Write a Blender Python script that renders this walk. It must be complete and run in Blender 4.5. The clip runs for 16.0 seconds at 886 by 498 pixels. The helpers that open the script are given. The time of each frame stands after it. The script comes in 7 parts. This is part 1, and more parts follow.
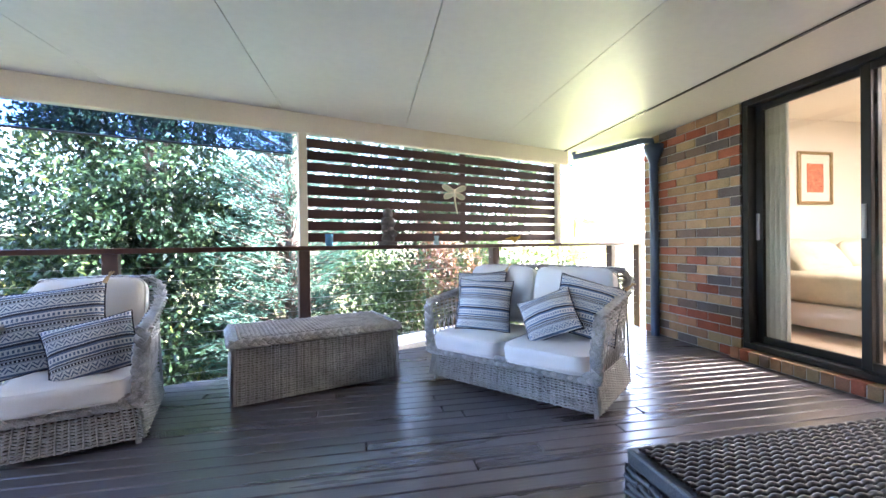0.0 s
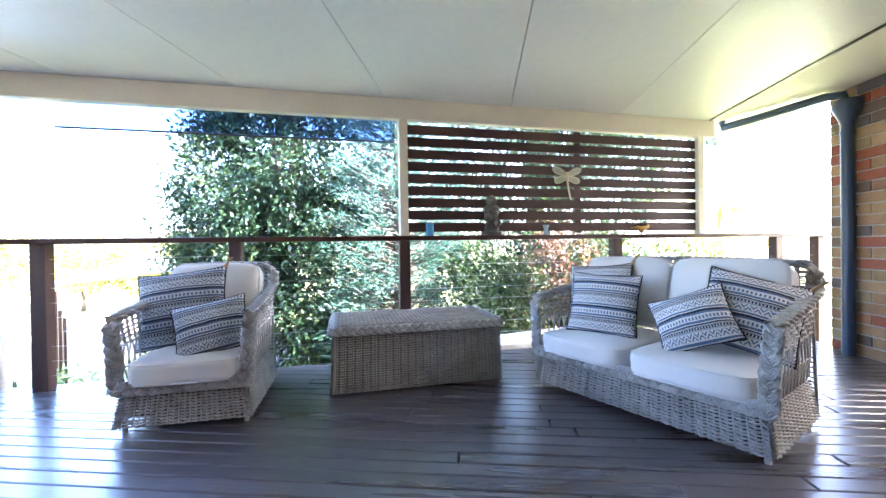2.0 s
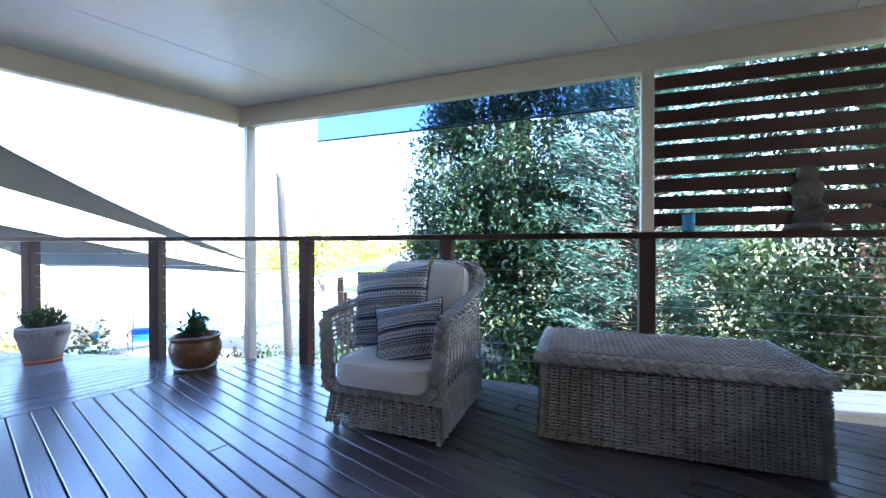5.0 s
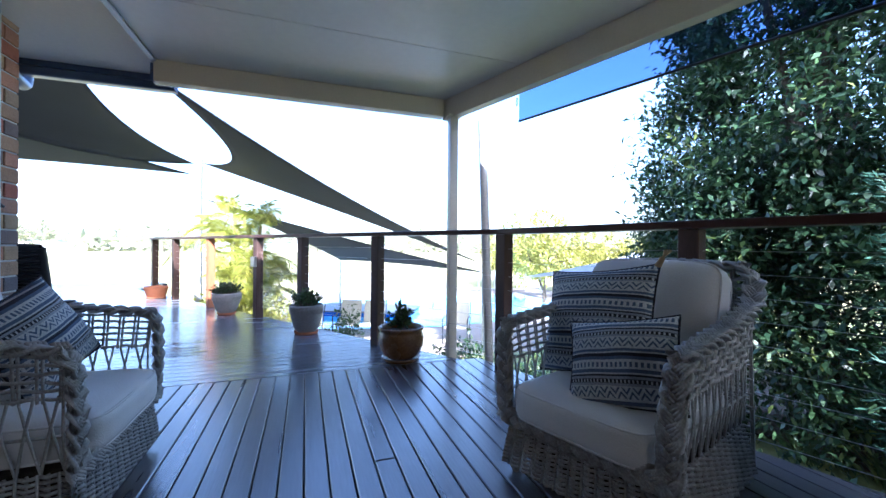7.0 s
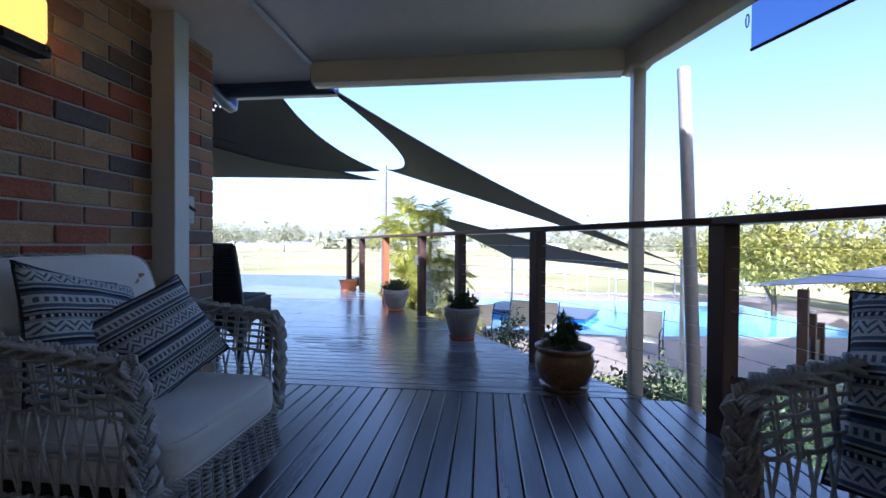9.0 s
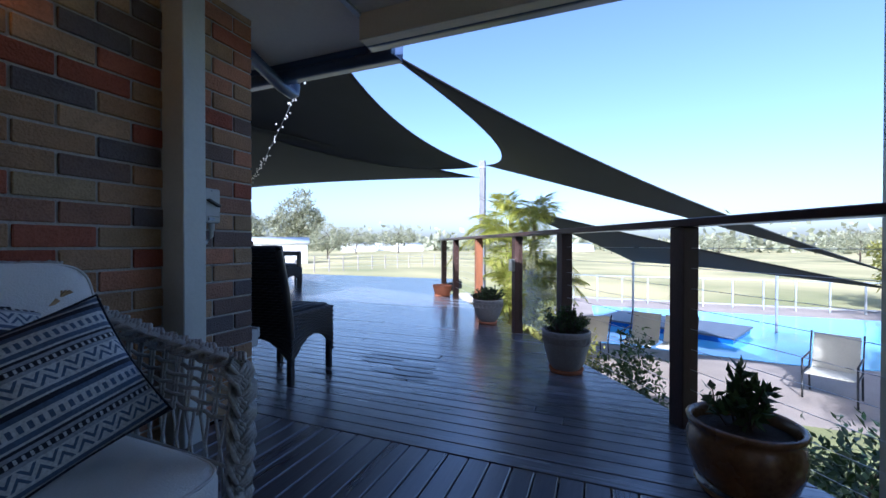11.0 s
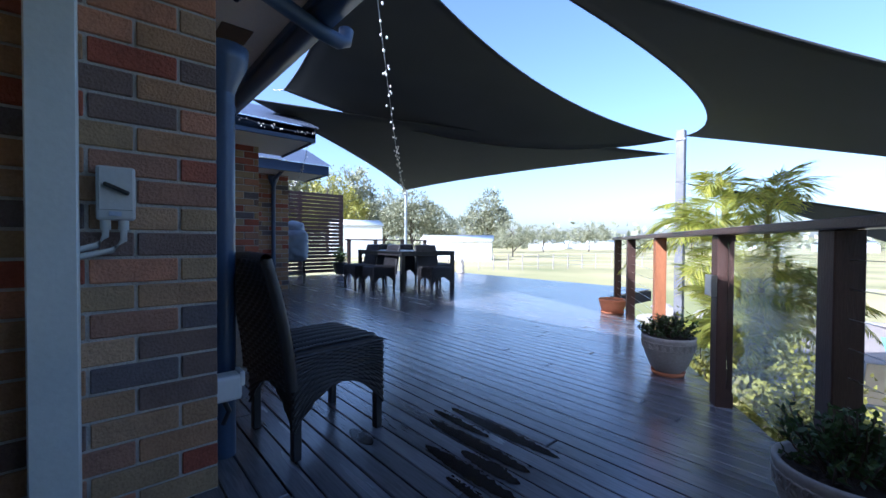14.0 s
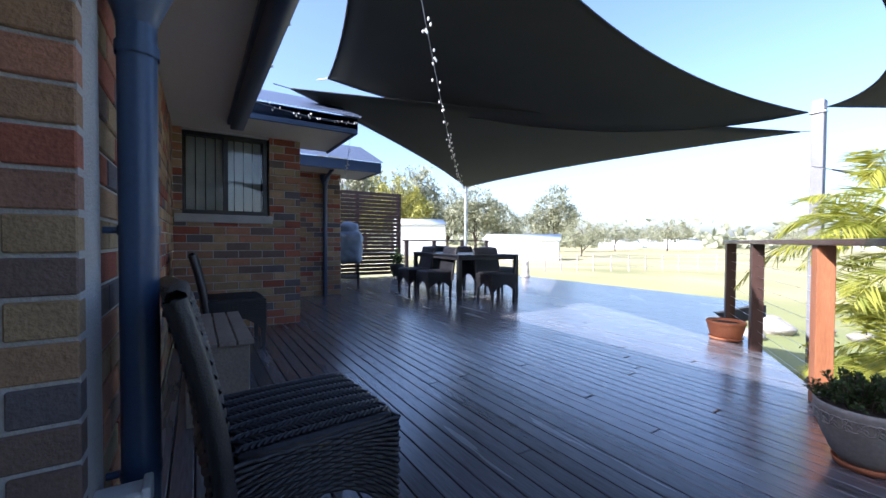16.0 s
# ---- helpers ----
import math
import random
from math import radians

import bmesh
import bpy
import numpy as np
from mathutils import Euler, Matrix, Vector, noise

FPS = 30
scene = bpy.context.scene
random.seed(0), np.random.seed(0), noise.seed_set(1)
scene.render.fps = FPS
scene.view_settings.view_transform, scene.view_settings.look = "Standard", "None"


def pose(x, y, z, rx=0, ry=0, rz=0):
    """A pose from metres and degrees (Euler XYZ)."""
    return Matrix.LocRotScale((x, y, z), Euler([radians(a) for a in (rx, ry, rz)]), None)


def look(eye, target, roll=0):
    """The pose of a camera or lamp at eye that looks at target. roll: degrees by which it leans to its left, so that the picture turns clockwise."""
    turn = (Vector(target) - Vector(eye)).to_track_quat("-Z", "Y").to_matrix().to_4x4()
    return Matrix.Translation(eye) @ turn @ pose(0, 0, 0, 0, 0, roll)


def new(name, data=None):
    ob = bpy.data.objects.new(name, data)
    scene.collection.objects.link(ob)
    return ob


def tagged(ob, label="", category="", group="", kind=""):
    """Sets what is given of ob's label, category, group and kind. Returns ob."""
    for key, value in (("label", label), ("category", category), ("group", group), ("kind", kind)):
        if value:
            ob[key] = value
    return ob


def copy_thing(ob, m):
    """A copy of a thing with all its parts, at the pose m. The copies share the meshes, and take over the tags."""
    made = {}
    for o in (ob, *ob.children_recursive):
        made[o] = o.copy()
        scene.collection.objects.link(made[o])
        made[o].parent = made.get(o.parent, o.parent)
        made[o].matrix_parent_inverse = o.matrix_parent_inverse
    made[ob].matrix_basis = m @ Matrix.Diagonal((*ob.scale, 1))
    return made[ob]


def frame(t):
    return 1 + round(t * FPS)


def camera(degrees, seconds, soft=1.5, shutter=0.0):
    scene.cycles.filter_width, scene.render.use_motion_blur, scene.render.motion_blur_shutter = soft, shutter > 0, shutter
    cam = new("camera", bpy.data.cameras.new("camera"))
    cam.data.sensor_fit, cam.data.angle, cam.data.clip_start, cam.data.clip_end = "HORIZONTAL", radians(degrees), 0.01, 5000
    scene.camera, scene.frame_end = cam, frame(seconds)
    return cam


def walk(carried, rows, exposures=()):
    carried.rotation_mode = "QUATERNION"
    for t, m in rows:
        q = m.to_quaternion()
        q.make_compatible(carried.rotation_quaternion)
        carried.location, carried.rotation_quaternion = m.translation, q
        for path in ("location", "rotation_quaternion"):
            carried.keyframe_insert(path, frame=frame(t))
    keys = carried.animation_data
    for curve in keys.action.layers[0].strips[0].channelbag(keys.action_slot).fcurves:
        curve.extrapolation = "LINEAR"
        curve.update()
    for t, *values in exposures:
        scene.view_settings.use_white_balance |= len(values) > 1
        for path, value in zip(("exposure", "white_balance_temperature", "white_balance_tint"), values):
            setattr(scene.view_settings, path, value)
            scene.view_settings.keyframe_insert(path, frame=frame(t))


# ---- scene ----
cam = camera(96.8, 16.0)
PATH = [
    (0, (-0.541, 0.94, 0.988), (-0.174, 2.906, 0.973), -0.8),
    (0.5, (-0.511, 1.042, 0.973), (-0.277, 3.028, 0.964), -0.9),
    (1, (-0.474, 1.13, 0.956), (-0.387, 3.128, 0.947), -0.8),
    (1.5, (-0.455, 1.187, 0.95), (-0.52, 3.186, 0.939), -0.8),
    (2, (-0.463, 1.223, 0.918), (-0.656, 3.214, 0.903), -0.8),
    (2.5, (-0.505, 1.282, 0.904), (-0.824, 3.257, 0.891), -0.5),
    (3, (-0.531, 1.359, 0.895), (-1.006, 3.302, 0.884), -0.3),
    (3.5, (-0.535, 1.47, 0.899), (-1.186, 3.361, 0.889), -0.3),
    (6, (-0.699, 2.035, 0.934), (-2.32, 3.206, 0.927), 0.3),
    (6.5, (-0.815, 2.156, 0.874), (-2.587, 3.083, 0.875), 0.5),
    (7, (-0.901, 2.247, 0.871), (-2.79, 2.907, 0.863), 0.5),
    (7.5, (-1.002, 2.316, 0.886), (-2.96, 2.724, 0.873), 0.6),
    (8, (-1.145, 2.401, 0.893), (-3.137, 2.581, 0.878), 0.6),
    (8.5, (-1.279, 2.443, 0.882), (-3.278, 2.417, 0.86), 0.6),
    (9, (-1.42, 2.463, 0.871), (-3.409, 2.253, 0.847), 0.3),
    (9.5, (-1.573, 2.474, 0.877), (-3.539, 2.106, 0.85), 0.3),
    (12, (-2.66, 2.471, 0.873), (-4.408, 1.5, 0.846), 0.2),
    (12.5, (-2.877, 2.465, 0.893), (-4.543, 1.359, 0.853), 0.4),
    (13, (-3.094, 2.441, 0.888), (-4.644, 1.179, 0.855), 0.4),
    (13.5, (-3.286, 2.405, 0.898), (-4.726, 1.017, 0.863), 0.3),
    (14, (-3.49, 2.331, 0.916), (-4.81, 0.829, 0.883), 0.3),
    (14.5, (-3.678, 2.251, 0.926), (-4.862, 0.64, 0.886), 0.4),
    (15, (-3.814, 2.107, 0.93), (-4.907, 0.432, 0.888), 0.4),
    (15.5, (-3.918, 1.934, 0.953), (-4.989, 0.246, 0.918), 0.3),
    (16, (-4.025, 1.773, 0.981), (-5.086, 0.078, 0.939), 0.3),
]
EXPOSURE = [(0.0, 4.6, 5650, 24), (2.0, 4.65, 5550, 23), (3.5, 4.15, 5300, 19), (6.0, 3.05, 5050, 17), (7.0, 2.5, 5050, 17), (9.0, 1.4, 5150, 23), (12.0, 1.0, 4950, 18), (14.0, 1.15, 5050, 18), (16.0, 1.35, 5500, 20)]
walk(cam, [(t, look(eye, target, roll)) for t, eye, target, roll in PATH], EXPOSURE)

# ---- light ----
SUN_DIR = Vector((1.38, -0.04, 1.0)).normalized()
world = bpy.data.worlds.new("sky")
scene.world = world
world.use_nodes = True
_wn = world.node_tree.nodes
_sky = _wn.new("ShaderNodeTexSky")
_sky.sky_type = "NISHITA"
_sky.sun_disc = False
_sky.sun_elevation = math.asin(SUN_DIR.z)
_sky.sun_rotation = math.atan2(SUN_DIR.x, SUN_DIR.y)
_sky.dust_density = 2.5
_sky.air_density = 1.0
world.node_tree.links.new(_sky.outputs[0], _wn["Background"].inputs[0])
_wn["Background"].inputs[1].default_value = 0.15
_sun = new("sun", bpy.data.lights.new("sun", "SUN"))
_sun.data.energy, _sun.data.angle, _sun.data.color = 5.0, radians(0.55), (1.0, 0.95, 0.86)
_sun.matrix_world = look((30 * SUN_DIR.x, 30 * SUN_DIR.y, 30 * SUN_DIR.z), (0, 0, 0))

# ---- materials ----
def mat(name, color, rough=0.6, var=0.15, scale=6.0, fine=60.0, bump=0.1, metal=0.0, stretch=(1, 1, 1), spec=0.5, rnd=0.0, ramp=None, trans=0.0, sheen=0.0, rough_var=0.12):
    """Principled surface with variation at two scales; ramp: colours picked by each piece at random."""
    m = bpy.data.materials.new(name)
    m.use_nodes = True
    nt = m.node_tree
    n, l = nt.nodes, nt.links
    b = n["Principled BSDF"]
    tc = n.new("ShaderNodeTexCoord")
    mp = n.new("ShaderNodeMapping")
    mp.inputs["Scale"].default_value = stretch
    l.new(tc.outputs["Object"], mp.inputs["Vector"])
    oi = n.new("ShaderNodeObjectInfo")
    off = n.new("ShaderNodeVectorMath")
    off.operation = "MULTIPLY_ADD"
    off.inputs[1].default_value = (37.0, 91.0, 53.0)
    cmb = n.new("ShaderNodeCombineXYZ")
    for k in range(3):
        l.new(oi.outputs["Random"], cmb.inputs[k])
    l.new(cmb.outputs[0], off.inputs[0])
    l.new(mp.outputs[0], off.inputs[2])
    n1 = n.new("ShaderNodeTexNoise")
    n1.inputs["Scale"].default_value = scale
    n1.inputs["Detail"].default_value = 4
    n2 = n.new("ShaderNodeTexNoise")
    n2.inputs["Scale"].default_value = fine
    n2.inputs["Detail"].default_value = 3
    l.new(off.outputs[0], n1.inputs["Vector"])
    l.new(off.outputs[0], n2.inputs["Vector"])
    if ramp:
        cr = n.new("ShaderNodeValToRGB")
        cr.color_ramp.interpolation = "CONSTANT"
        el = cr.color_ramp.elements
        el[0].position, el[0].color = 0.0, (*ramp[0], 1)
        el[1].position, el[1].color = 1.0 / len(ramp), (*ramp[1], 1)
        for k in range(2, len(ramp)):
            e = el.new(k / len(ramp))
            e.color = (*ramp[k], 1)
        l.new(oi.outputs["Random"], cr.inputs[0])
        base = cr.outputs[0]
    else:
        rgb = n.new("ShaderNodeRGB")
        rgb.outputs[0].default_value = (*color, 1)
        base = rgb.outputs[0]
    # brightness factor from both noises and, if asked, per piece
    add = n.new("ShaderNodeMath")
    add.operation = "ADD"
    l.new(n1.outputs["Fac"], add.inputs[0])
    l.new(n2.outputs["Fac"], add.inputs[1])
    rng = n.new("ShaderNodeMapRange")
    rng.inputs["From Min"].default_value, rng.inputs["From Max"].default_value = 0.6, 1.4
    rng.inputs["To Min"].default_value, rng.inputs["To Max"].default_value = 1 - var, 1 + var
    l.new(add.outputs[0], rng.inputs[0])
    fac = rng.outputs[0]
    if rnd:
        r2 = n.new("ShaderNodeMapRange")
        r2.inputs["To Min"].default_value, r2.inputs["To Max"].default_value = 1 - rnd, 1 + rnd
        l.new(oi.outputs["Random"], r2.inputs[0])
        mu = n.new("ShaderNodeMath")
        mu.operation = "MULTIPLY"
        l.new(fac, mu.inputs[0])
        l.new(r2.outputs[0], mu.inputs[1])
        fac = mu.outputs[0]
    mul = n.new("ShaderNodeVectorMath")
    mul.operation = "SCALE"
    l.new(base, mul.inputs[0])
    l.new(fac, mul.inputs["Scale"])
    l.new(mul.outputs[0], b.inputs["Base Color"])
    rr = n.new("ShaderNodeMapRange")
    rr.inputs["To Min"].default_value, rr.inputs["To Max"].default_value = max(rough - rough_var, 0.02), min(rough + rough_var, 1.0)
    l.new(n1.outputs["Fac"], rr.inputs[0])
    l.new(rr.outputs[0], b.inputs["Roughness"])
    b.inputs["Metallic"].default_value = metal
    b.inputs["Specular IOR Level"].default_value = spec
    if sheen:
        b.inputs["Sheen Weight"].default_value = sheen
    if bump:
        bp = n.new("ShaderNodeBump")
        bp.inputs["Strength"].default_value = bump
        bp.inputs["Distance"].default_value = 0.01
        l.new(n2.outputs["Fac"], bp.inputs["Height"])
        l.new(bp.outputs[0], b.inputs["Normal"])
    if trans:
        tr = n.new("ShaderNodeBsdfTranslucent")
        mx = n.new("ShaderNodeMixShader")
        mx.inputs[0].default_value = trans
        l.new(mul.outputs[0], tr.inputs[0])
        l.new(b.outputs[0], mx.inputs[1])
        l.new(tr.outputs[0], mx.inputs[2])
        l.new(mx.outputs[0], n["Material Output"].inputs[0])
    return m


def leaf_mat(name, dark, light, trans=0.35, rough=0.45, yellow=None):
    """Leaves: colour by island and by clump, partly see-through."""
    m = bpy.data.materials.new(name)
    m.use_nodes = True
    n, l = m.node_tree.nodes, m.node_tree.links
    b = n["Principled BSDF"]
    geo = n.new("ShaderNodeNewGeometry")
    tc = n.new("ShaderNodeTexCoord")
    nz = n.new("ShaderNodeTexNoise")
    nz.inputs["Scale"].default_value = 1.3
    l.new(tc.outputs["Object"], nz.inputs["Vector"])
    av = n.new("ShaderNodeMath")
    av.operation = "MULTIPLY_ADD"
    av.inputs[1].default_value = 0.5
    l.new(geo.outputs["Random Per Island"], av.inputs[0])
    sc = n.new("ShaderNodeMath")
    sc.operation = "MULTIPLY"
    sc.inputs[1].default_value = 0.6
    l.new(nz.outputs["Fac"], sc.inputs[0])
    l.new(sc.outputs[0], av.inputs[2])
    cr = n.new("ShaderNodeValToRGB")
    el = cr.color_ramp.elements
    el[0].position, el[0].color = 0.2, (*dark, 1)
    el[1].position, el[1].color = 0.75, (*light, 1)
    if yellow:
        e = el.new(0.95)
        e.color = (*yellow, 1)
    l.new(av.outputs[0], cr.inputs[0])
    l.new(cr.outputs[0], b.inputs["Base Color"])
    b.inputs["Roughness"].default_value = rough
    tr = n.new("ShaderNodeBsdfTranslucent")
    mx = n.new("ShaderNodeMixShader")
    mx.inputs[0].default_value = trans
    l.new(cr.outputs[0], tr.inputs[0])
    l.new(b.outputs[0], mx.inputs[1])
    l.new(tr.outputs[0], mx.inputs[2])
    l.new(mx.outputs[0], n["Material Output"].inputs[0])
    return m


def glass_mat(name, tint=(1, 1, 1), rough=0.0):
    m = bpy.data.materials.new(name)
    m.use_nodes = True
    b = m.node_tree.nodes["Principled BSDF"]
    b.inputs["Base Color"].default_value = (*tint, 1)
    b.inputs["Transmission Weight"].default_value = 1.0
    b.inputs["Roughness"].default_value = rough
    b.inputs["IOR"].default_value = 1.45
    return m


def water_mat():
    m = bpy.data.materials.new("pool_water")
    m.use_nodes = True
    n, l = m.node_tree.nodes, m.node_tree.links
    b = n["Principled BSDF"]
    b.inputs["Base Color"].default_value = (0.16, 0.47, 0.72, 1)
    b.inputs["Roughness"].default_value = 0.06
    nz = n.new("ShaderNodeTexNoise")
    nz.inputs["Scale"].default_value = 3.0
    bp = n.new("ShaderNodeBump")
    bp.inputs["Strength"].default_value = 0.15
    l.new(nz.outputs["Fac"], bp.inputs["Height"])
    l.new(bp.outputs[0], b.inputs["Normal"])
    return m


def pattern_mat(name, light=(0.62, 0.63, 0.62), blue=(0.10, 0.16, 0.27), dark=(0.02, 0.025, 0.045)):
    """Woven cushion cover: cross bands of blue and cream, zigzags and rows of dashes. Uses the mesh's UV."""
    m = bpy.data.materials.new(name)
    m.use_nodes = True
    n, l = m.node_tree.nodes, m.node_tree.links
    b = n["Principled BSDF"]
    b.inputs["Roughness"].default_value = 0.9
    uv = n.new("ShaderNodeUVMap")
    sp = n.new("ShaderNodeSeparateXYZ")
    l.new(uv.outputs[0], sp.inputs[0])

    def math1(op, a, b2=None, c=None):
        q = n.new("ShaderNodeMath")
        q.operation = op
        for k, v in enumerate((a, b2, c)):
            if v is None:
                continue
            if isinstance(v, (int, float)):
                q.inputs[k].default_value = v
            else:
                l.new(v, q.inputs[k])
        return q.outputs[0]

    def ramp(fac, stops):
        cr = n.new("ShaderNodeValToRGB")
        cr.color_ramp.interpolation = "CONSTANT"
        el = cr.color_ramp.elements
        el[0].position, el[0].color = stops[0][0], (*stops[0][1], 1)
        el[1].position, el[1].color = stops[1][0], (*stops[1][1], 1)
        for p, c in stops[2:]:
            e = el.new(p)
            e.color = (*c, 1)
        l.new(fac, cr.inputs[0])
        return cr.outputs[0]

    u, v = sp.outputs[0], sp.outputs[1]
    L, B, D = light, blue, dark
    M = tuple((a + c) / 2 for a, c in zip(L, B))
    f = math1("FRACT", math1("MULTIPLY", v, 2.6))
    bands = ramp(f, [(0, D), (0.07, L), (0.10, B), (0.16, L), (0.42, M), (0.47, D), (0.55, M), (0.60, D), (0.64, L), (0.67, B), (0.74, L), (0.93, B)])
    # zigzag inside the wide light band
    z = math1("MULTIPLY", math1("ABSOLUTE", math1("SUBTRACT", math1("FRACT", math1("MULTIPLY", u, 11.0)), 0.5)), 0.30)
    zz = math1("FRACT", math1("MULTIPLY", math1("SUBTRACT", f, z), 7.5))
    zmask = math1("MULTIPLY", math1("GREATER_THAN", f, 0.20), math1("LESS_THAN", f, 0.40))
    zsel = math1("MULTIPLY", zmask, math1("LESS_THAN", zz, 0.42))
    # dashes inside the second light band
    dm = math1("MULTIPLY", math1("GREATER_THAN", f, 0.78), math1("LESS_THAN", f, 0.88))
    dsel = math1("MULTIPLY", dm, math1("GREATER_THAN", math1("FRACT", math1("MULTIPLY", u, 24.0)), 0.5))
    dm2 = math1("MULTIPLY", math1("GREATER_THAN", f, 0.48), math1("LESS_THAN", f, 0.54))
    dsel2 = math1("MULTIPLY", dm2, math1("GREATER_THAN", math1("FRACT", math1("MULTIPLY", u, 30.0)), 0.6))

    def mix(sel, c1, c2):
        q = n.new("ShaderNodeMix")
        q.data_type = "RGBA"
        l.new(sel, q.inputs[0])
        l.new(c1, q.inputs[6])
        q.inputs[7].default_value = (*c2, 1)
        return q.outputs[2]

    col = mix(zsel, bands, B)
    col = mix(dsel, col, B)
    col = mix(dsel2, col, L)
    nz = n.new("ShaderNodeTexNoise")
    nz.inputs["Scale"].default_value = 160.0
    tc = n.new("ShaderNodeTexCoord")
    l.new(tc.outputs["Object"], nz.inputs["Vector"])
    sc = n.new("ShaderNodeVectorMath")
    sc.operation = "SCALE"
    l.new(col, sc.inputs[0])
    l.new(math1("MULTIPLY_ADD", nz.outputs["Fac"], 0.9, 0.55), sc.inputs["Scale"])
    l.new(sc.outputs[0], b.inputs["Base Color"])
    bp = n.new("ShaderNodeBump")
    bp.inputs["Strength"].default_value = 0.4
    bp.inputs["Distance"].default_value = 0.004
    l.new(nz.outputs["Fac"], bp.inputs["Height"])
    l.new(bp.outputs[0], b.inputs["Normal"])
    return m


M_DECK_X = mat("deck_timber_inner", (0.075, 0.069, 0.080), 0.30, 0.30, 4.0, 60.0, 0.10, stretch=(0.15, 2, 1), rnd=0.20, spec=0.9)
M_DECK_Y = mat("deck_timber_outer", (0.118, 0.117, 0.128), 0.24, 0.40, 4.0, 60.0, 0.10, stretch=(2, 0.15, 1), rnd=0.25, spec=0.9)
for _m in (M_DECK_X, M_DECK_Y):  # oiled finish
    _b = _m.node_tree.nodes["Principled BSDF"]
    _b.inputs["Coat Weight"].default_value, _b.inputs["Coat Roughness"].default_value = 0.45, 0.22
M_STAIN = mat("dark_red_timber", (0.050, 0.020, 0.014), 0.45, 0.35, 5.0, 80.0, 0.15, stretch=(0.3, 3, 3), rnd=0.2)
M_RAIL = mat("rail_timber", (0.055, 0.022, 0.015), 0.32, 0.35, 5.0, 80.0, 0.15, stretch=(0.3, 3, 3))
M_POST = mat("post_timber", (0.060, 0.030, 0.022), 0.5, 0.35, 5.0, 80.0, 0.15, stretch=(3, 3, 0.3))
M_CREAM = mat("cream_paint", (0.74, 0.68, 0.55), 0.45, 0.06, 4.0, 80.0, 0.03)
M_CEIL = mat("ceiling_panel_paint", (0.82, 0.82, 0.79), 0.36, 0.04, 1.5, 20.0, 0.02, spec=0.5, rough_var=0.05)
M_SOFFIT = mat("soffit_paint", (0.76, 0.73, 0.66), 0.6, 0.05, 2.0, 40.0, 0.03)
M_DARKMETAL = mat("dark_powder_coat", (0.012, 0.013, 0.014), 0.35, 0.2, 5.0, 90.0, 0.03)
M_GUTTER = mat("blue_grey_paint", (0.045, 0.075, 0.14), 0.35, 0.15, 4.0, 60.0, 0.04)
M_MORTAR = mat("mortar", (0.44, 0.43, 0.41), 0.95, 0.2, 8.0, 120.0, 0.5)
M_BRICK = mat("clay_brick", (0.3, 0.2, 0.15), 0.9, 0.28, 9.0, 110.0, 0.6, rnd=0.12, ramp=[(0.36, 0.25, 0.14), (0.30, 0.085, 0.05), (0.38, 0.29, 0.17), (0.17, 0.12, 0.10), (0.37, 0.24, 0.14), (0.34, 0.20, 0.11), (0.33, 0.21, 0.12), (0.12, 0.105, 0.11), (0.40, 0.27, 0.16), (0.27, 0.15, 0.10), (0.30, 0.10, 0.06), (0.36, 0.17, 0.10)])
M_BRICK_ISLE = M_BRICK.copy()
M_BRICK_ISLE.name = "clay_brick_far"
_g = M_BRICK_ISLE.node_tree.nodes.new("ShaderNodeNewGeometry")
for _l in [q for q in M_BRICK_ISLE.node_tree.links if q.from_socket.name == "Random" and q.to_node.type in ("VALTORGB", "MAP_RANGE")]:
    M_BRICK_ISLE.node_tree.links.new(_g.outputs["Random Per Island"], _l.to_socket)
M_WICKER = mat("whitewashed_wicker", (0.36, 0.365, 0.355), 0.55, 0.40, 12.0, 150.0, 0.3)
M_WICKDARK = mat("dark_wicker", (0.020, 0.019, 0.021), 0.38, 0.35, 12.0, 150.0, 0.2)
M_WICKBOX = mat("grey_wicker", (0.055, 0.062, 0.072), 0.45, 0.3, 12.0, 150.0, 0.2)
M_CUSH = mat("cream_canvas", (0.66, 0.66, 0.65), 0.9, 0.07, 5.0, 220.0, 0.25, sheen=0.2)
M_PATTERN = pattern_mat("blue_woven_cover")
M_PATTERN2 = pattern_mat("dark_woven_cover", (0.48, 0.50, 0.51), (0.075, 0.11, 0.18), (0.018, 0.022, 0.036))
M_TERRA = mat("terracotta", (0.48, 0.17, 0.075), 0.8, 0.15, 8.0, 60.0, 0.1)
M_BROWNPOT = mat("brown_glaze", (0.17, 0.085, 0.03), 0.25, 0.35, 7.0, 60.0, 0.05)
M_STONEPOT = mat("pale_stoneware", (0.33, 0.31, 0.285), 0.75, 0.2, 8.0, 60.0, 0.2)
M_SOIL = mat("soil", (0.03, 0.02, 0.013), 0.95, 0.4, 20.0, 120.0, 0.8)
M_BARK = mat("bark", (0.10, 0.075, 0.055), 0.95, 0.4, 6.0, 60.0, 0.8, stretch=(3, 3, 0.6))
M_STEEL = mat("stainless_wire", (0.55, 0.55, 0.55), 0.3, 0.05, 5.0, 50.0, 0.0, metal=1.0)
M_GALV = mat("galvanised_steel", (0.42, 0.45, 0.47), 0.45, 0.12, 5.0, 50.0, 0.03, metal=0.6)
M_SAIL = mat("shade_cloth", (0.060, 0.066, 0.068), 0.85, 0.22, 1.6, 240.0, 0.15, trans=0.30)
M_WHITEP = mat("white_plastic", (0.62, 0.63, 0.62), 0.4, 0.05, 4.0, 60.0, 0.02)
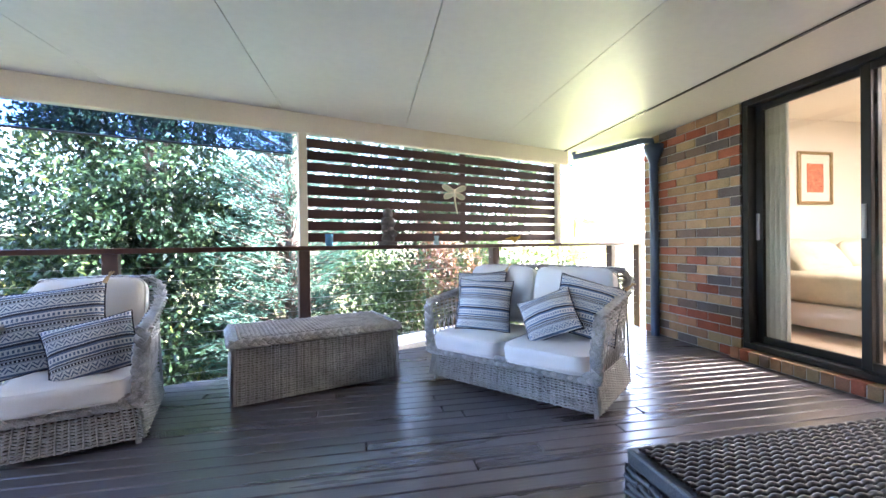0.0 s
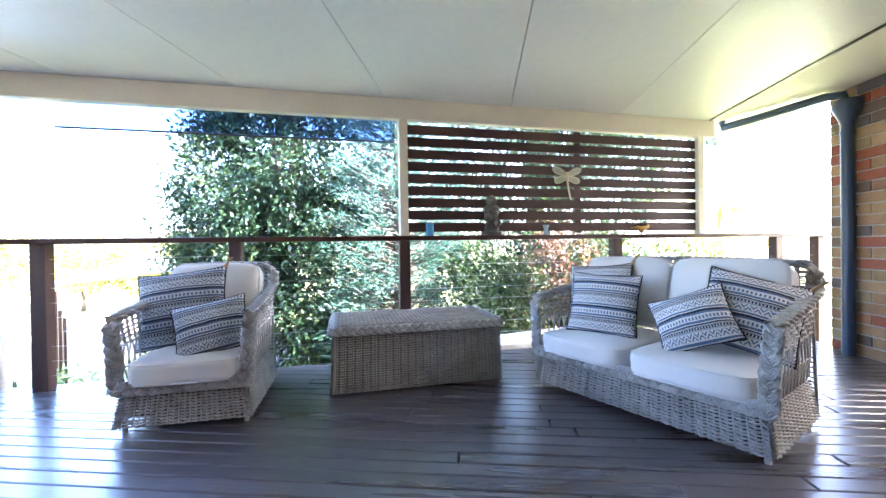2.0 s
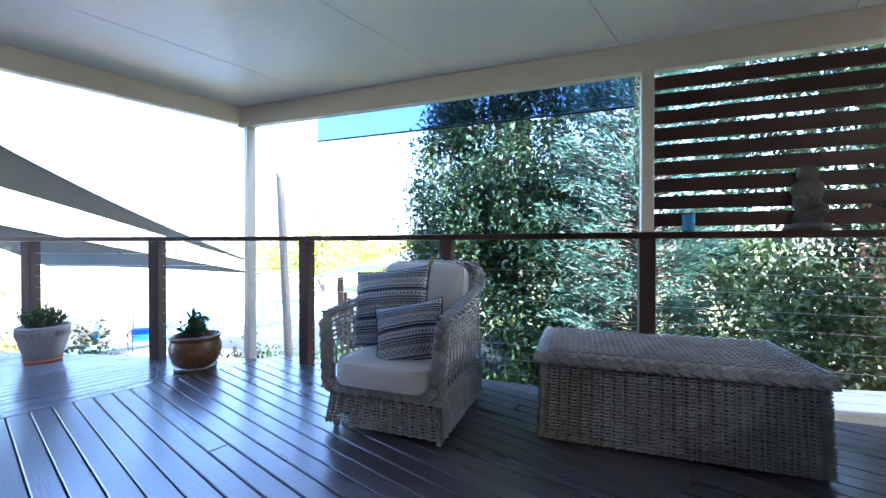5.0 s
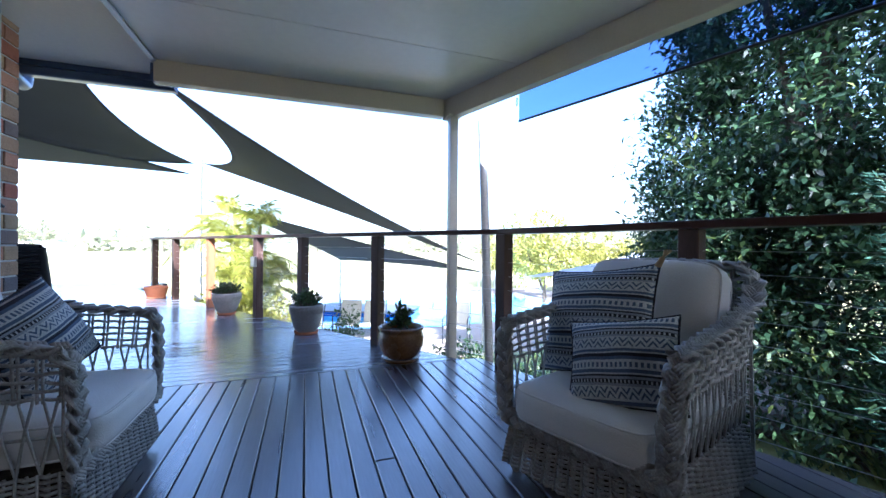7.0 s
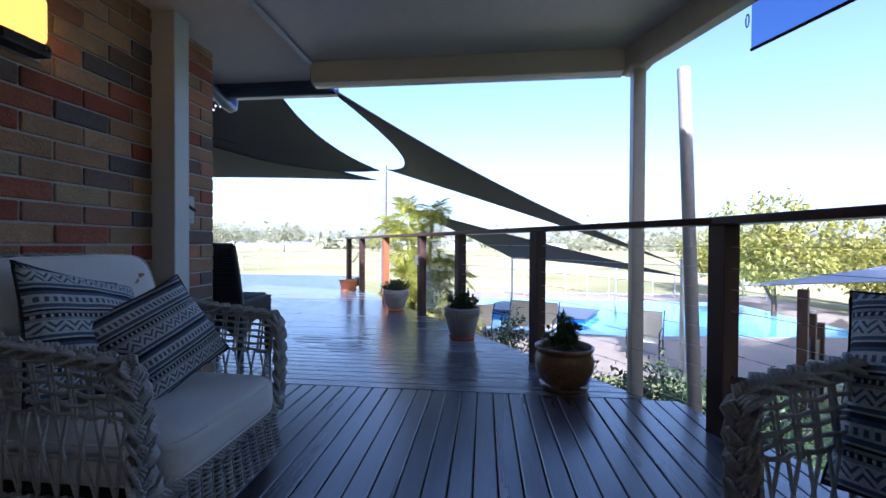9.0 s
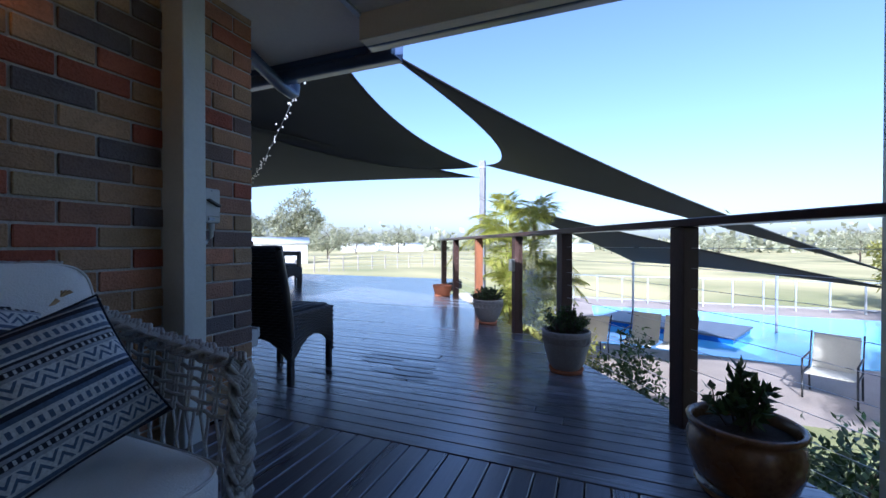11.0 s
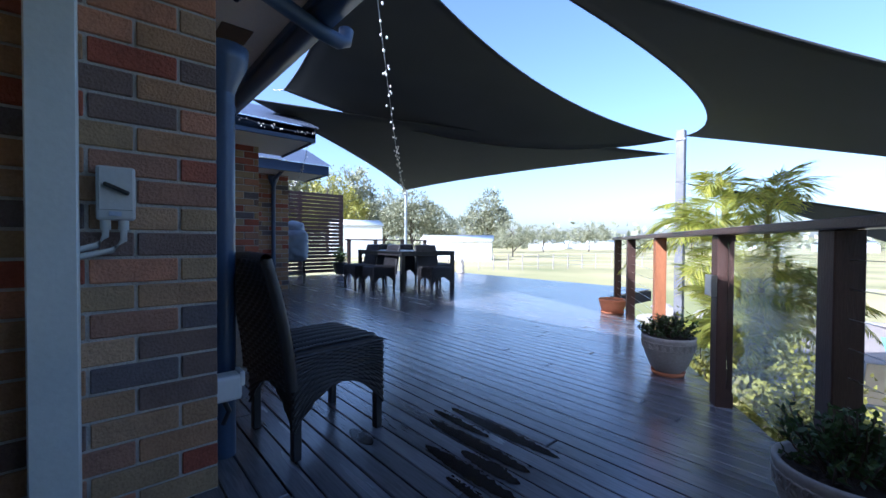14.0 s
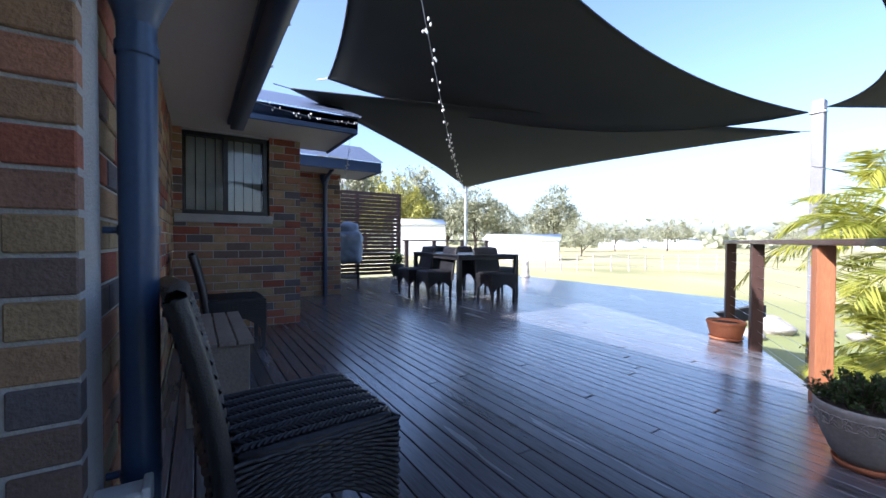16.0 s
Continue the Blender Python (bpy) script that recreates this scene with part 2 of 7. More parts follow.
M_LEAF_DARK = leaf_mat("broad_leaf", (0.013, 0.034, 0.019), (0.055, 0.105, 0.042), 0.28, 0.35, (0.26, 0.30, 0.07))
M_LEAF_CON = leaf_mat("conifer_spray", (0.024, 0.072, 0.052), (0.07, 0.17, 0.115), 0.28, 0.6)
M_LEAF_SHRUB = leaf_mat("shrub_leaf", (0.018, 0.038, 0.013), (0.08, 0.13, 0.038), 0.30, 0.45, (0.24, 0.22, 0.08))
M_LEAF_RED = leaf_mat("red_shrub_leaf", (0.05, 0.028, 0.02), (0.14, 0.07, 0.035), 0.3, 0.5, (0.25, 0.2, 0.06))
# palm colours brightened to yellow, for sun that the sail blocks
M_PALM = leaf_mat("palm_leaf_sunlit", (0.28, 0.35, 0.06), (0.60, 0.57, 0.11), 0.6, 0.4, (0.65, 0.52, 0.09))
# far leaves, lightened so that distance haze is in the colour
M_GUM = leaf_mat("hazy_eucalypt_leaf", (0.19, 0.21, 0.12), (0.40, 0.40, 0.26), 0.3, 0.5)
M_GUM2 = leaf_mat("yellow_wattle_leaf", (0.20, 0.20, 0.04), (0.42, 0.40, 0.09), 0.35, 0.5)
M_PAVE = mat("pool_paving", (0.30, 0.25, 0.20), 0.8, 0.2, 2.0, 40.0, 0.2)
M_WATER = water_mat()
M_GLASS = glass_mat("clear_glass", (0.93, 0.97, 0.96))
M_PLASTER = mat("interior_plaster", (0.72, 0.66, 0.56), 0.8, 0.05, 3.0, 80.0, 0.05)
M_CARPET = mat("beige_carpet", (0.42, 0.33, 0.24), 0.95, 0.15, 6.0, 200.0, 0.5)
M_LINEN = mat("patterned_linen", (0.55, 0.50, 0.36), 0.9, 0.3, 5.0, 60.0, 0.2)
M_MULCH = mat("garden_mulch", (0.09, 0.065, 0.045), 0.95, 0.5, 6.0, 60.0, 1.0)
M_ROCK = mat("garden_rock", (0.33, 0.30, 0.26), 0.9, 0.25, 4.0, 40.0, 0.6)
M_SHED = mat("pale_shed_steel", (0.60, 0.62, 0.60), 0.5, 0.06, 2.0, 30.0, 0.05)
M_ROOF = mat("roof_steel", (0.075, 0.095, 0.14), 0.35, 0.12, 2.0, 30.0, 0.05, metal=0.3)

# ---- building helpers ----
def part(name, bm, material, parent=None, label="", smooth=False):
    """Links a bmesh, or a mesh, as one object, under a thing or part if given."""
    if isinstance(bm, bmesh.types.BMesh):
        me = bpy.data.meshes.new(name)
        bm.to_mesh(me)
        bm.free()
    else:
        me = bm
    if material and not me.materials:
        me.materials.append(material)
    if smooth:
        me.polygons.foreach_set("use_smooth", [True] * len(me.polygons))
    ob = new(name, me)
    ob.parent = parent
    if label:
        tagged(ob, label)
    return ob


def thing(name, m, label, category, group="", kind=""):
    ob = new(name)
    ob.matrix_basis = m
    ob.empty_display_size = 0.1
    return tagged(ob, label, category, group, kind)


def mesh_np(name, verts, faces):
    me = bpy.data.meshes.new(name)
    verts = np.asarray(verts, dtype=np.float32)
    faces = np.asarray(faces, dtype=np.int32)
    k = faces.shape[1]
    me.vertices.add(len(verts))
    me.vertices.foreach_set("co", verts.ravel())
    me.loops.add(faces.size)
    me.loops.foreach_set("vertex_index", faces.ravel())
    me.polygons.add(len(faces))
    me.polygons.foreach_set("loop_start", np.arange(0, faces.size, k, dtype=np.int32))
    me.polygons.foreach_set("loop_total", np.full(len(faces), k, dtype=np.int32))
    me.update(calc_edges=True)
    me.validate()
    return me


def bx(bm, a, b, bevel=0.0, m=None):
    """A box from corner a to corner b, with bevelled edges, into bm."""
    a, b = Vector(a), Vector(b)
    mid, size = (a + b) / 2, b - a
    r = bmesh.ops.create_cube(bm, size=1.0)
    for v in r["verts"]:
        v.co = Vector((v.co.x * size.x, v.co.y * size.y, v.co.z * size.z)) + mid
    vs = list(r["verts"])
    if bevel:
        es = list({e for v in vs for e in v.link_edges})
        o = bmesh.ops.bevel(bm, geom=es, offset=min(bevel, 0.45 * min(abs(s) for s in size)), segments=2 if bevel > 0.004 else 1, affect="EDGES", profile=0.5)
        vs = list({v for f in o["faces"] for v in f.verts} | {v for v in vs if v.is_valid})
    if m is not None:
        for v in vs:
            v.co = m @ v.co
    return vs


def box(name, a, b, material, parent=None, bevel=0.0, label="", m=None):
    bm = bmesh.new()
    bx(bm, a, b, bevel, m)
    return part(name, bm, material, parent, label)


def tube_np(path, radii, sides=6, closed=False):
    """Verts and quads of a tube along a path."""
    p = np.asarray(path, float)
    n = len(p)
    r = np.broadcast_to(np.asarray(radii, float), (n,))
    t = np.gradient(p, axis=0)
    if closed:
        t = np.roll(p, -1, 0) - np.roll(p, 1, 0)
    t /= np.linalg.norm(t, axis=1, keepdims=True) + 1e-9
    ref = np.where(np.abs(t[:, 2:3]) > 0.9, np.array([[1.0, 0, 0]]), np.array([[0, 0, 1.0]]))
    s = np.cross(t, ref)
    s /= np.linalg.norm(s, axis=1, keepdims=True) + 1e-9
    u = np.cross(s, t)
    a = np.arange(sides) * 2 * np.pi / sides
    v = p[:, None] + r[:, None, None] * (np.cos(a)[None, :, None] * s[:, None] + np.sin(a)[None, :, None] * u[:, None])
    i = np.arange(n if closed else n - 1)[:, None]
    j = np.arange(sides)[None]
    i2 = (i + 1) % n
    f = np.stack([i * sides + j, i * sides + (j + 1) % sides, i2 * sides + (j + 1) % sides, i2 * sides + j], -1).reshape(-1, 4)
    return v.reshape(-1, 3), f


class Soup:
    """Gathers verts and quads into one mesh."""

    def __init__(self):
        self.v, self.f, self.n = [], [], 0

    def add(self, v, f):
        v = np.asarray(v, float)
        self.v.append(v)
        self.f.append(np.asarray(f, int) + self.n)
        self.n += len(v)

    def tube(self, path, radii, sides=6, closed=False):
        self.add(*tube_np(path, radii, sides, closed))

    def mesh(self, name):
        return mesh_np(name, np.concatenate(self.v), np.concatenate(self.f))


def lathe(profile, sides=40):
    """Quads of a turned shape; profile: (radius, height) pairs."""
    pr = np.array(profile, float)
    a = np.arange(sides) * 2 * np.pi / sides
    v = np.stack([pr[:, 0:1] * np.cos(a), pr[:, 0:1] * np.sin(a), np.repeat(pr[:, 1:2], sides, 1)], -1).reshape(-1, 3)
    i = np.arange(len(pr) - 1)[:, None]
    j = np.arange(sides)[None]
    f = np.stack([i * sides + j, i * sides + (j + 1) % sides, (i + 1) * sides + (j + 1) % sides, (i + 1) * sides + j], -1).reshape(-1, 4)
    return v, f


_piece = {}


def piece_mesh(sx, sy, sz, bevel, material, name):
    """A bevelled block with its corner-to-corner middle at the origin, shared between alike pieces."""
    key = (round(sx, 3), round(sy, 3), round(sz, 3), material.name)
    if key not in _piece:
        bm = bmesh.new()
        bx(bm, (-key[0] / 2, -key[1] / 2, -key[2] / 2), (key[0] / 2, key[1] / 2, key[2] / 2), min(bevel, 0.0039))
        me = bpy.data.meshes.new(name)
        bm.to_mesh(me)
        bm.free()
        me.materials.append(material)
        _piece[key] = me
    return _piece[key]


def piece(name, me, m, parent):
    ob = new(name, me)
    ob.parent = parent
    ob.matrix_basis = m
    return ob


def frame_xy(p, d):
    """Pose at p (x, y, z) whose x axis runs along the plan direction d."""
    return pose(p[0], p[1], p[2], 0, 0, math.degrees(math.atan2(d[1], d[0])))


RA, RU = Vector((-3.36, 3.56)), Vector((0.948, 0.318)).normalized()  # line of the screen and its railing
EA, EU = Vector((-3.38, 3.55)), Vector((-0.832, -0.553)).normalized()  # line of the outer railing


def on_r(s, o=0.0):
    """Plan point s metres along the screen line, o metres outside it."""
    p = RA + RU * s + Vector((-RU.y, RU.x)) * o
    return p.x, p.y


def on_e(s, o=0.0):
    p = EA + EU * s + Vector((EU.y, -EU.x)) * o
    return p.x, p.y

# ---- ground, pool, distance ----
def ground_z(x, y):
    west = np.clip((-x - 4.0) / 5.0, 0, 1)
    far = np.clip((np.hypot(x + 4, y) - 30) / 120, 0, 1)
    south = np.clip((-y - 3.0) / 6.0, 0, 1)
    return -0.85 - 0.66 * west * (1 - 0.85 * south) - 1.2 * far


def build_ground():
    ax = np.unique(np.concatenate([-np.geomspace(1, 900, 45), [0.0], np.geomspace(1, 900, 45)]))
    gx, gy = np.meshgrid(ax - 6, ax + 1, indexing="ij")
    n = len(ax)
    z = ground_z(gx, gy)
    v = np.stack([gx, gy, z], -1).reshape(-1, 3)
    i, j = np.meshgrid(np.arange(n - 1), np.arange(n - 1), indexing="ij")
    f = np.stack([i * n + j, (i + 1) * n + j, (i + 1) * n + j + 1, i * n + j + 1], -1).reshape(-1, 4)
    ob = part("ground", mesh_np("ground", v, f), M_GROUND, smooth=True)
    return tagged(ob, "uneven lawn fading into dry yellow paddock grass", "ground", kind="structure")


def ground_mat():
    m = mat("lawn_and_paddock", (0.2, 0.22, 0.07), 0.95, 0.3, 0.7, 30.0, 0.6)
    n, l = m.node_tree.nodes, m.node_tree.links
    b = n["Principled BSDF"]
    old = b.inputs["Base Color"].links[0].from_socket
    tc = n.new("ShaderNodeTexCoord")
    ln = n.new("ShaderNodeVectorMath")
    ln.operation = "LENGTH"
    l.new(tc.outputs["Object"], ln.inputs[0])
    nz = n.new("ShaderNodeTexNoise")
    nz.inputs["Scale"].default_value = 0.09
    nz.inputs["Detail"].default_value = 5
    l.new(tc.outputs["Object"], nz.inputs["Vector"])
    ad = n.new("ShaderNodeMath")
    ad.operation = "MULTIPLY_ADD"
    ad.inputs[1].default_value = 26.0
    l.new(nz.outputs["Fac"], ad.inputs[0])
    l.new(ln.outputs["Value"], ad.inputs[2])
    rg = n.new("ShaderNodeMapRange")
    rg.inputs["From Min"].default_value, rg.inputs["From Max"].default_value = 22.0, 42.0
    l.new(ad.outputs[0], rg.inputs[0])
    mx = n.new("ShaderNodeMix")
    mx.data_type = "RGBA"
    l.new(rg.outputs[0], mx.inputs[0])
    l.new(old, mx.inputs[6])
    cr = n.new("ShaderNodeValToRGB")
    cr.color_ramp.elements[0].color = (0.20, 0.20, 0.075, 1)
    cr.color_ramp.elements[1].color = (0.42, 0.36, 0.17, 1)
    cr.color_ramp.elements[0].position, cr.color_ramp.elements[1].position = 0.35, 0.6
    l.new(nz.outputs["Fac"], cr.inputs[0])
    l.new(cr.outputs[0], mx.inputs[7])
    l.new(mx.outputs[2], b.inputs["Base Color"])
    return m


M_GROUND = ground_mat()
build_ground()


def poly_slab(name, pts, z0, z1, material, parent=None, label="", kind=""):
    bm = bmesh.new()
    lo = [bm.verts.new((x, y, z0)) for x, y in pts]
    hi = [bm.verts.new((x, y, z1)) for x, y in pts]
    bm.faces.new(hi)
    bm.faces.new(lo[::-1])
    k = len(pts)
    for a in range(k):
        bm.faces.new((lo[a], lo[(a + 1) % k], hi[(a + 1) % k], hi[a]))
    bmesh.ops.recalc_face_normals(bm, faces=bm.faces[:])
    ob = part(name, bm, material, parent)
    if label:
        tagged(ob, label, name.replace("_", " "), kind=kind)
    return ob


# pool terrace below the deck
poly_slab("pavement", [(-21.5, 0.9), (-8.3, 0.9), (-7.2, 3.0), (-6.9, 15), (-21.5, 15)], -1.75, -1.47, M_PAVE, None, "sun-bleached brown pool paving with leaf shadows", "structure")
poly_slab("water", [(-18.6, 2.2), (-12.4, 2.5), (-11.9, 6.0), (-12.6, 12.5), (-18.6, 12.5)], -1.6, -1.455, M_WATER, None, "clear pale blue swimming pool water", "structure")


def pool_platform():
    t = thing("pool_platform", frame_xy((-14.9, 4.3, -1.46), (0.45, 0.9)), "dark paved platform with a bright blue tiled edge in the pool", "pool platform")
    blue = mat("blue_pool_tile", (0.02, 0.10, 0.42), 0.2, 0.2, 8.0, 60.0, 0.05)
    box("edge", (-1.7, -0.9, 0), (1.7, 0.9, 0.14), blue, t, 0.02, "bright blue tiled edge")
    box("top", (-1.75, -0.95, 0.14), (1.75, 0.95, 0.19), mat("dark_pool_cover", (0.10, 0.12, 0.15), 0.5, 0.2), t, 0.01)


pool_platform()

# ---- deck ----
Y_S, X_W = 0.70, -3.82  # faces of the brick walls beside the deck
SEAM = -3.74


def deck_top(x):
    """North edge of the outer deck."""
    if x > -10.25:
        return EA.y + (x - EA.x) * EU.y / EU.x + 0.06
    return -0.85


def deck_low(x):
    return -3.12 if x > -5.07 else (-5.32 if x > -6.27 else -8.15)


M_JOIST = mat("deck_frame", (0.03, 0.022, 0.02), 0.8, 0.3)
deck = tagged(poly_slab("floor", [(2.62, -1.6), (2.62, 5.65), on_r(-0.35, 0.06), (SEAM, on_r(-0.35, 0.06)[1]), (SEAM, 0.5), (-1.0, 0.5), (-1.0, -1.6)], -0.24, -0.045, M_JOIST), "dark-stained timber deck of long narrow boards under the patio roof", "deck", kind="structure")
deck_out = tagged(poly_slab("floor_outer", [(SEAM - 0.004, 0.5), (SEAM - 0.004, deck_top(SEAM)), (-10.2, deck_top(-10.2)), (-11.9, -0.85), (-11.9, -8.2), (-6.27, -8.2), (-6.27, -5.35), (-5.07, -5.35), (-5.07, -3.15), (-3.9, -3.15), (-3.9, 0.5)], -0.24, -0.045, M_JOIST), "weathered brown timber deck of long narrow boards, worn and damp in places", "deck", kind="structure")


# ---- walls ----


def brick_wall(name, p, d, length, height, openings, label, stretch, thick=0.22):
    """Mortar-coloured wall from plan point p along d; its outer face is on the right of d. openings: (s0, s1, z0, z1).
    Bricks stand 9 mm proud; those in the stretch are pieces, the others one joined part."""
    bm = bmesh.new()
    cuts = sorted({0.0, length, *[o[0] for o in openings], *[o[1] for o in openings]})
    for a, b in zip(cuts, cuts[1:]):
        spans, z = [], 0.0
        for o in sorted([o for o in openings if o[0] <= a + 1e-6 and o[1] >= b - 1e-6], key=lambda q: q[2]):
            spans.append((z, o[2]))
            z = o[3]
        spans.append((z, height))
        for q0, q1 in spans:
            if q1 - q0 > 0.005:
                bx(bm, (a, 0.009, q0), (b, thick, q1))
    wall = part(name, bm, M_MORTAR)
    wall.matrix_basis = frame_xy((p[0], p[1], 0), d)
    tagged(wall, label, "wall", kind="structure")
    course, unit, joint = 0.086, 0.24, 0.010
    rest = Soup()
    cube = np.array([(x, y, z) for x in (-0.5, 0.5) for y in (-0.5, 0.5) for z in (-0.5, 0.5)])
    quads = np.array([(0, 1, 3, 2), (4, 6, 7, 5), (0, 4, 5, 1), (2, 3, 7, 6), (0, 2, 6, 4), (1, 5, 7, 3)])
    count = 0
    for r in range(int(height / course)):
        zc = r * course + 0.045
        s = -0.12 if r % 2 else 0.0
        while s < length - 0.01:
            segs = [(max(s, 0.0), min(s + unit - joint, length))]
            s += unit
            for o in openings:
                if o[2] - 0.03 < zc < o[3] + 0.03:
                    nxt = []
                    for q0, q1 in segs:
                        if q1 <= o[0] or q0 >= o[1]:
                            nxt.append((q0, q1))
                        else:
                            nxt += [(q0, o[0])] if o[0] - q0 > 0.03 else []
                            nxt += [(o[1], q1)] if q1 - o[1] > 0.03 else []
                    segs = nxt
            for q0, q1 in segs:
                w = round(q1 - q0, 2)
                if w < 0.03:
                    continue
                mid = (q0 + q1) / 2
                off = random.uniform(-0.0015, 0.0015)
                if stretch[0] <= mid <= stretch[1] and count < 320:
                    piece("brick", piece_mesh(w, 0.06, 0.076, 0.0035, M_BRICK, "brick"), Matrix.Translation((mid, 0.03 + off, zc)), wall)
                    count += 1
                else:
                    rest.add(cube * (w, 0.06, 0.076) + (mid, 0.03 + off, zc), quads)
    if rest.n:
        tagged(part("brickwork", rest.mesh("brickwork"), M_BRICK_ISLE, wall), kind="stuff")
    return wall


H_WALL = 2.24
# bricks are laid last in the file; here only the list of walls
WALLS = [
    # name, start, direction (outside lies on its right), length, openings, label, stretch built brick by brick
    ("wall_south", (-0.95, Y_S), (-1, 0), 2.87, [], "multi-coloured clay brick wall in deep shade beside the deck", (0.6, 2.9)),
    ("wall_east", (2.52, 4.9), (0, -1), 6.28, [(1.17, 3.05, 0.0, 2.17)], "tan, red and grey clay brick wall beside the sliding door", (0.0, 1.2)),
    # unseen wall, added to keep light from entering behind the patio
    ("wall_back", (2.52, -1.4), (-1, 0), 3.47, [], "unseen plain brick wall added to block light from behind the patio", (9.0, 9.0)),
    ("wall_west", (X_W, Y_S - 0.22), (0, -1), 3.58, [], "multi-coloured clay brick wall behind the downpipe", (0.0, 2.4)),
    ("wall_window", (X_W, -3.1), (-1, 0), 1.25, [(0.08, 0.91, 1.25, 2.12)], "brick wall holding a dark-framed sliding window", (0.0, 2.0)),
    ("wall_porch", (-5.05, -3.32), (0, -1), 1.98, [], "shaded brick wall of a recessed porch", (0.0, 3.0)),
    ("wall_far", (-5.05, -5.3), (-1, 0), 1.2, [], "brick wall behind a blue downpipe", (0.0, 2.0)),
    ("wall_barbecue", (-6.25, -5.52), (0, -1), 2.7, [], "brick wall beside the covered barbecue", (0.0, 2.2)),
]


# the inside of the house, closed
def plain(name, a, b, material, label, cat, kind="structure", bevel=0.0):
    return tagged(box(name, a, b, material, None, bevel), label, cat, kind=kind)


plain("floor_bedroom", (2.6, 0.9, 0.02), (6.2, 4.72, 0.10), M_CARPET, "beige carpet of the bedroom", "floor")
plain("wall_bedroom_north", (2.75, 4.72, 0.0), (6.3, 4.86, 2.5), M_PLASTER, "cream painted bedroom wall", "wall")
plain("wall_bedroom_east", (6.2, 0.8, 0.0), (6.3, 4.72, 2.5), M_PLASTER, "cream painted bedroom wall", "wall")
plain("wall_bedroom_south", (2.75, 0.8, 0.0), (6.2, 0.9, 2.5), M_PLASTER, "cream painted bedroom wall", "wall")
plain("ceiling_bedroom", (2.75, 0.8, 2.42), (6.3, 4.86, 2.52), M_PLASTER, "plain white bedroom ceiling", "ceiling")

# ---- roofs, ceiling, beams ----
Z_C = 2.09


def patio_ceiling():
    bm = bmesh.new()
    xs = [-4.02, -3.2, -2.2, -1.2, -0.2, 0.8, 1.735]
    for a, b in zip(xs, xs[1:]):
        ya = 3.56 + (a - RA.x) * RU.y / RU.x
        yb = 3.56 + (b - RA.x) * RU.y / RU.x
        g = 0.003
        pts = [(a + g, 1.3), (b - g, 1.3), (b - g, yb), (a + g, ya)]
        lo = [bm.verts.new((x, y, Z_C)) for x, y in pts]
        hi = [bm.verts.new((x, y, Z_C + 0.06)) for x, y in pts]
        bm.faces.new(lo[::-1])
        bm.faces.new(hi)
        for k in range(4):
            bm.faces.new((lo[k], lo[(k + 1) % 4], hi[(k + 1) % 4], hi[k]))
    bmesh.ops.recalc_face_normals(bm, faces=bm.faces[:])
    return tagged(part("ceiling", bm, M_CEIL), "satin off-white insulated roof panels with fine joints", "ceiling", kind="structure")


patio_ceiling()
_yw = 3.56 + (-4.02 - RA.x) * RU.y / RU.x
poly_slab("roof", [(-4.05, 1.2), (1.9, 1.2), (1.9, 5.4), (-4.05, _yw + 0.02)], Z_C + 0.064, Z_C + 0.12, M_ROOF, None, "flat steel patio roof", "structure")
# eaves of the house round the patio
plain("soffit_east", (1.745, 1.3, 2.15), (2.52, 6.1, 2.19), M_SOFFIT, "cream eave lining over the sliding door", "soffit")
plain("trim_east", (1.728, 1.3, 2.082), (1.748, 5.32, 2.2), M_DARKMETAL, "dark joint strip between roof panels and eave", "trim")
# unseen wall, added to limit how much light comes from the south
plain("wall_wing", (-1.17, -9.0, 0.0), (-0.96, Y_S - 0.23, 2.24), M_MORTAR, "unseen plain wall added to narrow the light from the south", "wall")
plain("soffit_south", (-4.30, 0.0, 2.10), (-0.7, 1.296, 2.14), M_SOFFIT, "cream eave lining beside the roof panels", "soffit")
plain("trim_south", (-4.0, 1.285, 2.072), (1.73, 1.315, 2.088), M_GALV, "pale metal angle along the roof panels", "trim")
plain("soffit_west", (-4.30, -2.45, 2.101), (-3.7, 0.0, 2.139), M_SOFFIT, "cream eave lining along the brick wall", "soffit")
plain("roof_house", (-4.0, -9.0, 2.26), (-0.7, 1.28, 2.36), M_ROOF, "blue-grey steel roof of the house", "roof")
plain("roof_bedroom", (1.75, 1.28, 2.53), (6.3, 6.1, 2.6), M_ROOF, "blue-grey steel roof of the house", "roof")
plain("vent_soffit", (-4.16, -0.26, 2.094), (-4.0, -0.06, 2.1), mat("brown_vent", (0.13, 0.085, 0.05), 0.8, 0.2), "small brown eave vent", "vent")


def beam(name, a, b, z0, z1, w, label):
    d = (b[0] - a[0], b[1] - a[1])
    ln = math.hypot(*d)
    ob = box(name, (0, -w / 2, z0), (ln, w / 2, z1), M_CREAM, None, 0.004, m=frame_xy((a[0], a[1], 0), d))
    return tagged(ob, label, "beam", kind="structure")


beam("beam_screen", on_r(-0.68), on_r(5.42), 1.925, 2.088, 0.07, "long cream painted edge beam over the railing")
beam("beam_steps", (-3.99, 1.30), (-3.99, 3.315), 1.945, 2.088, 0.07, "cream painted edge beam at the open side")


